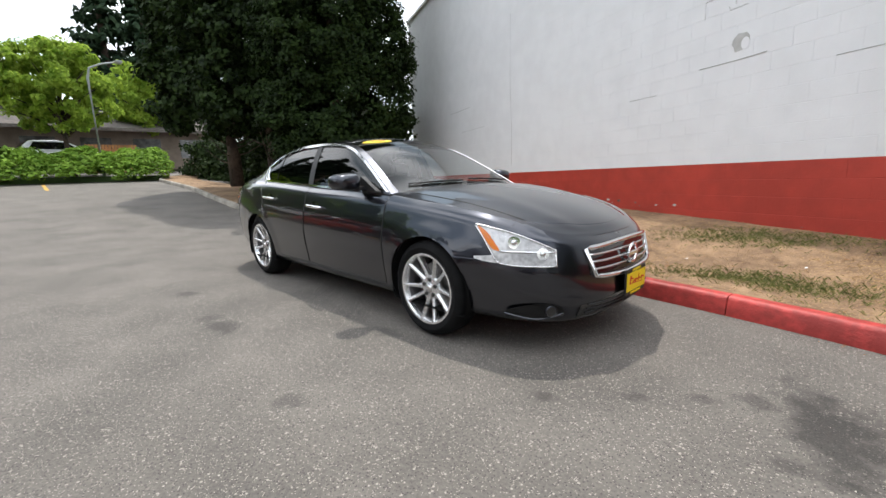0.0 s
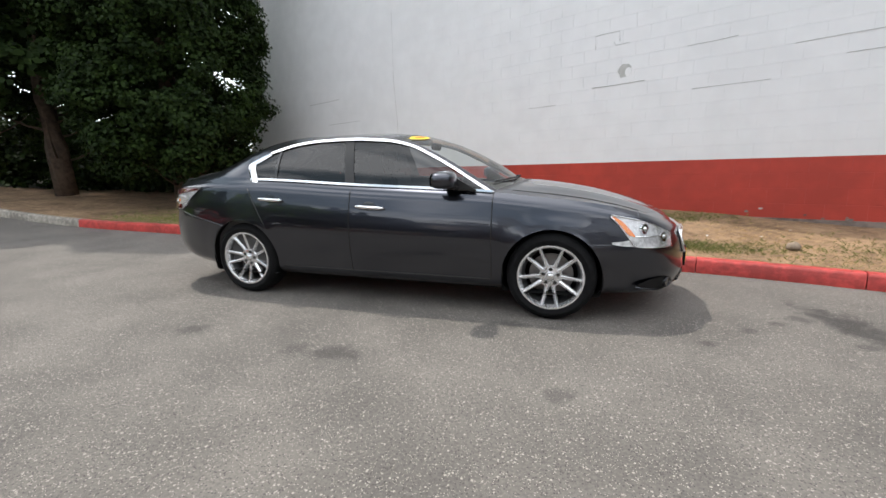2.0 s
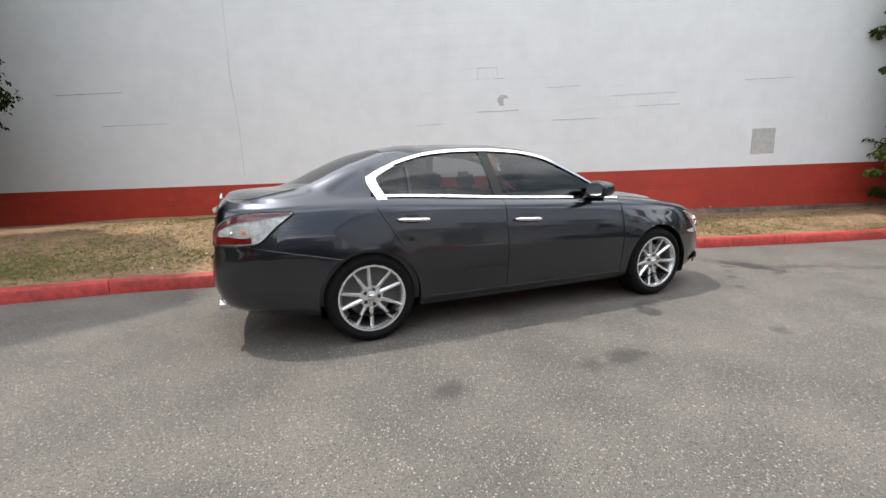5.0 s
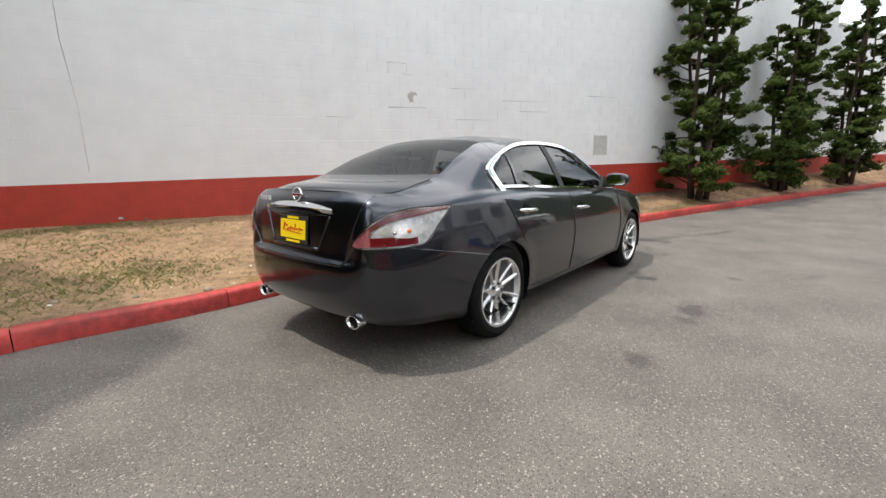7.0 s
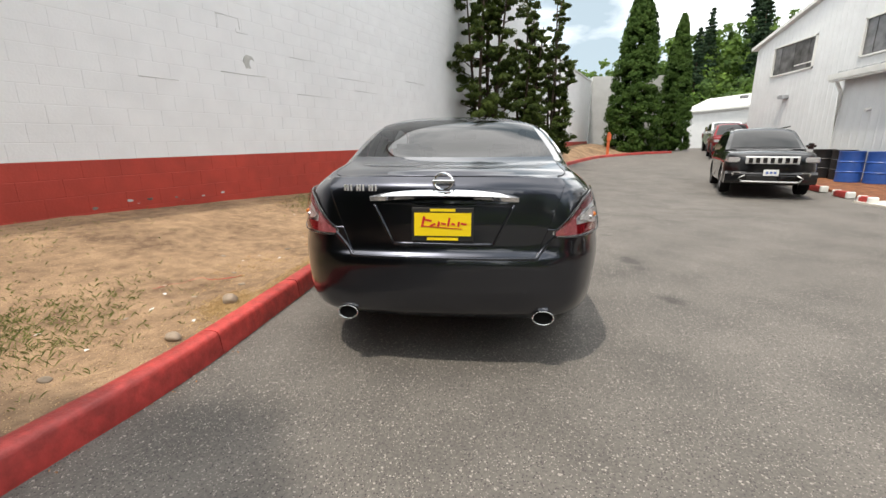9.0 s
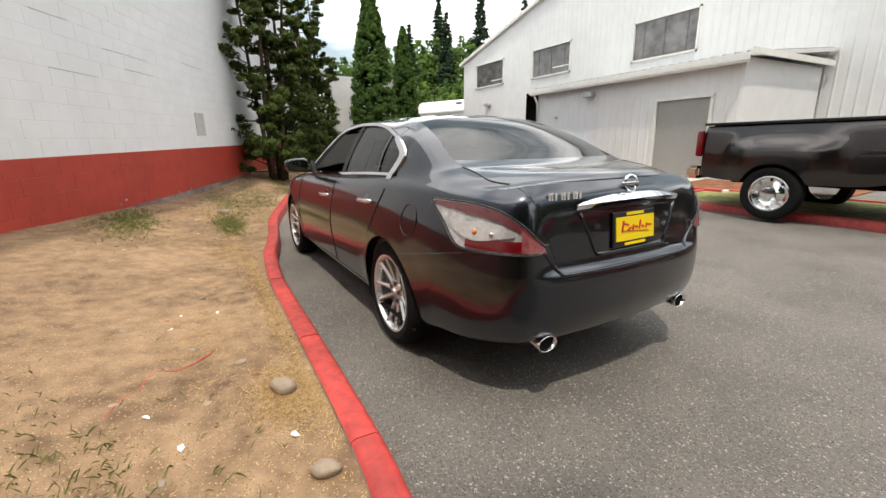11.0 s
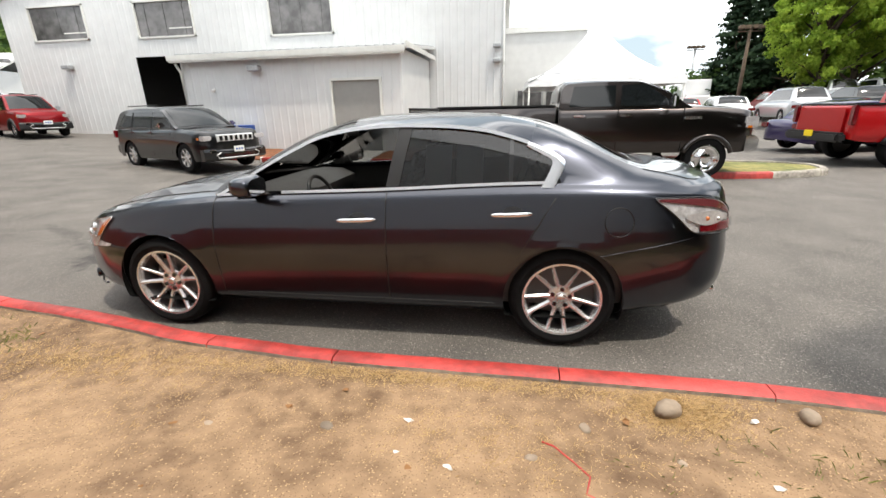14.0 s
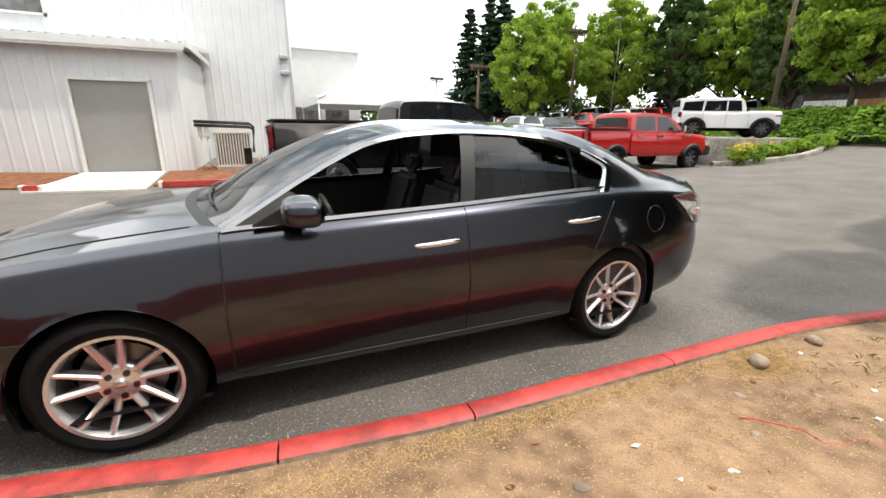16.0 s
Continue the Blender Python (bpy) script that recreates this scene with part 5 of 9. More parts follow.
def along(points, step):
    """Even steps along a smooth line: points, headings."""
    pts = [Vector(p) for p in points]
    acc = [0.0]
    for a, b in zip(pts, pts[1:]):
        acc.append(acc[-1] + (b - a).length)
    cx, cy = list(zip(acc, [p.x for p in pts])), list(zip(acc, [p.y for p in pts]))
    n = max(2, int(acc[-1] / step))
    out = []
    for i in range(n + 1):
        s = acc[-1] * i / n
        p = Vector((curve(cx, s), curve(cy, s)))
        q = Vector((curve(cx, min(acc[-1], s + 0.05)) - curve(cx, max(0, s - 0.05)), curve(cy, min(acc[-1], s + 0.05)) - curve(cy, max(0, s - 0.05)))).normalized()
        out.append((s, p, q))
    return out


KERB_H, KERB_W = 0.150, 0.125
KLINE = along(KERB, 0.11)
kerb_thing = thing("kerb", "cast concrete kerb with worn red paint along the road", "kerb", kind="structure")
joints = [-9.0, -7.75, -6.4, -5.15, -3.70, -2.35, -1.33, -0.06, 0.78, 1.95, 2.80, 4.1, 5.4, 6.9, 8.4, 10.2, 12.2, 14.4, 17.0, 20.0]


def kerb_row(p, q, wob):
    n = Vector((-q.y, q.x))
    z = ground_z(p.x, p.y)
    h = z + KERB_H + wob
    def at(o, hh):
        c = p + n * o
        return Vector((c.x, c.y, hh))
    return [at(-0.012, z - 0.06), at(-0.012, z + 0.02), at(0.0, h - 0.030), at(0.010, h - 0.010), at(0.028, h), at(KERB_W - 0.02, h + 0.002), at(KERB_W, h - 0.012), at(KERB_W + 0.004, z - 0.05)]


def kerb_run(a, b, red):
    rows = []
    span = [k for k in KLINE if a < k[1].x < b and -25.5 < k[1].x < 25.9]
    for i, (s, p, q) in enumerate(span):
        p = p.copy()
        if i in (0, len(span) - 1) and abs(q.x) > 0.3:
            p += q * (((a + 0.004 if i == 0 else b - 0.004) - p.x) / q.x)
        rows.append(kerb_row(p, q, 0.006 * noise.noise((s * 0.9, 3.1, 0)) + 0.004 * noise.noise((s * 6, 1.1, 0))))
    if len(rows) < 2:
        return
    b2 = bmesh.new()
    net = grid(b2, rows)
    b2.faces.new(net[0][::-1]), b2.faces.new(net[-1])
    bmesh.ops.recalc_face_normals(b2, faces=b2.faces)
    for f in b2.faces:
        c = f.calc_center_median()
        rear = all((v in [r[6] for r in net] or v in [r[7] for r in net]) for v in f.verts)
        f.material_index = 1 if rear or not red else 0
    part("kerb_length", b2, [M_KERB_RED, M_CONCRETE], kerb_thing, angle=50)


edges_x = [-25.6, -22, -18, -14.5, -11.5, -9.6] + joints + [22.5, 24.4, 25.6, 25.95]
for a, b in zip(edges_x, edges_x[1:]):
    kerb_run(a, b, a >= -7.76)


# ---- the white and red block wall ----
WALL_TURN = pose(2.2, 3.5, 0, 0, -1.08, -22.5)
WALL_IN = WALL_TURN.inverted()
WALL_Y = 0.0


def wall_point(u, z=0.0, out=0.0):
    return WALL_TURN @ Vector((u, -out, z))


BASE_Z = [(-12, 0.60), (-10.3, 0.46), (-6.6, 0.55), (-3.2, 0.52), (-1.0, 0.46), (1.6, 0.36), (3.0, 0.27), (5.2, 0.24), (7.4, 0.30), (12, 0.42), (20, 0.75), (34, 1.1)]


def bank_z(t, x, y, u):
    """Height of the bank: t runs from the kerb's back (0) to the wall (1)."""
    low = ground_z(x, y) + 0.118
    return low + (curve(BASE_Z, u) + u * 0.0189 - low) * smoothstep(0.05, 1.0, t) + 0.016 * noise.noise((x * 1.7, y * 1.7, 0)) * min(1, t * 6) + 0.008 * noise.noise((x * 6, y * 6, 4)) * min(1, t * 6)


def bank_at(x, y):
    """Height of the bank under a place between kerb and wall."""
    best = min(KLINE, key=lambda k: (k[1].x - x) ** 2 + (k[1].y - y) ** 2)
    u, w = (WALL_IN @ Vector((x, y, 0)))[:2]
    d = max(0.0, math.hypot(best[1].x - x, best[1].y - y) - KERB_W)
    t = d / max(0.1, d + max(0.0, -w))
    return bank_z(t, x, y, u)


bm = bmesh.new()
rows = []
for s, p, q in KLINE[::1]:
    if not -25.2 < p.x < 25.8:
        continue
    n = Vector((-q.y, q.x))
    a = p + n * (KERB_W - 0.004)
    u = (WALL_IN @ Vector((a.x, a.y, 0))).x + 1.0 * smoothstep(-6, 2, p.x)
    u = max(-14.0, min(u, 34))
    f = wall_point(u) if p.x > -11 else Vector((a.x - 0.8, max(9.0, a.y + 6), 0))
    row = []
    for i in range(15):
        t = (i / 14) ** 1.3
        x, y = a.x + (f.x - a.x) * t, a.y + (f.y - a.y) * t
        row.append(Vector((x, y, bank_z(t, x, y, u))))
    rows.append(row)
grid(bm, rows)
bmesh.ops.recalc_face_normals(bm, faces=bm.faces)
bank = solid("bank", bm, M_DIRT, "dry trodden dirt bank with patches of straw-coloured grass", "ground", kind="structure")

wall = thing("wall_north", "painted block wall, white above a red band", "wall", kind="structure")
WALL_U0, WALL_STEP, WALL_U1, WALL_H, WALL_LOW = -12.2, 16.0, 31.0, 6.7, 5.55
RED_TOP, COURSE, BLOCK = 1.135, 0.2, 0.4


def wall_mesh(name, u0, u1, z0, z1, d0, d1, material, label=""):
    b2 = bmesh.new()
    box(b2, ((u0 + u1) / 2, (d0 + d1) / 2, (z0 + z1) / 2), (u1 - u0, d1 - d0, z1 - z0), WALL_TURN)
    return part(name, b2, material, wall, label, smooth=False)


wall_mesh("wall_core", WALL_U0, WALL_STEP, RED_TOP, WALL_H, 0.0026, 0.30, M_WALL_WHITE)
wall_mesh("wall_core", WALL_STEP, WALL_U1, RED_TOP, WALL_LOW, 0.0026, 0.30, M_WALL_WHITE)
wall_mesh("wall_foot", WALL_U0, WALL_U1, -0.3, RED_TOP, 0.0026, 0.30, M_WALL_RED)
wall_mesh("footing", WALL_U0, 31.0, -0.4, 0.34, -0.012, 0.0024, M_WALL_BASE)
wall_mesh("parapet_cap", WALL_U0 - 0.05, WALL_STEP + 0.05, WALL_H, WALL_H + 0.08, -0.06, 0.34, M_TRIM)
wall_mesh("parapet_cap", WALL_STEP + 0.052, WALL_U1 + 0.05, WALL_LOW, WALL_LOW + 0.08, -0.06, 0.34, M_TRIM)


def block_mesh(name, w, h):
    b2 = bmesh.new()
    a = [(-w / 2 + 0.0003, 0.0028, -h / 2 + 0.0011), (w / 2 - 0.0003, 0.0028, -h / 2 + 0.0011), (w / 2 - 0.0003, 0.0028, h / 2 - 0.0011), (-w / 2 + 0.0003, 0.0028, h / 2 - 0.0011)]
    c = [(-w / 2 + 0.0013, 0, -h / 2 + 0.0055), (w / 2 - 0.0013, 0, -h / 2 + 0.0055), (w / 2 - 0.0013, 0, h / 2 - 0.0055), (-w / 2 + 0.0013, 0, h / 2 - 0.0055)]
    va, vc = [b2.verts.new(p) for p in a], [b2.verts.new(p) for p in c]
    for i in range(4):
        b2.faces.new((va[i], va[(i + 1) % 4], vc[(i + 1) % 4], vc[i]))
    b2.faces.new(vc)
    bmesh.ops.recalc_face_normals(b2, faces=b2.faces)
    return b2


def blocks_joined(name, u0, u1, z0, z1, material, skip=None):
    """Courses of blocks as one mesh, for the stretches that stay far off."""
    verts, faces = [], []
    w, h = BLOCK, COURSE
    src = [(-w / 2 + 0.0003, 0.0028, -h / 2 + 0.0011), (w / 2 - 0.0003, 0.0028, -h / 2 + 0.0011), (w / 2 - 0.0003, 0.0028, h / 2 - 0.0011), (-w / 2 + 0.0003, 0.0028, h / 2 - 0.0011),
           (-w / 2 + 0.0013, 0, -h / 2 + 0.0055), (w / 2 - 0.0013, 0, -h / 2 + 0.0055), (w / 2 - 0.0013, 0, h / 2 - 0.0055), (-w / 2 + 0.0013, 0, h / 2 - 0.0055)]
    k = round((z0 - RED_TOP) / COURSE)
    while RED_TOP + (k + 0.5) * COURSE < z1:
        z = RED_TOP + (k + 0.5) * COURSE
        j = math.floor(u0 / BLOCK)
        while j * BLOCK < u1:
            u = j * BLOCK + (BLOCK / 2 if k % 2 else 0)
            if not (skip and skip(u, z)):
                o = 0.0004 * noise.noise((u * 3.1, z * 7.7, 2))
                n0 = len(verts)
                verts += [tuple(WALL_TURN @ Vector((u + p[0], p[1] + o, z + p[2]))) for p in src]
                faces += [(n0 + i, n0 + (i + 1) % 4, n0 + 4 + (i + 1) % 4, n0 + 4 + i) for i in range(4)] + [(n0 + 4, n0 + 5, n0 + 6, n0 + 7)]
            j += 1
        k += 1
    me = bpy.data.meshes.new(name)
    me.from_pydata(verts, [], faces)
    me.materials.append(material)
    ob = new(name, me)
    ob.parent = wall
    return tagged(ob, kind="stuff")


NEAR_WHITE = lambda u, z: -2.6 < u < 3.6 and z < 3.34
NEAR_RED = lambda u, z: -3.8 < u < 5.2
blocks_joined("white_blocks", WALL_U0 + 0.4, WALL_STEP - 0.4, RED_TOP, WALL_H - 0.1, M_WALL_WHITE, NEAR_WHITE)
blocks_joined("white_blocks", WALL_STEP + 0.2, WALL_U1 - 0.4, RED_TOP, WALL_LOW - 0.1, M_WALL_WHITE, NEAR_WHITE)
blocks_joined("red_blocks", WALL_U0 + 0.4, WALL_U1 - 0.4, RED_TOP - 5 * COURSE, RED_TOP, M_WALL_RED, NEAR_RED)

# ---- marks on the wall ----
def wall_patch(name, outline, material, label, out=0.006):
    b2 = bmesh.new()
    prism(b2, [(u, z) for u, z in outline], "y", -out, 0.004)
    for v in b2.verts:
        v.co = WALL_TURN @ v.co
    return part(name, b2, material, wall, label, smooth=False)


def on_wall(x, y, z):
    p = WALL_IN @ Vector((x, y, z))
    return p.x, p.z


hu, hz = on_wall(2.2, 3.5, 2.53)
rng = random.Random(5)
wall_patch("chipped_hole", [(hu + (0.105 + rng.uniform(-0.022, 0.022)) * math.cos(a) * 0.95, hz + (0.105 + rng.uniform(-0.022, 0.022)) * math.sin(a)) for a in [2 * math.pi * i / 14 for i in range(14)]], M_PATCH, "rough grey filled hole", 0.004)
wall_patch("hole_rim", [(hu + 0.06 + 0.05 * math.cos(a), hz - 0.02 + 0.07 * math.sin(a)) for a in [2 * math.pi * i / 9 for i in range(9)]], M_WALL_WHITE, "", 0.007)
pu, pz = on_wall(6.6, 1.56, 1.93)
qu, qz = on_wall(6.96, 1.46, 1.49)
wall_patch("cover_plate", [(pu - 0.02, pz - 0.46), (qu + 0.05, pz - 0.46), (qu + 0.05, pz), (pu - 0.02, pz)], M_PATCH, "grey square cover plate", 0.012)
for pts, w in (([(-5.05, 1.3), (-5.04, 2.2), (-5.10, 3.1), (-5.07, 4.6)], 0.003), ([(-0.45, 2.34), (0.0, 2.34), (0.35, 2.352)], 0.006), ([(0.9, 2.735), (1.25, 2.74), (1.5, 2.755)], 0.004), ([(-0.42, 2.93), (-0.42, 3.13), (-0.05, 3.13), (-0.04, 2.98)], 0.004),
               ([(0.1, 2.94), (-0.1, 2.93), (-0.12, 2.98)], 0.004), ([(2.1, 2.54), (2.6, 2.555), (3.3, 2.56)], 0.004), ([(2.6, 2.34), (3.4, 2.352)], 0.004), ([(4.6, 2.74), (5.5, 2.75)], 0.005), ([(-1.6, 2.14), (-1.1, 2.142)], 0.004), ([(1.0, 2.14), (1.9, 2.145)], 0.004), ([(-8.5, 2.94), (-7.2, 2.95)], 0.006), ([(-7.7, 2.34), (-6.4, 2.345)], 0.005)):
    b2 = bmesh.new()
    tube(b2, [wall_point(u, z, 0.001) for u, z in pts], w, 5)
    part("crack", b2, M_CRACK, wall, "hairline crack in the paint")
rng = random.Random(8)
for i in range(26):
    u = rng.choice([rng.uniform(-3.5, 3.8), rng.uniform(2.2, 4.4), rng.uniform(-6.6, 4)])
    z = curve(BASE_Z, u) + rng.uniform(0.02, 0.14)
    r = rng.uniform(0.012, 0.05)
    wall_patch("paint_chip", [(u + 0.6 * r * rng.uniform(0.7, 1.8) * math.cos(a), z + 0.6 * r * rng.uniform(0.4, 0.9) * math.sin(a)) for a in [2 * math.pi * k / 7 for k in range(7)]], rng.choice([M_WALL_BASE, M_WALL_BASE, M_PATCH]), "", 0.004)

# far end of the wall: a lower wing
b2 = bmesh.new()
c = wall_point(31.2)
box(b2, (c.x + 2.0, c.y - 3.2, 3.0), (5.0, 6.5, 7.0))
solid("wall_wing", b2, M_GREYWALL, "pale painted wing at the far end of the wall", "wall", kind="structure", smooth=False)

# ---- grit on the road ----
rng = random.Random(2)
verts, faces = [], []
for i in range(15000):
    x, y = rng.uniform(-7.5, 7), rng.uniform(-5.8, 1.6)
    if rng.random() < 0.4:
        x, y = rng.gauss(0, 3.2), rng.gauss(-2.9, 1.0)
    k = KLINE[min(range(0, len(KLINE), 6), key=lambda q: abs(KLINE[q][1].x - x))][1].y
    if y > k - 0.03:
        continue
    r = rng.uniform(0.0018, 0.0036) if rng.random() < 0.93 else rng.uniform(0.004, 0.0065)
    z = ground_z(x, y)
    a = rng.uniform(0, 6.28)
    n0 = len(verts)
    verts += [(x + r * math.cos(a + q) * rng.uniform(0.6, 1.2), y + r * math.sin(a + q) * rng.uniform(0.6, 1.2), z - 0.001) for q in (0, 1.57, 3.14, 4.71)] + [(x, y, z + r * 0.6)]
    faces += [(n0, n0 + 1, n0 + 4), (n0 + 1, n0 + 2, n0 + 4), (n0 + 2, n0 + 3, n0 + 4), (n0 + 3, n0, n0 + 4)]
me = bpy.data.meshes.new("road_grit")
me.from_pydata(verts, [], faces)
me.materials.append(M_GRIT)
tagged(new("road_grit", me), "pale stones showing in the asphalt surface", "grit", kind="stuff")

bm = bmesh.new()
grid(bm, [[Vector((x, y, ground_z(x, y) + 0.005)) for y in (-2.12, -2.00)] for x in np.linspace(-22.6, -19.2, 8)])
solid("lane_line", bm, M_LANE, "worn yellow lane line on the asphalt", "road marking", kind="structure")

# ---- what grows and lies on the bank ----
def blades(name, material, label, count, seed, spots, h0, h1, flat=0.6):
    """Tufts of dry blades laid over the bank round the given spots (x, y, spread)."""
    r = random.Random(seed)
    vv, ff = [], []
    for _ in range(count):
        sx, sy, sp, sq = r.choice(spots)
        x, y = r.gauss(sx, sp), r.gauss(sy, sq)
        best = min(KLINE, key=lambda k: abs(k[1].x - x))
        u, w = (WALL_IN @ Vector((x, y, 0)))[:2]
        if y < best[1].y + KERB_W + 0.02 or w > -0.01:
            continue
        n = Vector((-best[2].y, best[2].x))
        d = abs((Vector((x, y)) - best[1]).dot(n)) - KERB_W
        z = bank_z(d / max(0.1, d - w), x, y, u)
        for _ in range(3):
            a, L, lean = r.uniform(0, 6.28), r.uniform(h0, h1), r.uniform(flat, 1.0)
            bx, by = x + r.gauss(0, 0.012), y + r.gauss(0, 0.012)
            wv = r.uniform(0.0012, 0.0028)
            ca, sa = math.cos(a), math.sin(a)
            up = L * math.sqrt(max(0.02, 1 - lean * lean))
            n0 = len(vv)
            vv += [(bx - sa * wv, by + ca * wv, z), (bx + sa * wv, by - ca * wv, z), (bx + ca * L * lean * 0.5, by + sa * L * lean * 0.5, z + up * 0.75), (bx + ca * L * lean, by + sa * L * lean, z + up * 0.9 + 0.003)]
            ff += [(n0, n0 + 1, n0 + 2), (n0 + 1, n0 + 3, n0 + 2)]
    me = bpy.data.meshes.new(name)
    me.from_pydata(vv, [], ff)
    me.materials.append(material)
    return tagged(new(name, me), label, "grass", kind="stuff")


straw_spots = [(0.7, 2.45, 0.7, 0.22), (0.2, 2.75, 0.9, 0.3), (-0.9, 2.05, 0.35, 0.16), (2.4, 2.2, 0.6, 0.3), (3.4, 1.7, 0.8, 0.3), (-2.0, 3.3, 1.0, 0.5), (-3.6, 3.3, 1.2, 0.5), (-5.3, 3.2, 1.0, 0.6), (4.6, 1.1, 0.7, 0.25), (-1.2, 3.6, 1.2, 0.3), (1.4, 1.62, 0.5, 0.12), (-1.85, 1.62, 0.14, 0.08), (-0.6, 1.50, 0.8, 0.04), (1.8, 2.9, 0.9, 0.25), (-2.9, 4.4, 1.2, 0.4), (1.0, 2.2, 0.5, 0.25), (3.0, 1.9, 0.6, 0.35)]
blades("dry_grass", M_STRAW, "flattened straw-coloured dry grass", 32000, 21, straw_spots, 0.012, 0.042, 0.93)
blades("green_grass", M_GREENGRASS, "thin green grass beside the wall", 15000, 22, [(-6.0, 3.0, 1.2, 0.6), (-4.5, 3.6, 1.2, 0.5), (-3.0, 4.2, 1.2, 0.4), (-6.5, 2.3, 0.8, 0.3), (-2.7, 2.5, 0.5, 0.3), (-4.6, 2.9, 0.9, 0.4), (4.9, 1.35, 0.9, 0.22), (6.3, 0.8, 1.0, 0.2), (-4.0, 3.0, 1.1, 0.5), (-5.0, 2.4, 0.8, 0.3), (8.0, -0.1, 1.2, 0.2), (2.6, 2.6, 0.5, 0.15), (-3.3, 5.1, 1.2, 0.2), (2.9, 1.5, 0.4, 0.1)], 0.02, 0.06, 0.6)


def rock(x, y, r, seed, squash=0.75, label="rounded grey-brown stone on the dirt"):
    b2 = bmesh.new()
    bmesh.ops.create_icosphere(b2, subdivisions=3, radius=1.0)
    for v in b2.verts:
        k = 1 + 0.16 * noise.noise(v.co * 1.4 + Vector((seed, 0, 0))) + 0.05 * noise.noise(v.co * 4 + Vector((0, seed, 0)))
        v.co = Vector((v.co.x * r * 1.25 * k, v.co.y * r * 0.9 * k, v.co.z * r * squash * k))
    return solid("rock", b2, M_ROCK, label, "stone", "stones on the bank", m=pose(x, y, bank_at(x, y) + r * squash * 0.55, 0, 0, seed * 37))


for i, (x, y, r) in enumerate(((-1.80, 1.63, 0.055), (-2.42, 1.60, 0.042), (-1.40, 1.78, 0.026), (-0.24, 1.93, 0.028), (-1.15, 2.0, 0.022), (-0.75, 2.35, 0.03), (-2.9, 1.9, 0.03), (-1.75, 1.95, 0.02), (0.3, 2.0, 0.022), (-2.2, 2.1, 0.018), (3.9, 1.5, 0.07), (-1.6, 2.3, 0.02), (1.9, 1.75, 0.025), (-3.4, 2.2, 0.035))):
    rock(x, y, r, i + 1, 0.75 if r > 0.035 else 0.4)
rng = random.Random(12)
for i in range(34):
    x = rng.uniform(-3.5, 4.4)
    k = min(KLINE, key=lambda q: abs(q[1].x - x))[1].y
    y = k + KERB_W + rng.uniform(0.15, 1.5)
    if (WALL_IN @ Vector((x, y, 0))).y > -0.1:
        continue
    b2 = bmesh.new()
    n = 5
    ring = [b2.verts.new((rng.uniform(0.010, 0.032) * math.cos(a), rng.uniform(0.008, 0.020) * math.sin(a), rng.uniform(0.002, 0.012))) for a in [2 * math.pi * q / n for q in range(n)]]
    b2.faces.new(ring)
    bmesh.ops.solidify(b2, geom=b2.faces[:], thickness=0.002)
    solid("paper_scrap" if i % 2 else "dead_leaf", b2, M_LITTER if i % 2 else M_DEADLEAF, "crumpled white paper scrap on the dirt" if i % 2 else "curled brown leaf on the dirt", "litter", "litter on the bank", smooth=False, m=pose(x, y, bank_at(x, y) + 0.004, 0, 0, rng.uniform(0, 360)))
bm = bmesh.new()
pts = [(-1.20, 1.90), (-1.25, 1.92), (-1.32, 2.00), (-1.37, 2.07), (-1.34, 2.16), (-1.42, 2.20), (-1.52, 2.21), (-1.56, 2.28), (-1.68, 2.31), (-1.74, 2.40)]
tube(bm, [(x, y, bank_at(x, y) + 0.006) for x, y in pts], 0.004, 6)
solid("red_cord", bm, M_KERB_RED, "thin red cord lying on the dirt", "cord")
verts, faces = [], []
for i in range(17000):
    x = rng.uniform(-4.5, 5.0)
    best = min(KLINE[::4], key=lambda k: abs(k[1].x - x))
    y = best[1].y + KERB_W + 0.03 + 2.4 * rng.random() ** 1.2
    u, w = (WALL_IN @ Vector((x, y, 0)))[:2]
    if w > -0.05:
        continue
    n = Vector((-best[2].y, best[2].x))
    d = abs((Vector((x, y)) - best[1]).dot(n)) - KERB_W
    z = bank_z(d / max(0.1, d - w), x, y, u) + 0.002
    a, r, q = rng.uniform(0, 6.28), rng.uniform(0.003, 0.009), rng.uniform(0.15, 0.5)
    ca, sa = math.cos(a) * r, math.sin(a) * r
    n0 = len(verts)
    verts += [(x + ca, y + sa, z), (x - sa * q, y + ca * q, z + r * 0.35), (x - ca, y - sa, z), (x + sa * q, y - ca * q, z + r * 0.2)]
    faces.append((n0, n0 + 1, n0 + 2, n0 + 3))
me = bpy.data.meshes.new("soil_litter")
me.from_pydata(verts, [], faces)
me.materials.append(M_CHIPS)
tagged(new("soil_litter", me), "small chips, straw bits and crumbs on the dirt", "litter", kind="stuff")
verts, faces = [], []
for i in range(900):
    s, p, q = KLINE[rng.randrange(len(KLINE))]
    if not -6 < p.x < 5:
        continue
    n = Vector((-q.y, q.x))
    c = p - n * abs(rng.gauss(0.02, 0.06))
    a, r = rng.uniform(0, 6.28), rng.uniform(0.004, 0.012)
    z = ground_z(c.x, c.y) + 0.004
    n0 = len(verts)
    verts += [(c.x + r * math.cos(a), c.y + r * math.sin(a), z), (c.x - r * 0.5 * math.sin(a), c.y + r * 0.5 * math.cos(a), z + 0.003), (c.x - r * math.cos(a), c.y - r * math.sin(a), z), (c.x + r * 0.5 * math.sin(a), c.y - r * 0.5 * math.cos(a), z + 0.002)]
    faces.append((n0, n0 + 1, n0 + 2, n0 + 3))
me = bpy.data.meshes.new("gutter_leaves")
me.from_pydata(verts, [], faces)
me.materials.append(M_DEADLEAF)
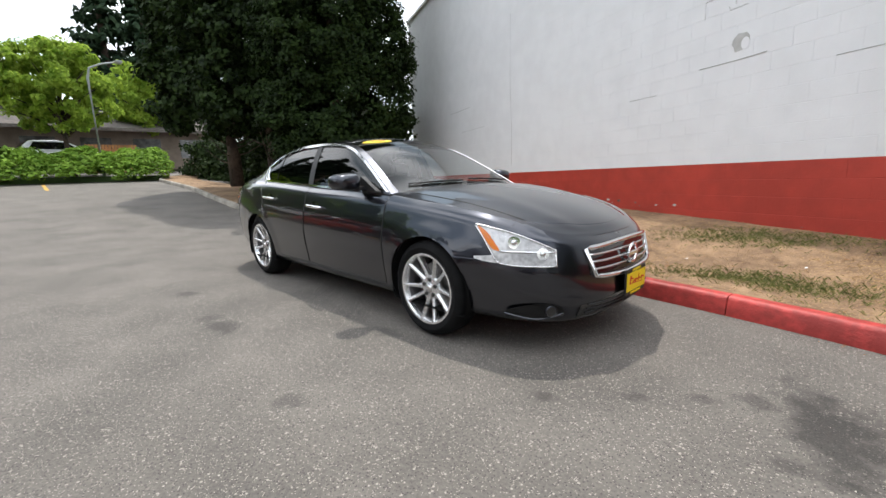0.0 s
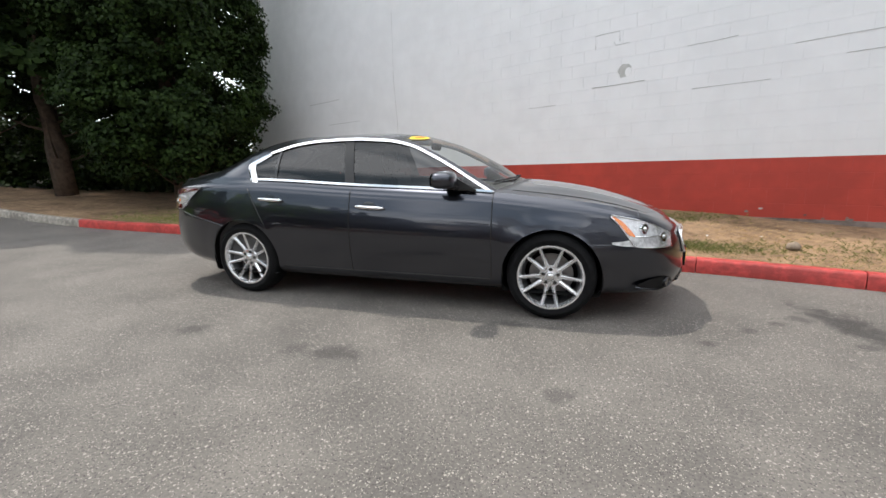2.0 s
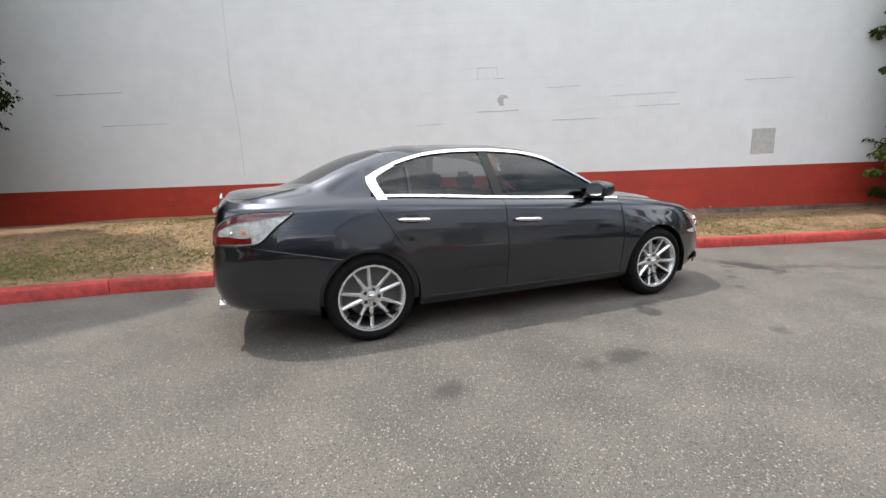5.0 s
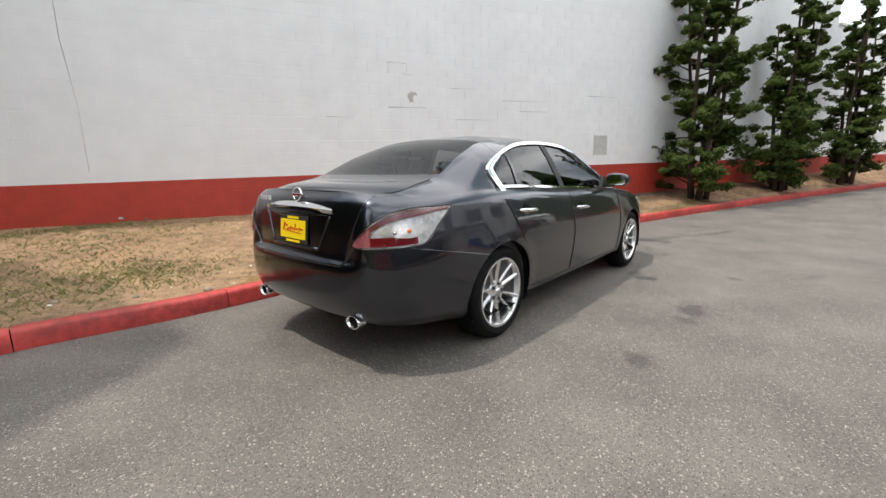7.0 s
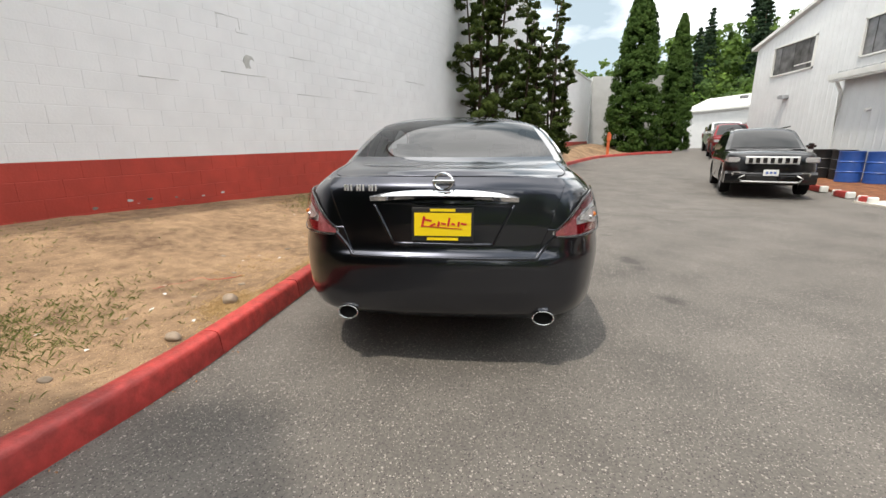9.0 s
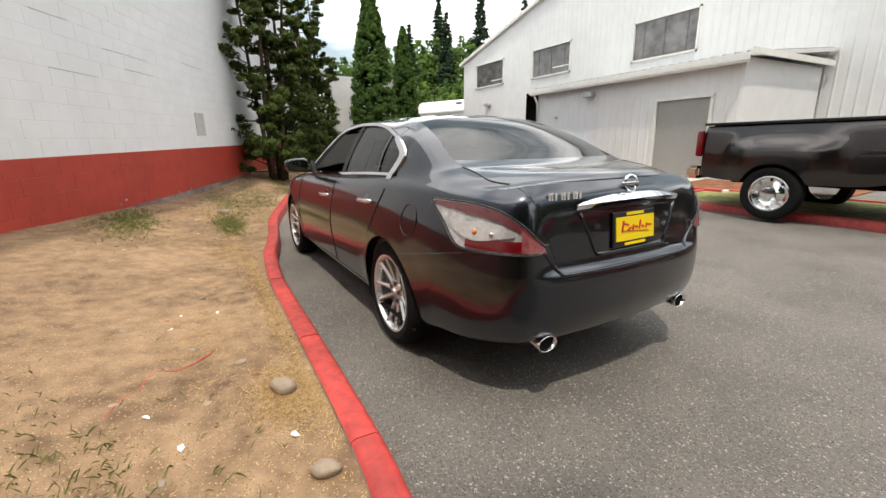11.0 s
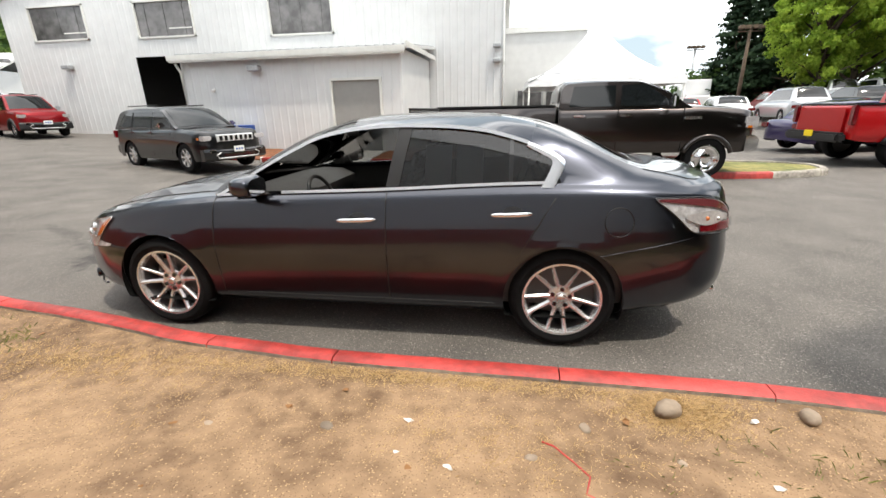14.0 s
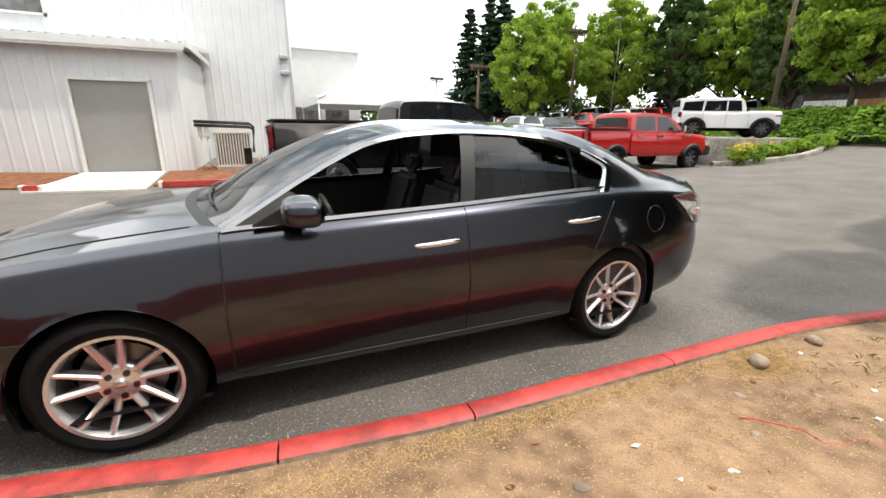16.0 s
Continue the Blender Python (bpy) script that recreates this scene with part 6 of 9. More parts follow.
tagged(new("gutter_leaves", me), "small dry leaf bits along the kerb foot", "litter", kind="stuff")

# nearest blocks of the wall, each of its own
white_mesh = mesh_of("block", block_mesh("block", BLOCK, COURSE), M_WALL_WHITE, False)
red_mesh = mesh_of("block", block_mesh("block", BLOCK, COURSE), M_WALL_RED, False)


def blocks_single(mesh, u0, u1, k0, k1, test):
    for k in range(k0, k1):
        z = RED_TOP + (k + 0.5) * COURSE
        j = math.floor(u0 / BLOCK) - 1
        while j * BLOCK < u1 + 1:
            u = j * BLOCK + (BLOCK / 2 if k % 2 else 0)
            if test(u, z) and WALL_U0 < u:
                ob = new("block", mesh)
                ob.parent = wall
                ob.matrix_world = WALL_TURN @ Matrix.Translation((u, 0.0012 * noise.noise((u * 3.1, z * 7.7, 2)), z))
            j += 1


def add_blocks():
    blocks_single(white_mesh, -2.6, 3.6, 0, 11, NEAR_WHITE)
    blocks_single(red_mesh, -3.8, 5.2, -5, 0, NEAR_RED)

# ---- metal-clad workshop across the road ----
def siding(name, x0, x1, y, z0, ztop, holes, parent, material=M_SIDING, rib=0.30, depth=0.012):
    """Ribbed cladding in the plane y, facing +y, with openings (xa, xb, za, zb)."""
    cuts = set()
    x = x0
    while x < x1:
        for d in (0.0, 0.03, 0.06, 0.09):
            if x + d < x1:
                cuts.add(round(x + d, 4))
        x += rib
    cuts |= {round(x1, 4)} | {round(h[i], 4) for h in holes for i in (0, 1)}
    cuts = sorted(cuts)
    def off(x):
        k = (x - x0) % rib
        return depth if 0.025 < k < 0.065 else 0.0
    b2 = bmesh.new()
    for a, b in zip(cuts, cuts[1:]):
        mid = (a + b) / 2
        zs = [z0]
        spans = sorted((h[2], h[3]) for h in holes if h[0] - 1e-4 <= mid <= h[1] + 1e-4)
        lo = z0
        pieces = []
        for s0, s1 in spans:
            if s0 > lo:
                pieces.append((lo, s0, False))
            lo = s1
        pieces.append((lo, None, True))
        for p0, p1, last in pieces:
            ta, tb = (ztop(a), ztop(b)) if last else (p1, p1)
            q = [b2.verts.new((a, y + off(a), p0)), b2.verts.new((b, y + off(b), p0)), b2.verts.new((b, y + off(b), tb)), b2.verts.new((a, y + off(a), ta))]
            b2.faces.new(q)
    bmesh.ops.remove_doubles(b2, verts=b2.verts, dist=1e-4)
    bmesh.ops.recalc_face_normals(b2, faces=b2.faces)
    if b2.faces[:][0].normal.y < 0:
        bmesh.ops.reverse_faces(b2, faces=b2.faces)
    return part(name, b2, material, parent, smooth=False)


def frame_window(parent, xa, xb, za, zb, y, rails=()):
    b2 = bmesh.new()
    t = 0.07
    for c, s in (((xa + xb) / 2, za), ((xa + xb) / 2, zb)):
        box(b2, (c, y + 0.02, s), (xb - xa + t, 0.10, t))
    for c in (xa, xb):
        box(b2, (c, y + 0.02, (za + zb) / 2), (t, 0.10, zb - za + t))
    w = part("window", b2, M_TRIM, parent, "dusty grey window in a white frame", smooth=False)
    n = 6
    for i in range(n):
        b3 = bmesh.new()
        a, b = xa + (xb - xa) * i / n, xa + (xb - xa) * (i + 1) / n
        box(b3, ((a + b) / 2, y - 0.05 + 0.02 * (i % 2), (za + zb) / 2), (b - a + 0.02, 0.02, zb - za))
        part("pane", b3, M_WINFILM, w, smooth=False)
    for zr in rails:
        b3 = bmesh.new()
        box(b3, (xa + (xb - xa) * 0.25, y - 0.02, zr), ((xb - xa) * 0.4, 0.02, 0.05))
        part("inner_rail", b3, M_TRIM, w, smooth=False)
    return w


shop = thing("workshop", "white ribbed metal workshop with a gable front and high windows", "building")
SHOP_Y, SHOP_L, SHOP_R = -15.5, 22.6, -0.8
shop_top = lambda x: 6.55 + min(x - SHOP_R, SHOP_L - x) * 0.27 + (0.6 if x < 4 else 0) * 0
WINS = [(18.15, 21.05, 4.86, 6.28), (12.75, 15.55, 4.80, 6.24), (6.35, 9.15, 4.66, 6.20)]
BAY = (10.9, 16.0, -0.2, 4.02)
siding("front_wall", SHOP_R, SHOP_L, SHOP_Y, 0.0, shop_top, WINS + [BAY], shop)
for wa in WINS:
    frame_window(shop, *wa, SHOP_Y, rails=(5.15,) if wa[0] > 10 else ())
b2 = bmesh.new()
box(b2, (SHOP_L - 0.1, SHOP_Y - 10.03, 3.2), (0.2, 20, 6.6))
box(b2, (SHOP_R + 0.1, SHOP_Y - 10.03, 3.2), (0.2, 20, 6.6))
box(b2, ((SHOP_L + SHOP_R) / 2, SHOP_Y - 20, 3.5), (SHOP_L - SHOP_R, 0.2, 7.0))
part("side_wall", b2, M_SIDING, shop, smooth=False)
b2 = bmesh.new()
mid = (SHOP_L + SHOP_R) / 2
pk = shop_top(mid)
prism(b2, [(SHOP_R - 0.25, 6.50), (mid, pk + 0.02), (SHOP_L + 0.25, 6.50), (SHOP_L + 0.25, 6.66), (mid, pk + 0.20), (SHOP_R - 0.25, 6.66)], "y", SHOP_Y + 0.22, SHOP_Y - 20.3)
part("roof", b2, M_TRIM, shop, smooth=False)
# room inside the bay, coloured near black for the shade of its depth
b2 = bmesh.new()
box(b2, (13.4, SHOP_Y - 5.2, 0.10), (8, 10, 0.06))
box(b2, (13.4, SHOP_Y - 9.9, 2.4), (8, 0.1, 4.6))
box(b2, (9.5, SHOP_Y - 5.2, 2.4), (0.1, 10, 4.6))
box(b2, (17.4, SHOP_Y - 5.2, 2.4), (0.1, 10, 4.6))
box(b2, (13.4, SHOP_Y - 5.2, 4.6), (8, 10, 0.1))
part("bay_interior", b2, M_BAY_SHADE, shop, "open workshop bay, its inner shade painted dark", smooth=False)
for x in (12.2, 14.6):
    b2 = bmesh.new()
    box(b2, (x, SHOP_Y - 3.5, 3.5), (1.2, 0.12, 0.06))
    part("tube_lamp", b2, M_TENT, shop, smooth=False)
    b2 = bmesh.new()
    box(b2, (x - 0.6, SHOP_Y - 2.4, 1.9), (0.22, 0.22, 3.6))
    part("lift_post", b2, M_BLUE, shop, smooth=False)
for x, z in ((19.6, 3.7), (23.0, 4.1)):
    b2 = bmesh.new()
    box(b2, (x, SHOP_Y + 0.16, z), (0.42, 0.30, 0.18), bevel=0.03)
    part("wall_lamp", b2, M_GALV, shop, "grey box wall lamp")
for z in (3.9, 3.35):
    b2 = bmesh.new()
    box(b2, (-0.55, SHOP_Y + 0.14, z), (0.30, 0.26, 0.16), bevel=0.03)
    part("wall_lamp", b2, M_GALV, shop)
b2 = bmesh.new()
tube(b2, [(SHOP_R - 0.02, SHOP_Y + 0.05, 0.2), (SHOP_R - 0.02, SHOP_Y + 0.05, 6.4)], 0.03, 8)
part("downpipe", b2, M_TRIM, shop)

# ---- lean-to with the grey door ----
annex = thing("lean_to", "white metal lean-to with a grey service door", "building")
ANX = pose(2.45, -11.12, 0, 0, 0, -2.5)
AX = 8.2
ADOOR = (0.75, 2.45, 0.0, 2.48)


def anx(b2):
    for v in b2.verts:
        v.co = ANX @ v.co
    return b2


def annex_front():
    o = siding("front_wall", 0.0, AX, 0.0, 0.05, lambda x: 3.30, [ADOOR], annex, rib=0.30)
    o.data.transform(ANX)


annex_front()
for x in (0.0, AX):
    b2 = bmesh.new()
    box(b2, (x, -2.1, 1.7), (0.05, 4.2, 3.4))
    part("end_wall", anx(b2), M_SIDING, annex, smooth=False)
b2 = bmesh.new()
prism(b2, [(0.32, 3.46), (-4.35, 3.95), (-4.35, 3.85), (0.32, 3.36)], "x", -0.28, AX + 0.25)
part("roof_sheet", anx(b2), M_SIDING, annex, smooth=False)
for i in range(28):
    b2 = bmesh.new()
    x = -0.2 + i * 0.305
    prism(b2, [(0.33, 3.49), (-4.3, 3.98), (-4.3, 3.94), (0.33, 3.45)], "x", x, x + 0.05)
    part("roof_rib", anx(b2), M_GALV, annex, smooth=False)
b2 = bmesh.new()
box(b2, (AX / 2, 0.33, 3.36), (AX + 0.5, 0.05, 0.17))
box(b2, (AX / 2, 0.26, 3.25), (AX + 0.4, 0.14, 0.06))
box(b2, (-0.26, -2.0, 3.5), (0.05, 4.6, 0.16))
part("fascia", anx(b2), M_TRIM, annex, smooth=False)
b2 = bmesh.new()
tube(b2, [(AX + 0.05, 0.2, 3.2), (AX + 0.0, 0.06, 2.9), (AX, 0.06, 0.1)], 0.05, 8)
part("downpipe", anx(b2), M_TRIM, annex)
b2 = bmesh.new()
box(b2, (1.6, -0.03, 1.25), (1.66, 0.05, 2.46))
door = part("door", anx(b2), M_GREYDOOR, annex, "flat grey service door", smooth=False)
b2 = bmesh.new()
for x in (0.72, 2.48):
    box(b2, (x, 0.03, 1.28), (0.08, 0.08, 2.5))
box(b2, (1.6, 0.03, 2.52), (1.84, 0.08, 0.08))
part("door_frame", anx(b2), M_TRIM, door, smooth=False)
b2 = bmesh.new()
box(b2, (5.2, 0.16, 2.95), (0.42, 0.28, 0.18), bevel=0.03)
part("wall_lamp", anx(b2), M_GALV, annex, "grey box wall lamp")
b2 = bmesh.new()
cyl(b2, (7.0, 0.0, 2.3), (7.0, 0.14, 2.25), 0.06, 0.05, 12)
part("wall_camera", anx(b2), M_TRIM, annex)
for x in (-0.25, -0.42):
    b2 = bmesh.new()
    box(b2, (x, -0.4, 1.25), (0.13, 0.10, 0.34), bevel=0.01)
    tube(b2, [(x, -0.4, 1.1), (x, -0.4, 0.3), (x - 0.1, -0.3, 0.18)], 0.02, 6)
    part("meter_box", anx(b2), M_BEIGE, annex)


def slab(name, pts, z, h, material, label, category, kind="structure"):
    b2 = bmesh.new()
    a = [b2.verts.new((x, y, ground_z(x, y) + z)) for x, y in pts]
    f = b2.faces.new(a)
    if f.calc_center_median() and f.normal.z < 0:
        f.normal_flip()
    r = bmesh.ops.extrude_face_region(b2, geom=[f])
    for v in r["geom"]:
        if isinstance(v, bmesh.types.BMVert):
            v.co.z += h
    bmesh.ops.recalc_face_normals(b2, faces=b2.faces)
    return solid(name, b2, material, label, category, kind=kind, smooth=False)


slab("door_pad", [(3.0, -7.9), (5.1, -8.0), (5.0, -11.2), (3.1, -11.1)], -0.05, 0.09, M_PAD, "pale concrete pad in front of the service door", "pavement")
slab("mulch_bed", [(5.15, -8.55), (10.6, -9.6), (10.6, -11.45), (5.1, -11.2)], -0.05, 0.085, M_BARK_MULCH, "red-brown bark mulch bed along the lean-to", "ground")
slab("mulch_bed", [(-0.6, -8.2), (2.95, -8.4), (3.05, -11.1), (-0.6, -15.4)], -0.05, 0.085, M_BARK_MULCH, "red-brown bark mulch bed along the lean-to", "ground")
for x, y, a, L in ((5.95, -8.45, -12, 0.62), (4.95, -8.15, -12, 0.42), (7.4, -8.75, -12, 1.4), (1.9, -8.15, -3, 1.8)):
    b2 = bmesh.new()
    box(b2, (0, 0, 0.07), (L, 0.16, 0.15), bevel=0.025, seg=2)
    for s in (-1, 1):
        box(b2, (s * (L / 2 - 0.04), 0, 0.075), (0.09, 0.168, 0.155), bevel=0.02)
    for f in b2.faces:
        if abs(f.calc_center_median().x) > L / 2 - 0.10:
            f.material_index = 1
    solid("wheel_stop", b2, [M_KERB_RED, M_TRIM], "red-painted concrete wheel stop with white ends", "kerb", "wheel stops", m=pose(x, y, ground_z(x, y), 0, 0, a))


def drum(x, y, material, label):
    b2 = bmesh.new()
    prof = [(0.0, 0.0), (0.27, 0.0), (0.285, 0.02), (0.285, 0.28), (0.30, 0.30), (0.285, 0.32), (0.285, 0.56), (0.30, 0.58), (0.285, 0.60), (0.285, 0.84), (0.295, 0.86), (0.27, 0.87), (0.0, 0.85)]
    lathe(b2, prof, 24, Matrix.Rotation(radians(90), 4, "X"))
    bmesh.ops.recalc_face_normals(b2, faces=b2.faces)
    return solid("drum", b2, material, label, "drum", "drums beside the lean-to", m=pose(x, y, ground_z(x, y) + 0.03))


drum(9.9, -10.75, M_BLACK, "black plastic drum standing on the mulch")
drum(9.25, -10.85, M_BLACK, "black plastic drum standing on the mulch")
drum(8.6, -10.55, M_BLUE, "blue plastic drum standing on the mulch")
drum(8.1, -10.9, M_BLUE, "blue plastic drum standing on the mulch")
ac = thing("air_conditioner", "beige outdoor air-conditioning unit on a concrete pad", "air conditioner", pose(1.35, -11.3, ground_z(1.35, -11.3), 0, 0, 4))
b2 = bmesh.new()
box(b2, (0, 0, 0.05), (1.0, 0.6, 0.10))
part("pad", b2, M_PAD, ac, smooth=False)
b2 = bmesh.new()
box(b2, (0, 0, 0.60), (0.86, 0.56, 0.92), bevel=0.03, seg=2)
part("coil", b2, M_ALLOY_DARK, ac, "dark finned coil behind the slats")
b2 = bmesh.new()
box(b2, (0, 0, 1.08), (0.98, 0.68, 0.09), bevel=0.03, seg=2)
part("top_cover", b2, M_BEIGE, ac)
b2 = bmesh.new()
box(b2, (0, 0, 0.14), (0.96, 0.66, 0.08), bevel=0.015, seg=2)
part("base_pan", b2, M_BEIGE, ac)
for i in range(13):
    b2 = bmesh.new()
    box(b2, (-0.44 + i * 0.0735, 0.315, 0.61), (0.038, 0.025, 0.88), None, 0.008)
    part("grille_slat", b2, M_BEIGE, ac)
for sx in (-1, 1):
    for i in range(7):
        b2 = bmesh.new()
        box(b2, (sx * 0.465, -0.26 + i * 0.08, 0.61), (0.025, 0.038, 0.88), None, 0.008)
        part("grille_slat", b2, M_BEIGE, ac)
b2 = bmesh.new()
box(b2, (-0.36, 0.335, 0.42), (0.20, 0.03, 0.46), None, 0.01)
part("service_panel", b2, M_GLOSSBLACK, ac, "dark service panel")
for dz in (0.0, 0.10):
    b2 = bmesh.new()
    tube(b2, [(-0.55, -0.15, 0.5), (-0.60, -0.15, 1.15 + dz), (-0.50, -0.18, 1.24 + dz), (0.95, -0.20, 1.28 + dz)], 0.045, 8)
    part("pipe", b2, M_BLACK, ac, "black insulated pipe")
b2 = bmesh.new()
tube(b2, [(-0.62, 0.1, 0.25), (-0.85, 0.1, 0.3), (-0.9, 0.1, 0.5), (-1.15, 0.1, 0.5)], 0.05, 8)
lathe(b2, [(0.0, -0.06), (0.12, -0.06), (0.14, 0.0), (0.12, 0.06), (0.0, 0.06)], 20, Matrix.Translation((-1.0, 0.15, 0.42)))
part("gas_meter", b2, M_GALV, ac, "grey gas meter and pipes")

# ---- grey building and tent behind ----
b2 = bmesh.new()
box(b2, (-3.2, -31.0, 2.9), (4.8, 12, 6.0))
far = thing("showroom", "low pale grey building with a row of dark windows", "building")
part("wall", b2, M_GREYWALL, far, smooth=False)
b2 = bmesh.new()
box(b2, (-3.2, -25.0, 5.9), (5.0, 0.3, 0.3))
part("parapet", b2, M_TRIM, far, smooth=False)
for i in range(2):
    b2 = bmesh.new()
    box(b2, (-2.4 - i * 1.75, -24.98, 1.5), (1.45, 0.06, 2.0))
    wd = part("window", b2, M_WINFILM, far, smooth=False)
    b2 = bmesh.new()
    box(b2, (-1.55 - i * 1.75, -24.95, 1.5), (0.08, 0.1, 2.2))
    part("mullion", b2, M_TRIM, wd, smooth=False)

tent = thing("canopy_tent", "white peaked canopy tent on slim poles", "tent", pose(-5.3, -20.6, 0.15))
b2 = bmesh.new()
R, ZE, ZT = 3.35, 2.55, 5.35
rows = []
for i in range(33):
    a = 2 * math.pi * i / 32
    sq = 1 / max(abs(math.cos(a)), abs(math.sin(a)))
    row = []
    for j in range(11):
        t = j / 10
        row.append(Vector((R * sq * math.cos(a) * (1 - t), R * sq * math.sin(a) * (1 - t), ZE + (ZT - ZE) * (0.35 * t + 0.65 * t ** 2.2))))
    rows.append([Vector((row[0].x * 1.005, row[0].y * 1.005, ZE - 0.32))] + row)
grid(b2, rows)
bmesh.ops.remove_doubles(b2, verts=b2.verts, dist=1e-4)
bmesh.ops.recalc_face_normals(b2, faces=b2.faces)
part("canopy", b2, M_TENT, tent, angle=60)
for x in (-1, 1):
    for y in (-1, 1):
        b2 = bmesh.new()
        tube(b2, [(x * R * 0.985, y * R * 0.985, 0), (x * R * 0.985, y * R * 0.985, ZE)], 0.04, 8)
        part("pole", b2, M_TRIM, tent)
b2 = bmesh.new()
tube(b2, [(R, R, 2.4), (R * 0.8, R, 2.75), (R * 0.5, R, 2.78)], 0.03, 6)
part("brace", b2, M_GALV, tent)

# ---- small shed and posts beyond ----
shed = thing("shed", "small white gabled shed at the end of the road", "building", pose(38, -24, ground_z(38, -24), 0, 0, 20))
b2 = bmesh.new()
box(b2, (0, 0, 1.7), (8, 6, 3.4))
part("wall", b2, M_SIDING, shed, smooth=False)
b2 = bmesh.new()
prism(b2, [(-3.3, 3.3), (0, 4.6), (3.3, 3.3), (3.3, 3.45), (0, 4.8), (-3.3, 3.45)], "x", -4.3, 4.3)
part("roof", b2, M_TRIM, shed, smooth=False)
post = thing("marker_post", "orange-red wooden marker post beside the kerb", "post", pose(23.6, -8.0, ground_z(23.6, -8.0)))
b2 = bmesh.new()
box(b2, (0, 0, 0.75), (0.14, 0.14, 1.5), bevel=0.012)
part("post", b2, M_ORANGE, post)
b2 = bmesh.new()
box(b2, (-0.08, 0, 1.2), (0.03, 0.26, 0.4))
part("sign", b2, M_ORANGE, post, smooth=False)

# ---- island with grass under the pickup ----
def island(name, outline, h, top_material, label, red_from=None):
    t = thing(name, label, "kerb", kind="structure")
    line = along(outline + [outline[0]], 0.35)
    rows = []
    for s, p, q in line[:-1]:
        n = Vector((q.y, -q.x))
        z = ground_z(p.x, p.y)
        rows.append([Vector((p.x + n.x * o, p.y + n.y * o, z + hh)) for o, hh in ((0, -0.05), (0, h - 0.03), (-0.03, h), (-0.15, h), (-0.16, h - 0.06))])
    b2 = bmesh.new()
    grid(b2, rows + [rows[0]])
    bmesh.ops.recalc_face_normals(b2, faces=b2.faces)
    for f in b2.faces:
        c = f.calc_center_median()
        f.material_index = 0 if red_from and red_from(c) else 1
    part("island_kerb", b2, [M_KERB_RED, M_CONCRETE], t, angle=50)
    b2 = bmesh.new()
    vs = [b2.verts.new((p.x - q.y * 0.15, p.y + q.x * 0.15, ground_z(p.x, p.y) + h - 0.03)) for s, p, q in line[:-1]]
    f = b2.faces.new(vs)
    if f.normal.z < 0:
        f.normal_flip()
    bmesh.ops.triangulate(b2, faces=b2.faces)
    part("turf", b2, top_material, t)
    return t


M_TURF = mat("turf", (0.13, 0.17, 0.045), 0.9, vary=0.35, scale=7, bump=0.8, bscale=60, second=(0.30, 0.26, 0.09))
island("island", [(1.6, -6.2), (0.0, -6.12), (-2.0, -6.10), (-5.4, -6.10), (-6.9, -6.25), (-7.9, -6.75), (-8.1, -7.5), (-7.2, -8.2), (-3.0, -8.5), (1.6, -8.4)], 0.13, M_TURF, "grass island with a part red kerb", lambda c: c.x > -6.6)

# ---- other vehicles ----
def arch_points(cx, r, z0, n=9):
    """An arch from right to left over an axle, for an outline that runs backwards along the sill."""
    a0 = math.asin(max(-1, min(1, (z0 - r * 0.86) / (r * 1.16))))
    return [(cx + 1.16 * r * math.cos(a), r * 0.92 + 1.16 * r * math.sin(a)) for a in [max(0.0, a0) + (math.pi - 2 * max(0.0, a0)) * i / n for i in range(n + 1)]]


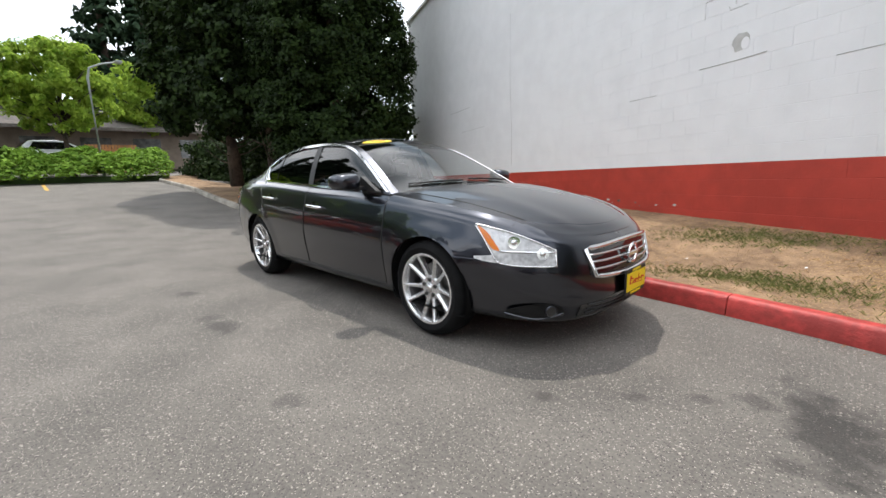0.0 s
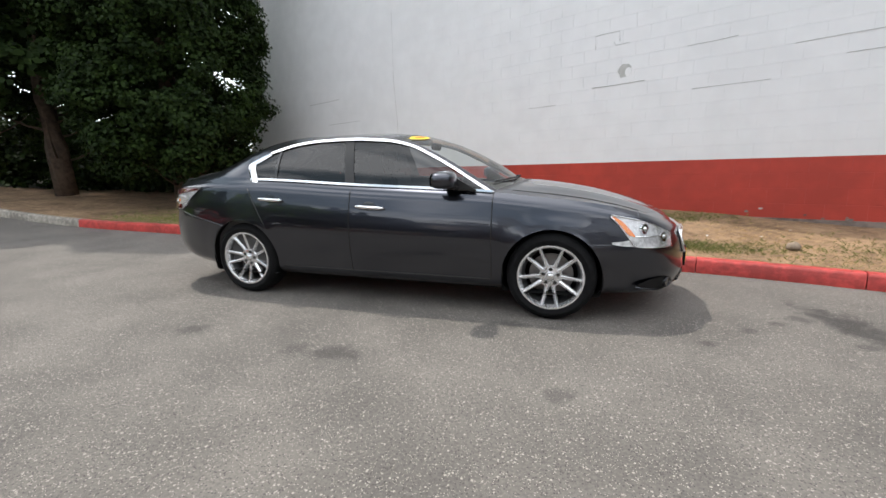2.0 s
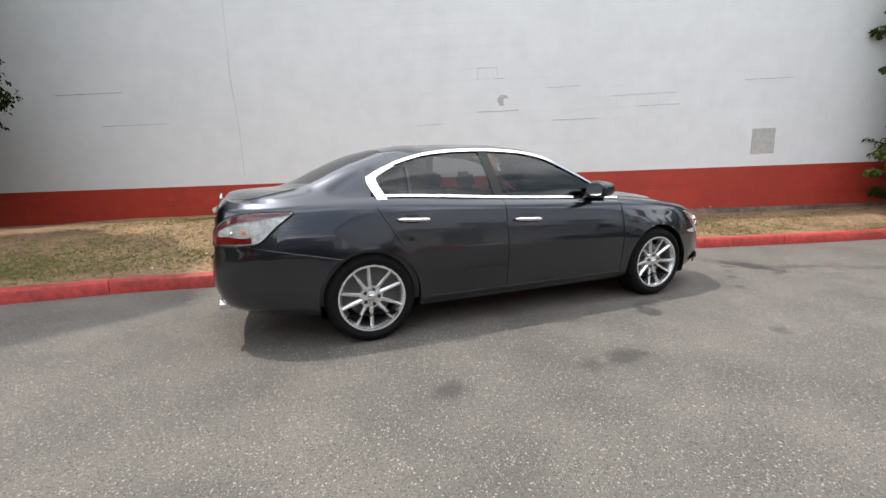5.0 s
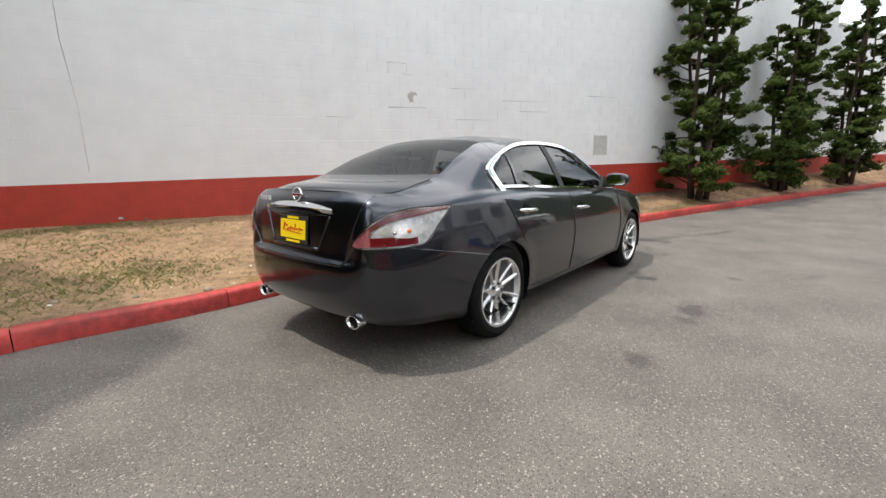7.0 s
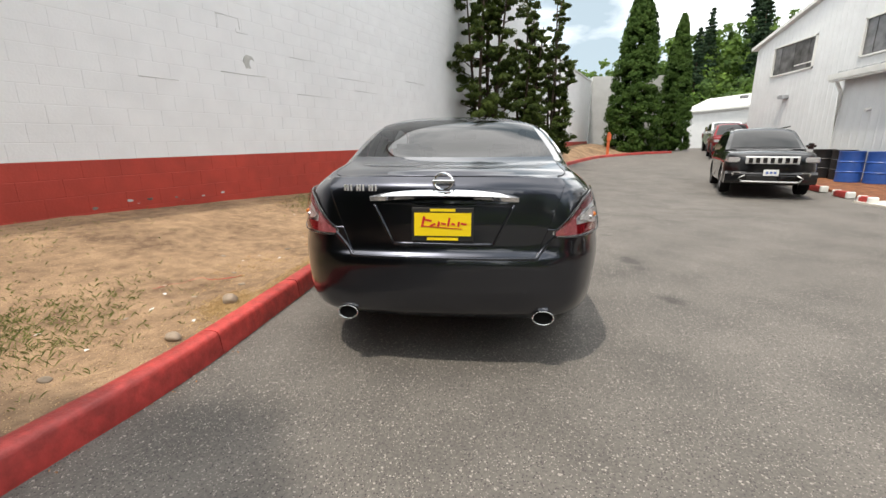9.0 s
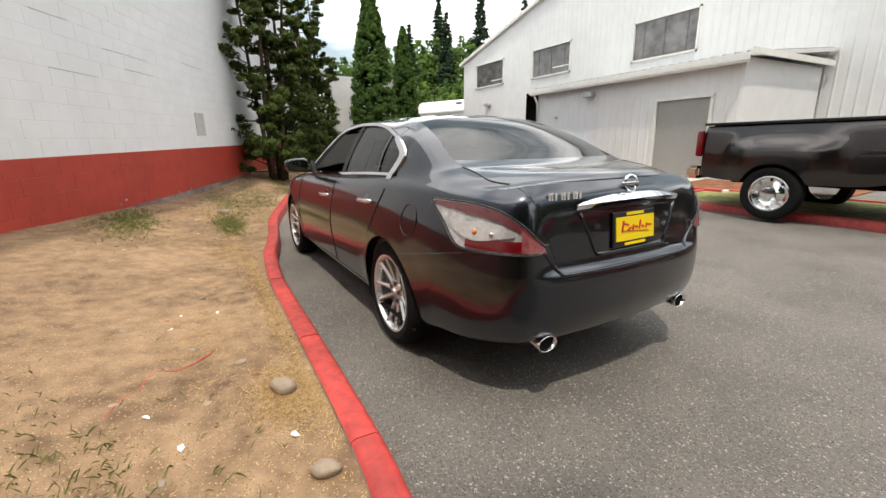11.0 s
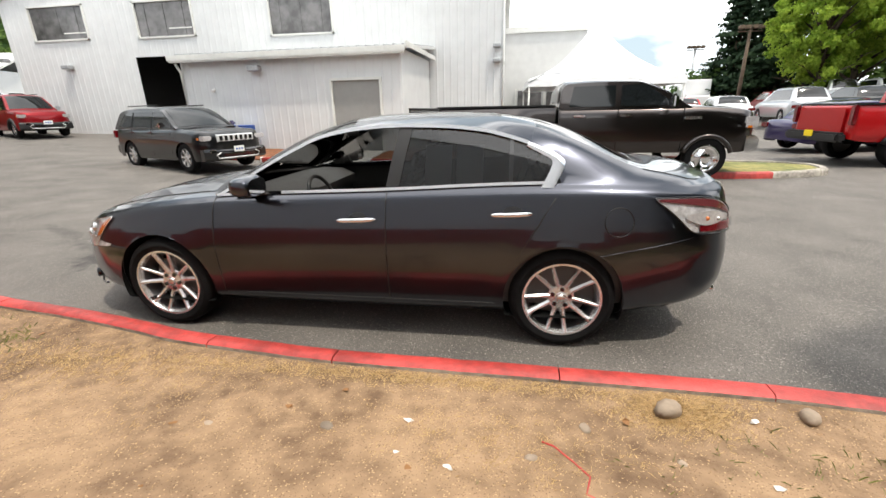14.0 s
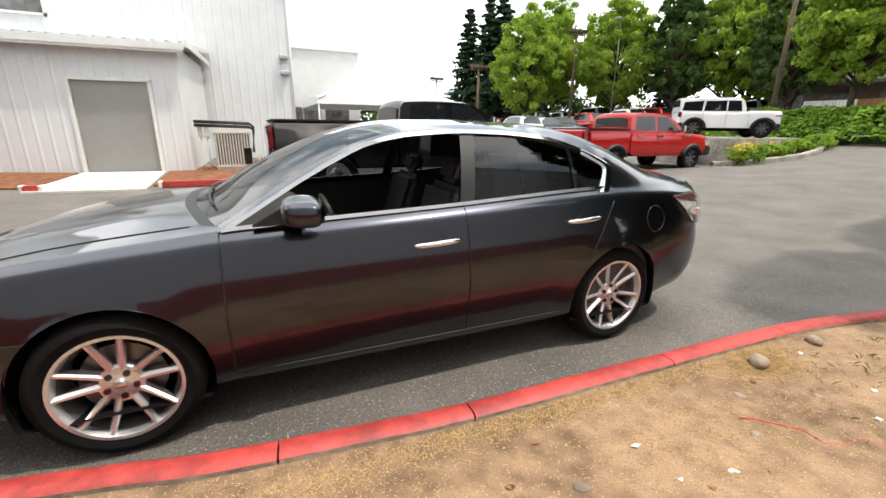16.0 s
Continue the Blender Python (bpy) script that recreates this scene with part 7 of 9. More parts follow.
def hull(up, half, x0, x1, axles=(), r=0.4, sill=0.3, rn=0.5, rt=0.3, pn=2.6, pt=3.2, tumble=0.07, roll=0.05, crown=0.03, lift=0.10, bulge=None):
    """A vehicle's shell over a rounded plan, with its wheel arches; up is the height of its upper edge along x."""
    R = 1.13 * r
    def wide(x):
        if x > x1 - rn:
            t = min(1.0, (x - x1 + rn) / rn)
            return half * max(0.0, 1 - t ** pn) ** (1 / pn)
        if x < x0 + rt:
            t = min(1.0, (x0 + rt - x) / rt)
            return half * max(0.0, 1 - t ** pt) ** (1 / pt)
        return half
    def foot(x):
        z = sill + lift * max(0.0, (x - x1 + 0.5) / 0.5) ** 2 + lift * max(0.0, (x0 + 0.5 - x) / 0.5) ** 2
        for c in axles:
            d = abs(x - c)
            if d < R:
                z = max(z, r * 0.98 + math.sqrt(R * R - d * d))
        return z
    def flank(x, z, side):
        zt = curve(up, x)
        u = min(1.0, max(0.0, (z - sill) / max(0.05, zt - sill)))
        into = 0.035 * max(0.0, 1 - u / 0.22) ** 2 + tumble * max(0.0, (u - 0.5) / 0.5) ** 1.6 + roll * max(0.0, (u - 0.9) / 0.1) ** 2
        return Vector((x, side * (max(0.0, wide(x) - into) + (bulge(x, z) if bulge else 0.0)), z))
    xs = [x1 - rn * (1 - math.sin(math.pi / 2 * k / 9)) for k in range(10)] + [x0 + rt * (1 - math.sin(math.pi / 2 * k / 7)) for k in range(8)]
    xs += [x0 + rt + (x1 - rn - x0 - rt) * k / 26 for k in range(27)]
    for c in axles:
        xs += [c + R * math.cos(math.pi * k / 14) for k in range(15)] + [c - R - 0.004, c + R + 0.004]
    cols = []
    for x in sorted(xs):
        if x0 <= x <= x1 and (not cols or x - cols[-1] > 0.0025):
            cols.append(x)
    rows = []
    for x in cols:
        lo, zt = foot(x), curve(up, x)
        lo = min(lo, zt - 0.02)
        hs = [lo + (zt - lo) * k / 10 for k in range(9)] + [lo + (zt - lo) * 0.95, zt]
        ye = flank(x, zt, 1).y
        across = [Vector((x, f * ye, zt + crown * (1 - f * f) * min(1.0, ye / half * 1.5))) for f in (-0.85, -0.6, -0.3, 0, 0.3, 0.6, 0.85)]
        rows.append([flank(x, z, -1) for z in hs] + across + [flank(x, z, 1) for z in hs[::-1]])
    bm = bmesh.new()
    grid(bm, rows)
    bmesh.ops.remove_doubles(bm, verts=bm.verts, dist=1e-4)
    bmesh.ops.recalc_face_normals(bm, faces=bm.faces)
    return bm


def roof_at(up, half, belt, lean, x, f, off=0.0):
    """A point of a cabin's roof, windscreen or tail: f across it from -1 to 1."""
    zt = curve(up, x)
    drop = min(0.05, 0.4 * max(0.0, zt - belt))
    y = half - lean * max(0.0, zt - drop - belt)
    return Vector((x, f * y, zt - drop * abs(f) ** 5 + 0.025 * (1 - f * f) + off))


def cabin_shell(up, half, belt, lean, x0, x1):
    """A cabin above the belt line with leaning sides and a rounded roof edge."""
    rows = []
    for k in range(49):
        x = x0 + (x1 - x0) * k / 48
        zt = curve(up, x)
        drop = min(0.05, 0.4 * max(0.0, zt - belt))
        zs = [belt - 0.05] + [belt + (zt - drop - belt) * q for q in (0, 0.25, 0.5, 0.75)]
        rows.append([Vector((x, -(half - lean * max(0.0, z - belt)), z)) for z in zs] + [roof_at(up, half, belt, lean, x, f) for f in (-1, -0.97, -0.9, -0.75, -0.4, 0, 0.4, 0.75, 0.9, 0.97, 1)] + [Vector((x, half - lean * max(0.0, z - belt), z)) for z in zs[::-1]])
    bm = bmesh.new()
    net = grid(bm, rows)
    bmesh.ops.remove_doubles(bm, verts=bm.verts, dist=1e-4)
    bmesh.ops.recalc_face_normals(bm, faces=bm.faces)
    return bm


def screen(parent, name, up, half, belt, lean, xa, xb, material, across=0.88, off=0.010):
    """A windscreen or rear window laid on the cabin."""
    b2 = bmesh.new()
    grid(b2, [[roof_at(up, half, belt, lean, xa + (xb - xa) * i / 8, f * across, off) for f in (-1, -0.75, -0.5, -0.25, 0, 0.25, 0.5, 0.75, 1)] for i in range(9)])
    bmesh.ops.recalc_face_normals(b2, faces=b2.faces)
    return part(name, b2, material, parent)


def bowed(parent, name, x, z, depth, width, height, material, half, label="", bow=0.13, bevel=0.02):
    """A bar across the nose or tail that follows its bow."""
    b2 = bmesh.new()
    rows = []
    e = min(bevel, height * 0.3, depth * 0.45)
    for i in range(15):
        y = (-1 + 2 * i / 14) * width / 2
        xx = x - math.copysign(bow if x > 0 else 0.6 * bow, x) * (abs(y) / half) ** 2.4
        d = math.copysign(depth / 2, x)
        k = math.copysign(e, x)
        rows.append([Vector((xx + a, y, z + b)) for a, b in ((-d, -height / 2), (d - k, -height / 2), (d, -height / 2 + e), (d, height / 2 - e), (d - k, height / 2), (-d, height / 2), (-d, -height / 2))])
    net = grid(b2, rows)
    for row in (net[0], net[-1]):
        b2.faces.new(row[:6])
    bmesh.ops.remove_doubles(b2, verts=b2.verts, dist=1e-6)
    bmesh.ops.recalc_face_normals(b2, faces=b2.faces)
    return part(name, b2, material, parent, label, angle=40)


def side_pane(parent, pts, half, lean, z_ref, material, name="window", out=0.006):
    """A window given by x and z, on both flanks."""
    for s in (-1, 1):
        b2 = bmesh.new()
        vs = [b2.verts.new((x, s * (half - max(0.0, z - z_ref) * lean + out), z)) for x, z in pts]
        b2.faces.new(vs)
        bmesh.ops.recalc_face_normals(b2, faces=b2.faces)
        bmesh.ops.solidify(b2, geom=b2.faces[:], thickness=0.012)
        part(name, b2, material, parent, smooth=False)


SIMPLE_WHEELS = {}


def simple_wheel(r, width, kind):
    """Wheel parts for the vehicles further off: tyre, rim, spokes, nuts."""
    key = (round(r, 3), kind)
    if key not in SIMPLE_WHEELS:
        h = width / 2
        rim = r * 0.66
        b2 = bmesh.new()
        lathe(b2, [(rim, -h * 0.85), (rim + (r - rim) * 0.5, -h), (r - 0.02, -h * 0.9), (r, -h * 0.5), (r, h * 0.5), (r - 0.02, h * 0.9), (rim, h * 0.85)], 32)
        bmesh.ops.recalc_face_normals(b2, faces=b2.faces)
        tyre = mesh_of("tyre", b2, M_TYRE)
        b2 = bmesh.new()
        lathe(b2, [(rim + 0.006, -h * 0.84), (rim - 0.015, -h * 0.88), (rim - 0.03, -h * 0.5), (rim - 0.04, h * 0.3), (0.0, h * 0.3)], 32)
        bmesh.ops.recalc_face_normals(b2, faces=b2.faces)
        rimm = mesh_of("rim", b2, {"dish": M_CHROME, "dark": M_BLACK}.get(kind, M_ALLOY_DARK))
        b2 = bmesh.new()
        if kind == "dish":
            lathe(b2, [(rim - 0.02, -h * 0.45), (rim * 0.72, h * 0.0 - h * 0.35), (rim * 0.5, -h * 0.55), (rim * 0.36, -h * 1.0), (rim * 0.12, -h * 1.05), (0, -h * 1.05)], 28)
            for k in range(8):
                a = 2 * math.pi * k / 8
                cyl(b2, (rim * 0.78 * math.cos(a), -h * 0.36, rim * 0.78 * math.sin(a)), (rim * 0.78 * math.cos(a), -h * 0.44, rim * 0.78 * math.sin(a)), rim * 0.10, n=8)
        else:
            lathe(b2, [(0, -h * 0.8), (rim * 0.2, -h * 0.78), (rim * 0.26, -h * 0.55)], 16)
            for k in range(5 if kind == "five" else 7):
                a = 2 * math.pi * k / (5 if kind == "five" else 7) + 0.3
                d, e = Vector((math.cos(a), 0, math.sin(a))), Vector((-math.sin(a), 0, math.cos(a)))
                w0, w1 = rim * 0.15, rim * 0.17
                rows = []
                for t in (0.15, 0.6, 0.98):
                    c, w = d * rim * t, w0 + (w1 - w0) * t
                    rows.append([c - e * w + Vector((0, -h * 0.3, 0)), c - e * w * 0.8 + Vector((0, -h * (0.72 + 0.1 * t), 0)), c + e * w * 0.8 + Vector((0, -h * (0.72 + 0.1 * t), 0)), c + e * w + Vector((0, -h * 0.3, 0))])
                grid(b2, rows)
        bmesh.ops.recalc_face_normals(b2, faces=b2.faces)
        SIMPLE_WHEELS[key] = (tyre, rimm, mesh_of("spokes", b2, {"dish": M_CHROME, "dark": M_ALLOY_DARK}.get(kind, M_ALLOY)))
    return SIMPLE_WHEELS[key]


def add_wheels(v, axles, half, r, width, kind="five"):
    tyre, rim, spk = simple_wheel(r, width, kind)
    for x in axles:
        for s in (-1, 1):
            t = new("wheel", tyre)
            t.parent = v
            t.matrix_basis = Matrix.Translation((x, s * (half - width / 2), r)) @ Matrix.Rotation(radians(0 if s < 0 else 180), 4, "Z")
            for nm, me in (("rim", rim), ("spokes", spk)):
                o = new(nm, me)
                o.parent = t


def lump(parent, name, c, s, material, label="", bevel=0.02, m=None):
    b2 = bmesh.new()
    box(b2, c, s, m, min(bevel, min(s) * 0.45), 2)
    return part(name, b2, material, parent, label)


def bars(parent, name, x, y0, y1, z0, z1, n, frac, material, upright=True):
    for i in range(n):
        b2 = bmesh.new()
        if upright:
            w = (y1 - y0) / n
            box(b2, (x, y0 + w * (i + 0.5), (z0 + z1) / 2), (0.03, w * frac, z1 - z0), None, 0.006)
        else:
            w = (z1 - z0) / n
            box(b2, (x, (y0 + y1) / 2, z0 + w * (i + 0.5)), (0.03, y1 - y0, w * frac), None, 0.006)
        part(name, b2, material, parent)


def lower_outline(front, back, axles, r, sill):
    """Front points from the bumper's foot up and back over the bonnet, back points down to the bumper's foot, then arches forwards."""
    pts = list(front) + list(back)
    for cx in sorted(axles):
        pts += arch_points(cx, r, sill)[::-1]
    return pts


def suv(name, label, m, colour, L=4.82, W=1.94, H=1.75, wb=2.915, r=0.385, hood=1.10, kind="five", boxy=False, slots=7, tint=M_DARKGLASS, category="car", black_roof=False, flare=None):
    v = thing(name, label, category, m)
    h, half = W / 2, L / 2
    belt = hood + 0.06 if not boxy else hood - 0.03
    axles = (-wb / 2 - 0.02, wb / 2 - 0.02)
    nose = half
    if boxy:
        up = [(-half, belt - 0.10), (-half + 0.06, belt), (half * 0.36, belt), (half * 0.44, hood), (nose - 0.18, hood - 0.01), (nose - 0.05, hood - 0.05), (nose, hood - 0.12)]
        b2 = hull(up, h - 0.06, -half, nose, axles, r, 0.42, 0.14, 0.12, 3.0, 3.0, 0.02, 0.03, 0.03, 0.06)
    else:
        up = [(-half, 0.74), (-half + 0.04, 0.98), (-half + 0.16, belt), (half * 0.40, belt + 0.01), (half * 0.50, hood + 0.03), (nose - 0.42, hood - 0.01), (nose - 0.16, hood - 0.07), (nose - 0.04, hood - 0.18), (nose, hood - 0.34)]
        b2 = hull(up, h, -half, nose, axles, r, 0.30, 0.52, 0.34, 2.7, 3.0, 0.065, 0.05, 0.045)
    body = part("body", b2, colour, v, angle=50)
    gl = 0.30 if not boxy else 0.10
    fx0, fx1 = half * (0.46 if not boxy else 0.34), half * (0.12 if not boxy else 0.22)
    if boxy:
        line = [(-half + 0.03, belt), (-half + 0.06, H - 0.12), (-half + 0.14, H - 0.02), (0.0, H), (fx1 - 0.06, H - 0.01), (fx1 + 0.02, H - 0.06), (fx0, belt)]
    else:
        line = [(-half + 0.08, belt), (-half + 0.20, belt + 0.30), (-half * 0.86, H - 0.11), (-half * 0.70, H - 0.03), (-half * 0.25, H), (half * 0.02, H - 0.015), (fx1, H - 0.07), ((fx0 + fx1) / 2, (H + belt) / 2), (fx0, belt)]
    hc = h - (0.075 if not boxy else 0.10)
    part("cabin", cabin_shell(line, hc, belt, gl, line[0][0], line[-1][0]), colour if not black_roof else M_BLACK, v, angle=50)
    zt = H - 0.15
    def at(x0, x1, z):
        t = (z - belt) / (H - belt)
        return x0 + (x1 - x0) * t
    side_pane(v, [(fx0 - 0.24, belt + 0.03), (at(fx0, fx1, zt) - 0.14, zt), (-0.10, zt + 0.01), (-0.10, belt + 0.03)], hc, gl, belt, tint)
    side_pane(v, [(-0.16, belt + 0.03), (-0.16, zt + 0.01), (-half * 0.48, zt), (-half * 0.50, belt + 0.03)], hc, gl, belt, tint)
    side_pane(v, [(-half * 0.54, belt + 0.03), (-half * 0.52, zt), (-half * (0.74 if not boxy else 0.90), zt - 0.04), (-half * (0.86 if not boxy else 0.93), belt + 0.05)], hc, gl, belt, tint)
    screen(v, "windshield", line, hc, belt, gl, fx0 - 0.04, fx1 + 0.03, M_DARKGLASS)
    screen(v, "rear_window", line, hc, belt, gl, line[1][0] - 0.02, line[0][0] + 0.03, M_DARKGLASS, 0.8)
    add_wheels(v, axles, h - 0.01, r, 0.24, kind)
    if slots:
        gr = bowed(v, "grille", nose - 0.035, hood - 0.20, 0.07, W * 0.56, 0.19, M_BRIGHTTRIM, h, "grille of upright chrome slots")
        bars(gr, "slot", nose - 0.006, -W * 0.265, W * 0.265, hood - 0.262, hood - 0.138, slots, 0.58, M_GLOSSBLACK)
    for s in (-1, 1):
        hl = lump(v, "headlight", (nose - 0.155, s * (h - 0.21), hood - 0.19), (0.16, 0.36, 0.13), M_WHITELENS, "clear headlamp", m=Matrix.Translation((nose - 0.155, s * (h - 0.21), 0)) @ Matrix.Rotation(radians(-s * 16), 4, "Z") @ Matrix.Translation((-nose + 0.155, -s * (h - 0.21), 0)))
        lump(hl, "amber_lamp", (nose - 0.27, s * (h - 0.03), hood - 0.20), (0.10, 0.03, 0.06), M_AMBER)
        fl = lump(v, "fog_lamp", (nose - 0.055, s * (h - 0.27), 0.56), (0.08, 0.20, 0.09), M_CHROME)
        lump(fl, "fog_glass", (nose - 0.012, s * (h - 0.27), 0.56), (0.02, 0.14, 0.055), M_GLOSSBLACK)
        mir = lump(v, "door_mirror", (half * 0.30, s * (h + 0.09), belt + 0.08), (0.12, 0.22, 0.16), M_CHROME if not boxy else M_BLACK, bevel=0.05)
        for x in (-0.02, -half * 0.44):
            lump(v, "door_handle", (x - 0.10, s * (h + 0.005), belt - 0.12), (0.20, 0.035, 0.035), colour, bevel=0.012)
        lump(v, "taillight", (-half + 0.07, s * (h - 0.12), 0.98), (0.12, 0.22, 0.22), M_REDLENS)
        for x in (half * 0.36, -0.14, -half * 0.52):
            b2 = bmesh.new()
            box(b2, (x, s * (h + 0.001), 0.78), (0.008, 0.012, 0.72 if x != half * 0.36 else 0.6))
            for q in b2.verts:
                q.co.y -= s * max(0, q.co.z - 0.75) * 0.10
            part("door_seam", b2, M_GLOSSBLACK, body, smooth=False)
        if flare:
            for cx in axles:
                b2 = bmesh.new()
                tube(b2, [(x, s * (h + 0.01), z) for x, z in arch_points(cx, r, 0.3, 12)], 0.05, 8)
                part("arch_flare", b2, flare, v)
        b2 = bmesh.new()
        tube(b2, [(half * 0.0, s * (h - 0.30), H + 0.035), (-half * 0.70, s * (h - 0.30), H + 0.03)], 0.018, 6)
        part("roof_rail", b2, M_BLACK, v)
    bp = bowed(v, "front_bumper", nose - 0.04, 0.47, 0.16, W * 0.97, 0.30, colour if not flare else M_BLACK, h, bevel=0.06)
    bowed(bp, "lower_intake", nose + 0.038, 0.46, 0.02, W * 0.50, 0.13, M_GLOSSBLACK, h)
    tr = bowed(bp, "bumper_trim", nose + 0.042, 0.375, 0.03, W * 0.62, 0.035, M_BRIGHTTRIM, h)
    for s in (-1, 1):
        b2 = bmesh.new()
        tube(b2, [(nose + 0.026, s * W * 0.30, 0.38), (nose + 0.018, s * W * 0.335, 0.46), (nose + 0.03, s * W * 0.27, 0.535)], 0.017, 6)
        part("trim_end", b2, M_BRIGHTTRIM, tr)
    pl = lump(bp, "number_plate", (nose + 0.055, 0, 0.60), (0.02, 0.31, 0.155), M_WHITE_PLASTIC, "white plate with plain bars")
    for k in range(3):
        lump(pl, "plate_mark", (nose + 0.067, -0.08 + 0.08 * k, 0.60), (0.004, 0.05, 0.05), M_BLUE, bevel=0.0015)
    bowed(v, "rear_bumper", -half + 0.05, 0.52, 0.16, W * 0.96, 0.24, colour if not flare else M_BLACK, h, bevel=0.05)
    lump(v, "underbody", (0, 0, 0.36), (L * 0.88, W * 0.60, 0.16), M_UNDER)
    return v


def pickup(name, label, m, colour, L=6.6, W=2.0, H=1.96, wb=4.29, r=0.405, hood=1.36, dual=False, kind="five", bumper=M_CHROME, flare=None):
    v = thing(name, label, "pickup truck", m)
    h, half = W / 2, L / 2
    belt = min(1.40, hood + 0.09)
    fa = half - 0.98
    ra = fa - wb
    nose = half
    cab_back = fa - 2.95
    up = [(cab_back, belt), (fa - 0.55, belt), (fa - 0.36, hood + 0.05), (nose - 0.60, hood + 0.01), (nose - 0.22, hood - 0.05), (nose - 0.05, hood - 0.16), (nose, hood - 0.34)]
    body = part("body", hull(up, h, cab_back, nose, (fa,), r, 0.52, 0.46, 0.03, 3.0, 6.0, 0.06, 0.05, 0.05), colour, v, angle=50)
    line = [(cab_back + 0.01, belt), (cab_back + 0.05, H - 0.16), (cab_back + 0.18, H - 0.03), (cab_back + 0.9, H), (fa - 1.42, H - 0.01), (fa - 1.16, H - 0.08), (fa - 0.76, (H + belt) / 2 + 0.02), (fa - 0.36, belt)]
    hc, gl = h - 0.075, 0.20
    part("cabin", cabin_shell(line, hc, belt, gl, line[0][0], line[-1][0]), colour, v, angle=50)
    # bed
    bed_f, bed_b = cab_back - 0.03, -half + 0.12
    wing = (lambda x, z: 0.19 * math.exp(-((x - ra) / 0.66) ** 4) * smoothstep(belt - 0.06, belt - 0.38, z)) if dual else None
    bed = part("bed", hull([(bed_b, belt), (bed_b + 0.05, belt + 0.04), (bed_f, belt + 0.06)], h, bed_b, bed_f, (ra,), r, 0.56, 0.03, 0.14, 6.0, 4.0, 0.045, 0.03, 0.0, 0.08, wing), colour, v, angle=50)
    for s in (-1, 1):
        lump(bed, "bed_rail", ((bed_f + bed_b) / 2, s * (h - 0.07), belt + 0.07), (bed_f - bed_b - 0.04, 0.10, 0.04), M_BLACK)
        hl = lump(v, "headlight", (nose - 0.235, s * (h - 0.17), hood - 0.26), (0.24, 0.34, 0.22), M_WHITELENS, "clear headlamp")
        lump(hl, "amber_lamp", (nose - 0.26, s * (h - 0.003), hood - 0.34), (0.10, 0.03, 0.06), M_AMBER)
        lump(v, "taillight", (-half + 0.13, s * (h - 0.03), 1.15), (0.09, 0.14, 0.42), M_REDLENS)
        mir = lump(v, "door_mirror", (fa - 0.80, s * (h + 0.16), belt + 0.12), (0.10, 0.20, 0.26), M_CHROME, bevel=0.04)
        lump(mir, "mirror_arm", (fa - 0.80, s * (h + 0.02), belt + 0.02), (0.06, 0.18, 0.05), M_BLACK)
        for x in (fa - 1.62, cab_back + 0.42):
            lump(v, "door_handle", (x, s * (h + 0.004), belt - 0.14), (0.24, 0.04, 0.045), M_CHROME, bevel=0.015)
        for x in (fa - 0.52, fa - 1.77, cab_back + 0.04):
            b2 = bmesh.new()
            box(b2, (x, s * (h + 0.001), 0.97), (0.010, 0.012, 0.84))
            for q in b2.verts:
                q.co.y -= s * max(0, q.co.z - 0.95) * 0.07
            part("door_seam", b2, M_GLOSSBLACK, body, smooth=False)
        for k, (dx, w) in enumerate(((0, 0.07), (0.09, 0.07), (0.18, 0.07), (0.27, 0.07))):
            lump(body, "badge_mark", (fa - 0.46 + dx * 0.9, s * (h - 0.010), 1.20), (w, 0.02, 0.06), M_SATIN, bevel=0.004)
        b2 = bmesh.new()
        tube(b2, [(x, s * (h + 0.012), z) for x, z in arch_points(fa, r, 0.5, 14)], 0.045 if not flare else 0.07, 8)
        part("arch_flare", b2, flare or colour, v)
        if flare:
            b2 = bmesh.new()
            tube(b2, [(x, s * (h + 0.012), z) for x, z in arch_points(ra, r, 0.5, 14)], 0.06, 8)
            part("arch_flare", b2, flare, v)
    lump(bed, "tailgate", (-half + 0.105, 0, belt / 2 + 0.36), (0.04, W * 0.78, belt - 0.76), colour)
    lump(bed, "bed_liner", ((bed_f + bed_b) / 2, 0, belt + 0.055), (bed_f - bed_b - 0.2, W - 0.34, 0.04), M_BLACK)
    side_pane(v, [(fa - 0.64, belt + 0.04), (fa - 1.26, H - 0.12), (fa - 1.72, H - 0.12), (fa - 1.72, belt + 0.04)], hc, gl, belt, M_DARKGLASS)
    side_pane(v, [(fa - 1.83, belt + 0.04), (fa - 1.83, H - 0.12), (cab_back + 0.30, H - 0.13), (cab_back + 0.22, belt + 0.04)], hc, gl, belt, M_DARKGLASS)
    screen(v, "windshield", line, hc, belt, gl, fa - 0.41, fa - 1.13, M_DARKGLASS)
    b2 = bmesh.new()
    grid(b2, [[roof_at(line, hc, belt, gl, cab_back + 0.020 + 0.024 * i / 5, f * 0.82) + Vector((-0.015, 0, 0)) for f in (-1, -0.6, -0.2, 0.2, 0.6, 1)] for i in range(6)])
    bmesh.ops.recalc_face_normals(b2, faces=b2.faces)
    part("rear_window", b2, M_DARKGLASS, v)
    add_wheels(v, (fa,), h + 0.02, r, 0.27, kind)
    add_wheels(v, (ra,), h + (0.20 if dual else 0.02), r, 0.27 if not dual else 0.30, kind)
    fb = bowed(v, "front_bumper", nose - 0.04, 0.68, 0.24, W * 1.0, 0.32, bumper, h, bevel=0.07)
    gr = bowed(v, "grille", nose - 0.02, hood - 0.29, 0.07, W * 0.54, 0.34, M_CHROME if bumper is M_CHROME else M_BLACK, h)
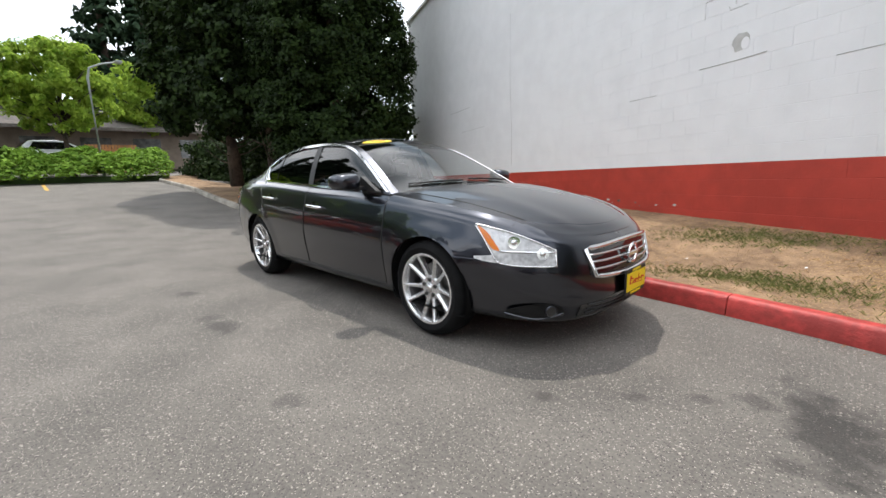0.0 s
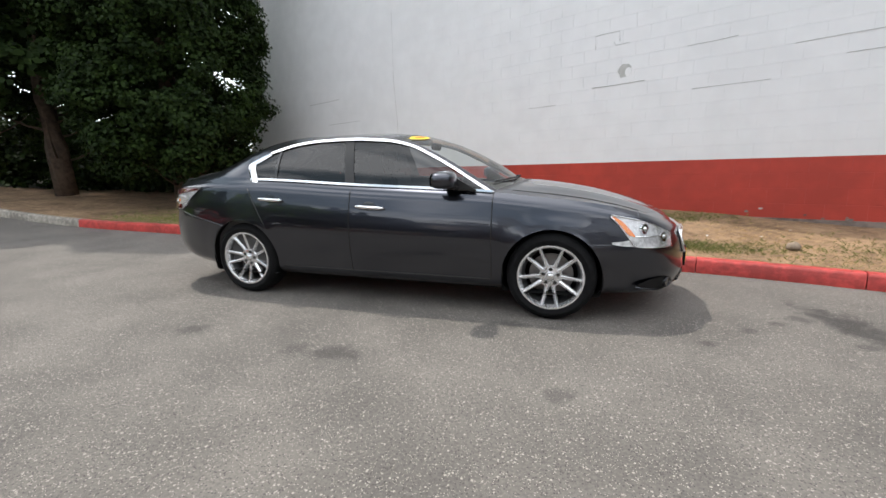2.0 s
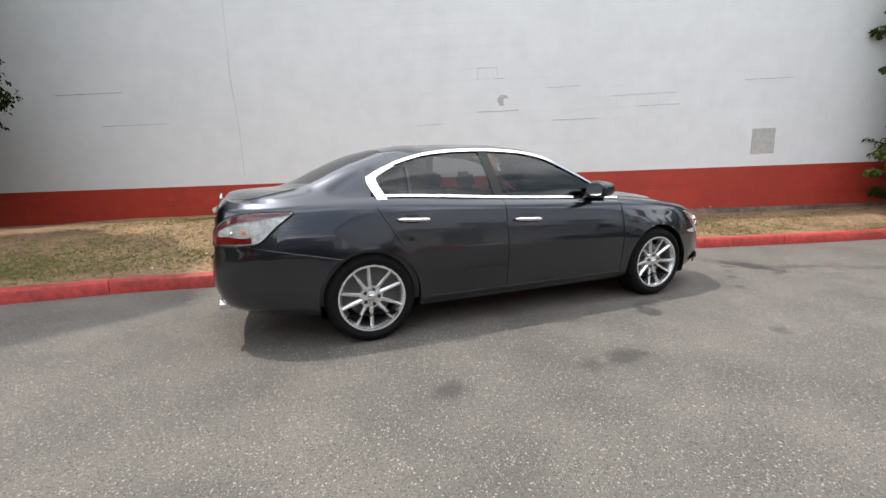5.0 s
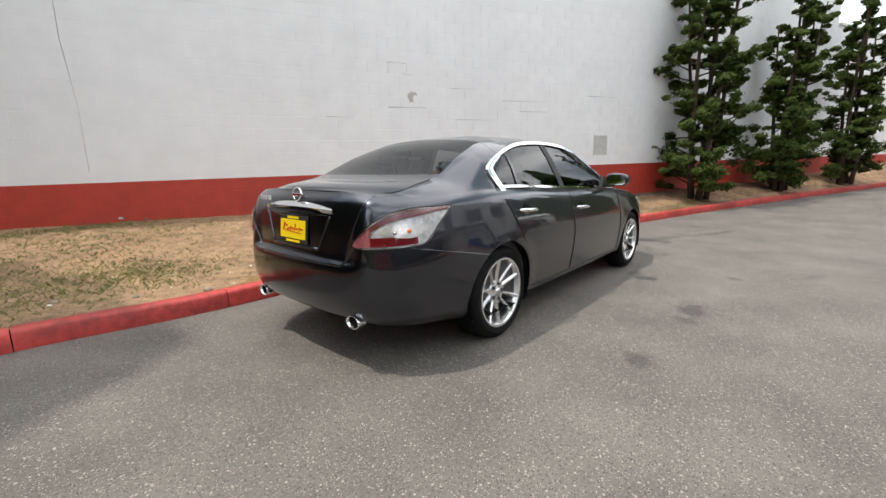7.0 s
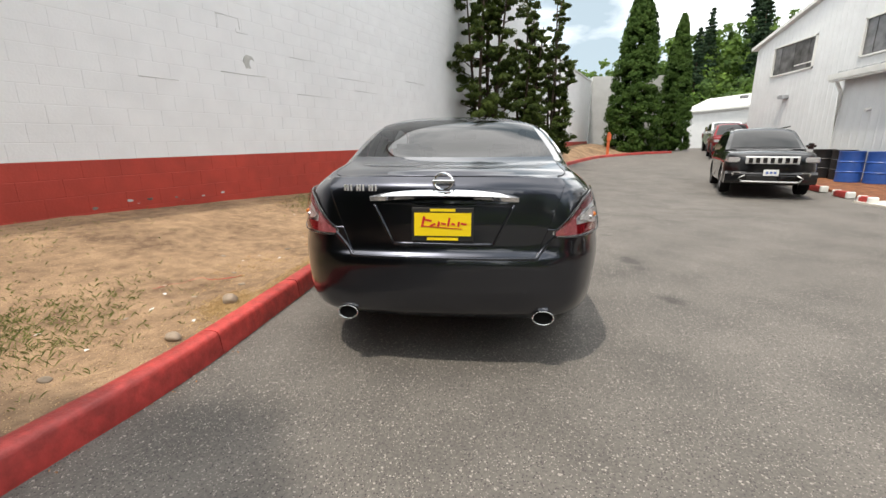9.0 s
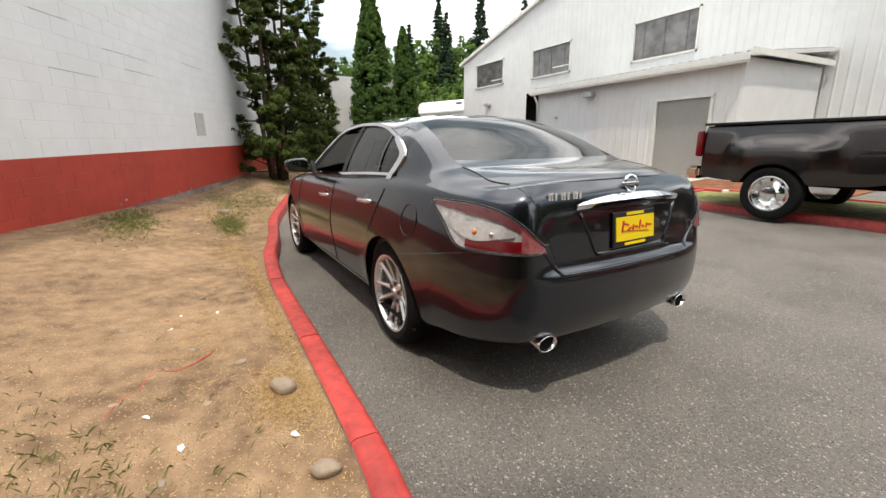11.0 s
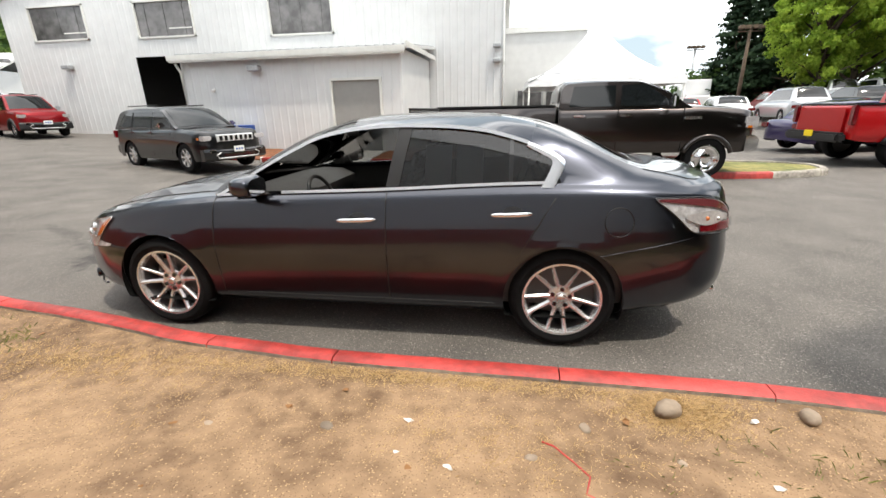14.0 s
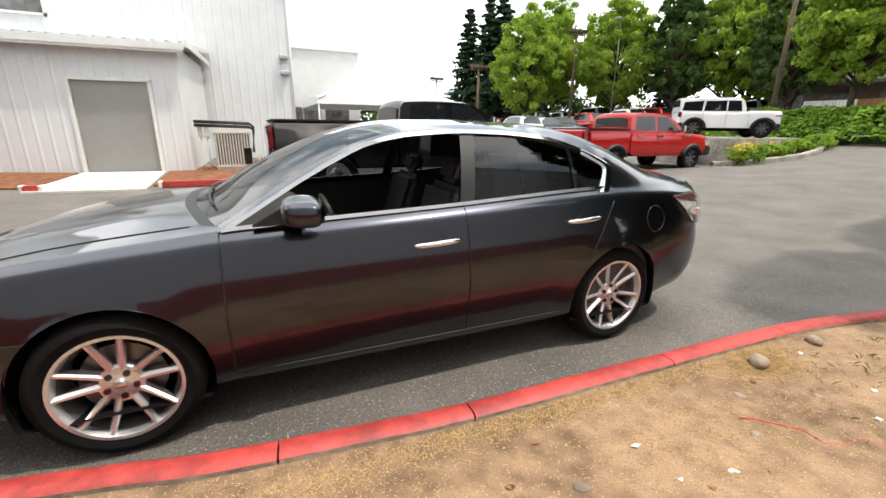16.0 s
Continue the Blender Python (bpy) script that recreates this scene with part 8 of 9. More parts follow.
    bars(gr, "slot", nose + 0.012, -W * 0.24, W * 0.24, hood - 0.42, hood - 0.14, 2, 0.86, M_GLOSSBLACK, False)
    rb = lump(v, "rear_bumper", (-half + 0.02, 0, 0.66), (0.22, W * 0.95, 0.22), bumper, bevel=0.05)
    pl = lump(rb, "number_plate", (-half - 0.095, 0, 0.72), (0.02, 0.31, 0.15), M_YELLOW, "yellow dealer plate")
    lump(v, "underbody", (0, 0, 0.58), (L * 0.86, W * 0.5, 0.18), M_UNDER)
    lump(v, "cab_seat", (fa - 2.0, 0, 1.15), (0.5, W * 0.6, 0.5), M_SEAT)
    return v


def far_car(name, label, m, colour, L=4.5, W=1.8, H=1.45, wb=2.65, van=False):
    """A parked car far off, with fewer parts."""
    v = thing(name, label, "car", m, "cars in the far lot")
    h, half, r = W / 2, L / 2, 0.32
    belt = 0.92 if not van else 1.05
    up = [(-half, 0.62), (-half + 0.06, belt - 0.06), (-half + 0.25, belt), (half * 0.42, belt), (half * 0.72, belt - 0.10), (half - 0.10, 0.70), (half, 0.52)]
    part("body", hull(up, h, -half, half, (-wb / 2, wb / 2), r, 0.24, 0.5, 0.4), colour, v, angle=50)
    tail = -half * (0.74 if not van else 0.94)
    line = [(tail, belt), (tail + 0.14, belt + 0.24), (tail + 0.5, H - 0.04), (-half * 0.10, H), (half * 0.08, H - 0.05), (half * 0.50, belt)]
    part("cabin", cabin_shell(line, h - 0.08, belt, 0.30, line[0][0], line[-1][0]), colour, v, angle=50)
    side_pane(v, [(half * 0.34, belt + 0.03), (half * 0.08, H - 0.12), (tail + 0.55, H - 0.12), (tail + 0.30, belt + 0.03)], h - 0.08, 0.30, belt, M_GLOSSBLACK)
    screen(v, "windshield", line, h - 0.08, belt, 0.30, half * 0.47, half * 0.10, M_GLOSSBLACK)
    screen(v, "rear_window", line, h - 0.08, belt, 0.30, tail + 0.42, tail + 0.06, M_GLOSSBLACK, 0.82)
    add_wheels(v, (-wb / 2, wb / 2), h, r, 0.21, "seven")
    for s in (-1, 1):
        lump(v, "headlight", (half - 0.06, s * (h - 0.2), 0.64), (0.10, 0.32, 0.11), M_WHITELENS)
        lump(v, "taillight", (-half + 0.04, s * (h - 0.2), 0.76), (0.08, 0.30, 0.14), M_REDLENS)
    return v


M_PAINT_BLACK = paint("black_paint", (0.006, 0.006, 0.007), 0.1, 0.3, 1.0)
M_PAINT_RED = paint("red_paint", (0.40, 0.006, 0.008), 0.1, 0.35, 0.8)
M_PAINT_DEEPRED = paint("deep_red_paint", (0.22, 0.006, 0.010), 0.3, 0.35, 0.4)
M_PAINT_WHITE = paint("white_paint", (0.78, 0.78, 0.78), 0.0, 0.3)
M_PAINT_BROWNGREY = paint("brown_grey_paint", (0.046, 0.038, 0.036), 1.0, 0.28)
M_PAINT_PURPLE = paint("dark_violet_paint", (0.035, 0.025, 0.09), 0.4, 0.3)
M_PAINT_SILVER = paint("silver_paint", (0.45, 0.46, 0.47), 0.6, 0.3)


def ground_pose(x, y, a, dz=0.0):
    return pose(x, y, ground_z(x, y) + dz, 0, 0, a)


suv("sport_utility", "black sport utility vehicle with a chrome slotted grille", ground_pose(7.75, -7.5, 157.5) @ Matrix.Scale(0.91, 4), M_PAINT_BLACK, kind="seven")
suv("sport_utility", "deep red boxy sport utility with grey bumpers", ground_pose(20.4, -13.5, 157.5), M_PAINT_DEEPRED, L=4.43, W=1.82, H=1.78, wb=2.65, r=0.36, hood=1.06, slots=0, flare=M_BLACK)
wp = pickup("pickup", "white pickup parked with a door standing open", ground_pose(27.0, -16.6, 160), M_PAINT_WHITE, L=5.6, wb=3.55)
b2 = bmesh.new()
turn = Matrix.Translation((0.70, 0.98, 0)) @ Matrix.Rotation(radians(-62), 4, "Z")
box(b2, (-0.55, 0, 0.98), (1.10, 0.09, 0.84), turn, 0.03, 2)
for c, d in (((-0.08, 0, 1.64), (0.06, 0.05, 0.52)), ((-1.06, 0, 1.64), (0.06, 0.05, 0.52)), ((-0.57, 0, 1.88), (1.04, 0.05, 0.06))):
    box(b2, c, d, turn, 0.01)
open_door = part("open_door", b2, M_PAINT_WHITE, wp)
b2 = bmesh.new()
box(b2, (-0.57, 0, 1.62), (0.94, 0.012, 0.46), turn)
part("door_window", b2, M_DARKGLASS, open_door, smooth=False)
pickup("pickup", "dark brown-grey dual-wheel pickup parked over the island kerb", ground_pose(-2.68, -6.86, 180.5, 0.02), M_PAINT_BROWNGREY, dual=True, kind="dish")
pickup("pickup", "bright red pickup with black bumpers and arches", ground_pose(-11.45, -8.55, 180, -0.02), M_PAINT_RED, L=5.85, wb=3.57, H=1.92, hood=1.22, r=0.415, bumper=M_BLACK, flare=M_BLACK, kind="dark")
far_car("parked_car", "dark violet car parked behind the pickups", ground_pose(-11.6, -11.6, 184), M_PAINT_PURPLE)

# ---- trees and planting ----
def leaf_cloud(name, clumps, per, size, material, parent, seed, flat=0.55, stretch=1.0, droop=0.0):
    """Many small bent leaves gathered in clumps: (centre, radius, outward)."""
    r = np.random.default_rng(seed)
    C = np.array([c for c, _, _ in clumps], float)
    R = np.array([q for _, q, _ in clumps], float)
    O = np.array([o for _, _, o in clumps], float)
    n = len(clumps) * per
    idx = np.repeat(np.arange(len(clumps)), per)
    d = r.normal(size=(n, 3))
    d /= np.linalg.norm(d, axis=1, keepdims=True) + 1e-9
    rad = r.random(n) ** 0.45
    pos = C[idx] + d * (R[idx] * rad)[:, None] * np.array([1, 1, flat / 0.55 * 0.8])
    nrm = d * 0.6 + O[idx] * 0.5 + np.array([0, 0, 0.35]) + r.normal(size=(n, 3)) * 0.45
    nrm /= np.linalg.norm(nrm, axis=1, keepdims=True) + 1e-9
    a = np.cross(nrm, r.normal(size=(n, 3)))
    a /= np.linalg.norm(a, axis=1, keepdims=True) + 1e-9
    b = np.cross(nrm, a)
    s = size * (0.6 + 0.8 * r.random(n))[:, None]
    tip = a * s * stretch
    wide = b * s * 0.42
    v = np.stack([pos - tip * 0.5, pos + wide + nrm * s * 0.12, pos + tip * 0.5 - np.array([0, 0, droop]) * s, pos - wide + nrm * s * 0.12], 1).reshape(-1, 3)
    me = bpy.data.meshes.new(name)
    me.vertices.add(4 * n)
    me.vertices.foreach_set("co", v.astype(np.float32).ravel())
    me.loops.add(4 * n)
    me.loops.foreach_set("vertex_index", np.arange(4 * n, dtype=np.int32))
    me.polygons.add(n)
    me.polygons.foreach_set("loop_start", np.arange(0, 4 * n, 4, dtype=np.int32))
    me.update(calc_edges=True)
    me.validate()
    me.materials.append(material)
    ob = new(name, me)
    ob.parent = parent
    return ob


def limb_mesh(lines):
    b2 = bmesh.new()
    for pts, r0, r1 in lines:
        k = len(pts)
        tube(b2, pts, [r0 + (r1 - r0) * i / (k - 1) for i in range(k)], 8)
    return b2


def conifer(name, label, m, H, R, base, seed, clumps=420, per=90, size=0.10, material=None, profile=None, lumpy=0.30, trunk_r=0.22, low_limbs=True, clump_r=0.34, trunks=1):
    """A dense evergreen whose surface is made of lumps of foliage."""
    t = thing(name, label, "tree", m)
    r = random.Random(seed)
    profile = profile or (lambda q: (1 - q) ** 0.55 * (0.72 + 0.28 * min(1, q * 6)))
    lines = []
    for k in range(trunks):
        ox, oy = (0, 0) if k == 0 else (r.uniform(-0.5, 0.5), r.uniform(-0.4, 0.4))
        lines.append(([Vector((ox + 0.05 * math.sin(i * 1.3 + k), oy + 0.05 * math.cos(i * 1.7 + k), -0.15 + (H * 0.9 + 0.15) * i / 9)) for i in range(10)], trunk_r * (1 if k == 0 else 0.7), 0.03))
    if low_limbs:
        for k in range(10):
            a, z = r.uniform(0, 6.28), base * r.uniform(0.35, 1.1)
            L = R * r.uniform(0.45, 0.9)
            lines.append(([Vector((math.cos(a) * L * q, math.sin(a) * L * q, z + L * (0.1 * q + 0.5 * q * q))) for q in (0, 0.3, 0.6, 1.0)], 0.035, 0.008))
    part("trunk", limb_mesh(lines), M_BARK, t)
    cl = []
    for k in range(clumps):
        q = r.random() ** 0.9
        z = base + (H - base) * q
        a = r.uniform(0, 6.28)
        rr = R * profile(q) * (1 + lumpy * noise.noise((math.cos(a) * 1.6, math.sin(a) * 1.6, z * 0.55 + seed)))
        rr *= 1.0 if r.random() < 0.66 else r.uniform(0.30, 0.85)
        o = Vector((math.cos(a), math.sin(a), 0.35))
        cl.append(((math.cos(a) * rr, math.sin(a) * rr, z + r.uniform(-0.1, 0.1)), clump_r * r.uniform(0.7, 1.3) * (0.55 + 0.45 * (1 - q)), tuple(o)))
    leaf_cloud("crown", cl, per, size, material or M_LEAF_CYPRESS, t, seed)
    return t


def juniper(name, label, m, H, seed, width=1.2, per=95):
    """An upright, twisting juniper with gaps between its limbs."""
    t = thing(name, label, "tree", m)
    r = random.Random(seed)
    lines, cl = [], []
    leaders = 5
    for k in range(leaders):
        a = 2 * math.pi * k / leaders + r.uniform(-0.4, 0.4)
        top_h = H * (1.0 if k == 0 else r.uniform(0.62, 0.92))
        pts = []
        for i in range(9):
            q = i / 8
            spread = width * (0.15 + 0.35 * q) * (0.35 if k == 0 else 1.0)
            pts.append(Vector((math.cos(a + q * 0.8) * spread + 0.06 * math.sin(i * 2 + k), math.sin(a + q * 0.8) * spread, -0.1 + top_h * q)))
        lines.append((pts, 0.10 if k == 0 else 0.07, 0.015))
        for j in range(30):
            q = 0.03 + 0.97 * (j + r.random()) / 30
            p = pts[0].lerp(pts[-1], q)
            i0 = min(7, int(q * 8))
            p = pts[i0].lerp(pts[i0 + 1], q * 8 - i0)
            L = width * r.uniform(0.3, 1.05) * (1 - 0.78 * q)
            b = r.uniform(0, 6.28)
            e = p + Vector((math.cos(b) * L, math.sin(b) * L, L * r.uniform(0.05, 0.6)))
            lines.append(([p, p.lerp(e, 0.5) - Vector((0, 0, 0.04)), e], 0.02, 0.006))
            for w in (0.55, 0.8, 1.02):
                c = p.lerp(e, w) + Vector((r.gauss(0, 0.06), r.gauss(0, 0.06), r.gauss(0, 0.05)))
                cl.append((tuple(c), r.uniform(0.10, 0.23) * (1.2 - 0.55 * q), (math.cos(b), math.sin(b), 0.7)))
    part("trunk", limb_mesh(lines), M_BARK, t)
    leaf_cloud("crown", cl, per, 0.060, M_LEAF_JUNIPER, t, seed, flat=0.38, stretch=1.5)
    return t


def broadleaf(name, label, m, H, R, base, seed, clumps=170, per=70, size=0.16, material=None, airy=0.8):
    t = thing(name, label, "tree", m)
    r = random.Random(seed)
    lines = [([Vector((0.06 * math.sin(i + seed), 0.05 * math.cos(i), -0.1 + (H * 0.62 + 0.1) * i / 6)) for i in range(7)], 0.022 * H + 0.02, 0.03)]
    cl = []
    for k in range(22):
        a, q = 2.4 * k + r.uniform(-0.3, 0.3), (k + 0.5) / 22
        z0 = base * 0.8 + (H * 0.55 - base * 0.8) * q
        L = R * (0.95 - 0.45 * q) * r.uniform(0.75, 1.1)
        e = Vector((math.cos(a) * L, math.sin(a) * L, z0 + L * (0.45 + 0.9 * q)))
        s = Vector((0, 0, z0))
        mid = s.lerp(e, 0.5) + Vector((0, 0, 0.12 * L))
        lines.append(([s, mid, e], 0.010 * H, 0.012))
    part("trunk", limb_mesh(lines), M_BARK, t)
    zc, hz = (base + H) / 2, (H - base) / 2
    for k in range(clumps):
        d = Vector((r.gauss(0, 1), r.gauss(0, 1), r.gauss(0, 1))).normalized()
        rad = r.uniform(0.35, 1.0) ** 0.6 * (1 + 0.28 * noise.noise(d * 1.7 + Vector((seed, 0, 0))))
        up = max(0.0, d.z)
        c = Vector((d.x * R * rad * (1 - 0.25 * up), d.y * R * rad * (1 - 0.25 * up), zc + d.z * hz * rad))
        cl.append((tuple(c), R * r.uniform(0.11, 0.24) * airy, tuple(d)))
    leaf_cloud("crown", cl, per, size, material or M_LEAF_MAPLE, t, seed, droop=0.3)
    return t


def fir(name, label, m, H, R, seed, whorls=26, per=18, size=0.46):
    t = thing(name, label, "tree", m)
    r = random.Random(seed)
    lines = [([Vector((0, 0, -0.2 + H * i / 5)) for i in range(6)], 0.02 * H, 0.03)]
    cl = []
    for w in range(whorls):
        q = w / whorls
        z = H * (0.12 + 0.88 * q)
        L = R * (1 - q) ** 0.85 * r.uniform(0.8, 1.15) + 0.15
        for k in range(7):
            a = r.uniform(0, 6.28)
            e = Vector((math.cos(a) * L, math.sin(a) * L, z - L * 0.22))
            if k < 3:
                lines.append(([Vector((0, 0, z)), e], 0.05, 0.01))
            for f in (0.45, 0.8):
                cl.append(((e.x * f, e.y * f, z - L * 0.22 * f), 0.30 * L + 0.18, (math.cos(a), math.sin(a), 0.2)))
    part("trunk", limb_mesh(lines), M_BARK, t)
    leaf_cloud("crown", cl, per, size, M_LEAF_FIR, t, seed, flat=0.25, stretch=1.4, droop=0.35)
    return t


def at_ground(x, y, a=0.0, s=1.0, dz=0.0):
    return pose(x, y, ground_z(x, y) + dz, 0, 0, a) @ Matrix.Scale(s, 4)


# the dark evergreens beyond the car's tail
cyp_prof = lambda q: (1 - q ** 3.0) ** 0.7 * (0.80 + 0.20 * min(1, q * 7))
cyp_low = lambda q: (1 - q ** 3.0) ** 0.7 * (0.62 + 0.38 * min(1, q * 7))
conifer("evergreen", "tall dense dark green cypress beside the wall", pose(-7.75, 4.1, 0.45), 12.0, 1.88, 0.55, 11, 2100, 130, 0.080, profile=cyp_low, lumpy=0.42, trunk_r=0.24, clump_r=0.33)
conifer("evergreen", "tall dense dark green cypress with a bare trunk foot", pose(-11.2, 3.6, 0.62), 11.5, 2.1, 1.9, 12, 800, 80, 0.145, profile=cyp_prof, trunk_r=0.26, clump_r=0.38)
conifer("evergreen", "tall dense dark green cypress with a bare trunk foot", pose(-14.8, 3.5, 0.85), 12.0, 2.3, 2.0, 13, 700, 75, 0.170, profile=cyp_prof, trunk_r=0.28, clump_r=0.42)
sh = thing("shrub", "glossy broad-leaved shrub beside the cypress at the wall", "shrub", pose(-8.24, 6.36, 0.42))
r7 = random.Random(7)
part("stems", limb_mesh([([Vector((0, 0, -0.1)), Vector((0.3 * math.cos(a), 0.3 * math.sin(a), 0.4)), Vector((0.5 * math.cos(a), 0.5 * math.sin(a), 0.7))], 0.02, 0.006) for a in range(7)]), M_BARK, sh)
leaf_cloud("leaves", [((r7.gauss(0, 0.42), r7.gauss(0, 0.35), abs(r7.gauss(0.45, 0.22))), 0.2, (0, -0.4, 0.8)) for _ in range(60)], 60, 0.08, M_LEAF_DARK, sh, 7, stretch=1.3)

# undergrowth; its near end is carried on to stand in for tree shade on the wall
rk = random.Random(17)
hedge_cl = []
for k in range(900):
    t, q = rk.random(), rk.random()
    hedge_cl.append(((-8.3 - 18.2 * t + rk.gauss(0, 0.4), 6.6 - 1.0 * t + rk.gauss(0, 0.6), 0.5 + 3.4 * q * (0.7 + 0.5 * noise.noise((t * 6, 0, 0)))), 0.45, (0.2, -0.7, 0.5)))
tagged(leaf_cloud("dark_hedge", hedge_cl, 60, 0.16, M_LEAF_CYPRESS, None, 18), "dense dark undergrowth behind the cypresses, its near end added for shade on the wall", "hedge", kind="stuff")

rk = random.Random(19)
lot_cl = []
for k in range(620):
    t, q = rk.random(), rk.random()
    lot_cl.append(((-9.0 - 42 * t + rk.gauss(0, 0.8), -46 + 20 * t + rk.gauss(0, 1.0), 0.4 + 5.0 * q * (0.75 + 0.6 * noise.noise((t * 9, 3, 0)))), 0.95, (0.3, 0.8, 0.4)))
tagged(leaf_cloud("lot_hedge", lot_cl, 45, 0.34, M_LEAF_DARK, None, 20), "dark green shrubs and trees closing the far lot", "hedge", kind="stuff")

# junipers along the wall and the two cones at the bend
juniper("juniper", "twisting upright juniper against the white wall", pose(9.0, -0.25, 0.40), 8.6, 31, 1.35, 115)
juniper("juniper", "twisting upright juniper against the white wall", pose(12.4, -1.75, 0.52), 6.6, 32, 1.05, 100)
juniper("juniper", "twisting upright juniper against the white wall", pose(15.6, -3.35, 0.62), 7.2, 35, 1.10, 95)
cone_prof = lambda q: (1 - q) ** 0.62 * (0.82 + 0.18 * min(1, q * 5))
c1 = conifer("cone_tree", "clipped cone of bright green conifer", at_ground(27.0, -10.4), 11.0, 1.75, 0.2, 41, 700, 85, 0.15, M_LEAF_CONE, cone_prof, 0.10, 0.15, False, 0.38)
c2 = copy_thing(c1, at_ground(29.2, -14.0, 70) @ Matrix.Diagonal((0.72, 0.72, 0.84, 1)))

# maples, firs and wood in the distance
m1 = broadleaf("maple", "young bright green maple on the ivy bank", at_ground(-26.5, -0.7), 7.2, 2.55, 2.5, 51, 230, 100, 0.17)
m2 = broadleaf("maple", "broad light green street tree", at_ground(-31.5, -19.0, dz=0.3), 10.8, 3.2, 1.6, 52, 280, 110, 0.17)
d1 = broadleaf("tree", "dense mid-green tree in the distance", at_ground(-29.0, -21.5), 11.0, 2.6, 2.0, 53, 200, 70, 0.24, M_LEAF_DARK)
f1 = fir("fir", "tall dark fir in the distance", at_ground(-51, 5), 25, 3.6, 54)
for x, y, s in ((-25.2, -8.6, 1.08), (-33.5, 4.6, 1.05), (-38, -4, 1.1)):
    copy_thing(m1, at_ground(x, y, x * 41, s))
for x, y, s in ((-20.8, -28.8, 0.98), (-26.8, -25.2, 1.0), (-33.5, -15.5, 0.9), (-24.0, -30.5, 1.05), (-31, -30, 1.05), (-39, -22, 1.2), (-42.0, -12.5, 1.1)):
    copy_thing(m2, at_ground(x, y, x * 37, s))
for x, y, s in ((-36.0, -27, 1.0), (-29.5, -13.8, 0.9), (-50, 14, 0.9), (-58, 6, 1.1), (-30, -40, 1.1)):
    copy_thing(d1, at_ground(x, y, x * 23, s))
for x, y, s in ((-49, 8.0, 0.9), (-55, 12, 0.9), (-38, -17, 0.95), (-43, -16, 1.1), (-40, -12, 0.85), (-50, -20, 1.15),  (-37, -28.5, 0.5)):
    copy_thing(f1, at_ground(x, y, x * 19, s))

for x, y, s in ((-21.5, -37, 0.52), (-20.3, -39.0, 0.50), (-22.8, -36.5, 0.55)):
    copy_thing(f1, at_ground(x, y, x * 19) @ Matrix.Diagonal((s * 1.45, s * 1.45, s, 1)))

# wooded hill beyond the end of the road
def hill_z(x, y):
    d = math.hypot(x - 88, y + 62)
    return max(0.9, 17 * math.exp(-(d / 42) ** 2) + 2.5 * noise.noise((x * 0.03, y * 0.03, 0)))


M_LEAF_WOOD = leaf("woodland_leaf", (0.05, 0.10, 0.020), (0.15, 0.24, 0.045), 0.35)
M_HILL = mat("hill_undergrowth", (0.06, 0.10, 0.03), 0.95, vary=0.4, scale=0.6, bump=1.0, bscale=2)
b2 = bmesh.new()
grid(b2, [[Vector((x, y, hill_z(x, y) - 0.6)) for y in np.arange(-140, 40, 5)] for x in np.arange(38, 160, 5)])
bmesh.ops.recalc_face_normals(b2, faces=b2.faces)
solid("hill", b2, M_HILL, "overgrown green hillside in the distance", "hill", kind="structure")
rw = random.Random(61)
green, dark = [], []
for k in range(1500):
    x, y = rw.uniform(40, 120), rw.uniform(-105, 0)
    if math.hypot(x - 20, y + 10) < 34:
        continue
    z = hill_z(x, y)
    h = rw.uniform(2, 5) if x < 62 else rw.uniform(4, 9)
    tgt = green if rw.random() < 0.5 else dark
    for i in range(3):
        tgt.append(((x + rw.gauss(0, 1.1), y + rw.gauss(0, 1.1), z + h * (0.3 + 0.32 * i)), 1.5 - 0.3 * i, (-0.7, 0.3, 0.5)))
wood = leaf_cloud("far_woods", green, 36, 0.64, M_LEAF_WOOD, None, 62)
tagged(wood, "mixed green undergrowth and trees on the hillside", "woods", kind="stuff")
wood2 = leaf_cloud("far_woods", dark, 36, 0.64, M_LEAF_DARK, None, 63)
tagged(wood2, "darker trees standing on the hillside", "woods", kind="stuff")
for x, y, s in ((62, -38, 0.62), (66, -33, 0.55), (72, -52, 0.75), (58, -28, 0.5), (75, -44, 0.7), (80, -30, 0.6), (68, -60, 0.7)):
    copy_thing(f1, pose(x, y, hill_z(x, y) - 0.5, 0, 0, x * 17) @ Matrix.Scale(s, 4))

# ivy bank, planter and what stands on them
def ivy(name, label, outline, h, seed, per=16, n=700, size=0.16, material=None):
    r = random.Random(seed)
    (x0, y0), (x1, y1) = outline
    cl = []
    for k in range(n):
        t = r.random()
        q = r.uniform(-1, 1)
        x, y = x0 + (x1 - x0) * t, y0 + (y1 - y0) * t
        nx, ny = -(y1 - y0), (x1 - x0)
        L = math.hypot(nx, ny)
        w = 1.7
        x, y = x + nx / L * q * w, y + ny / L * q * w
        cl.append(((x, y, ground_z(x, y) + 0.35 + h * (1 - q * q) * (0.8 + 0.3 * noise.noise((x, y, 0)))), 0.28, (0, 0, 1)))
    o = leaf_cloud(name, cl, per, size, material or M_LEAF_IVY, None, seed)
    return tagged(o, label, "hedge", kind="stuff")


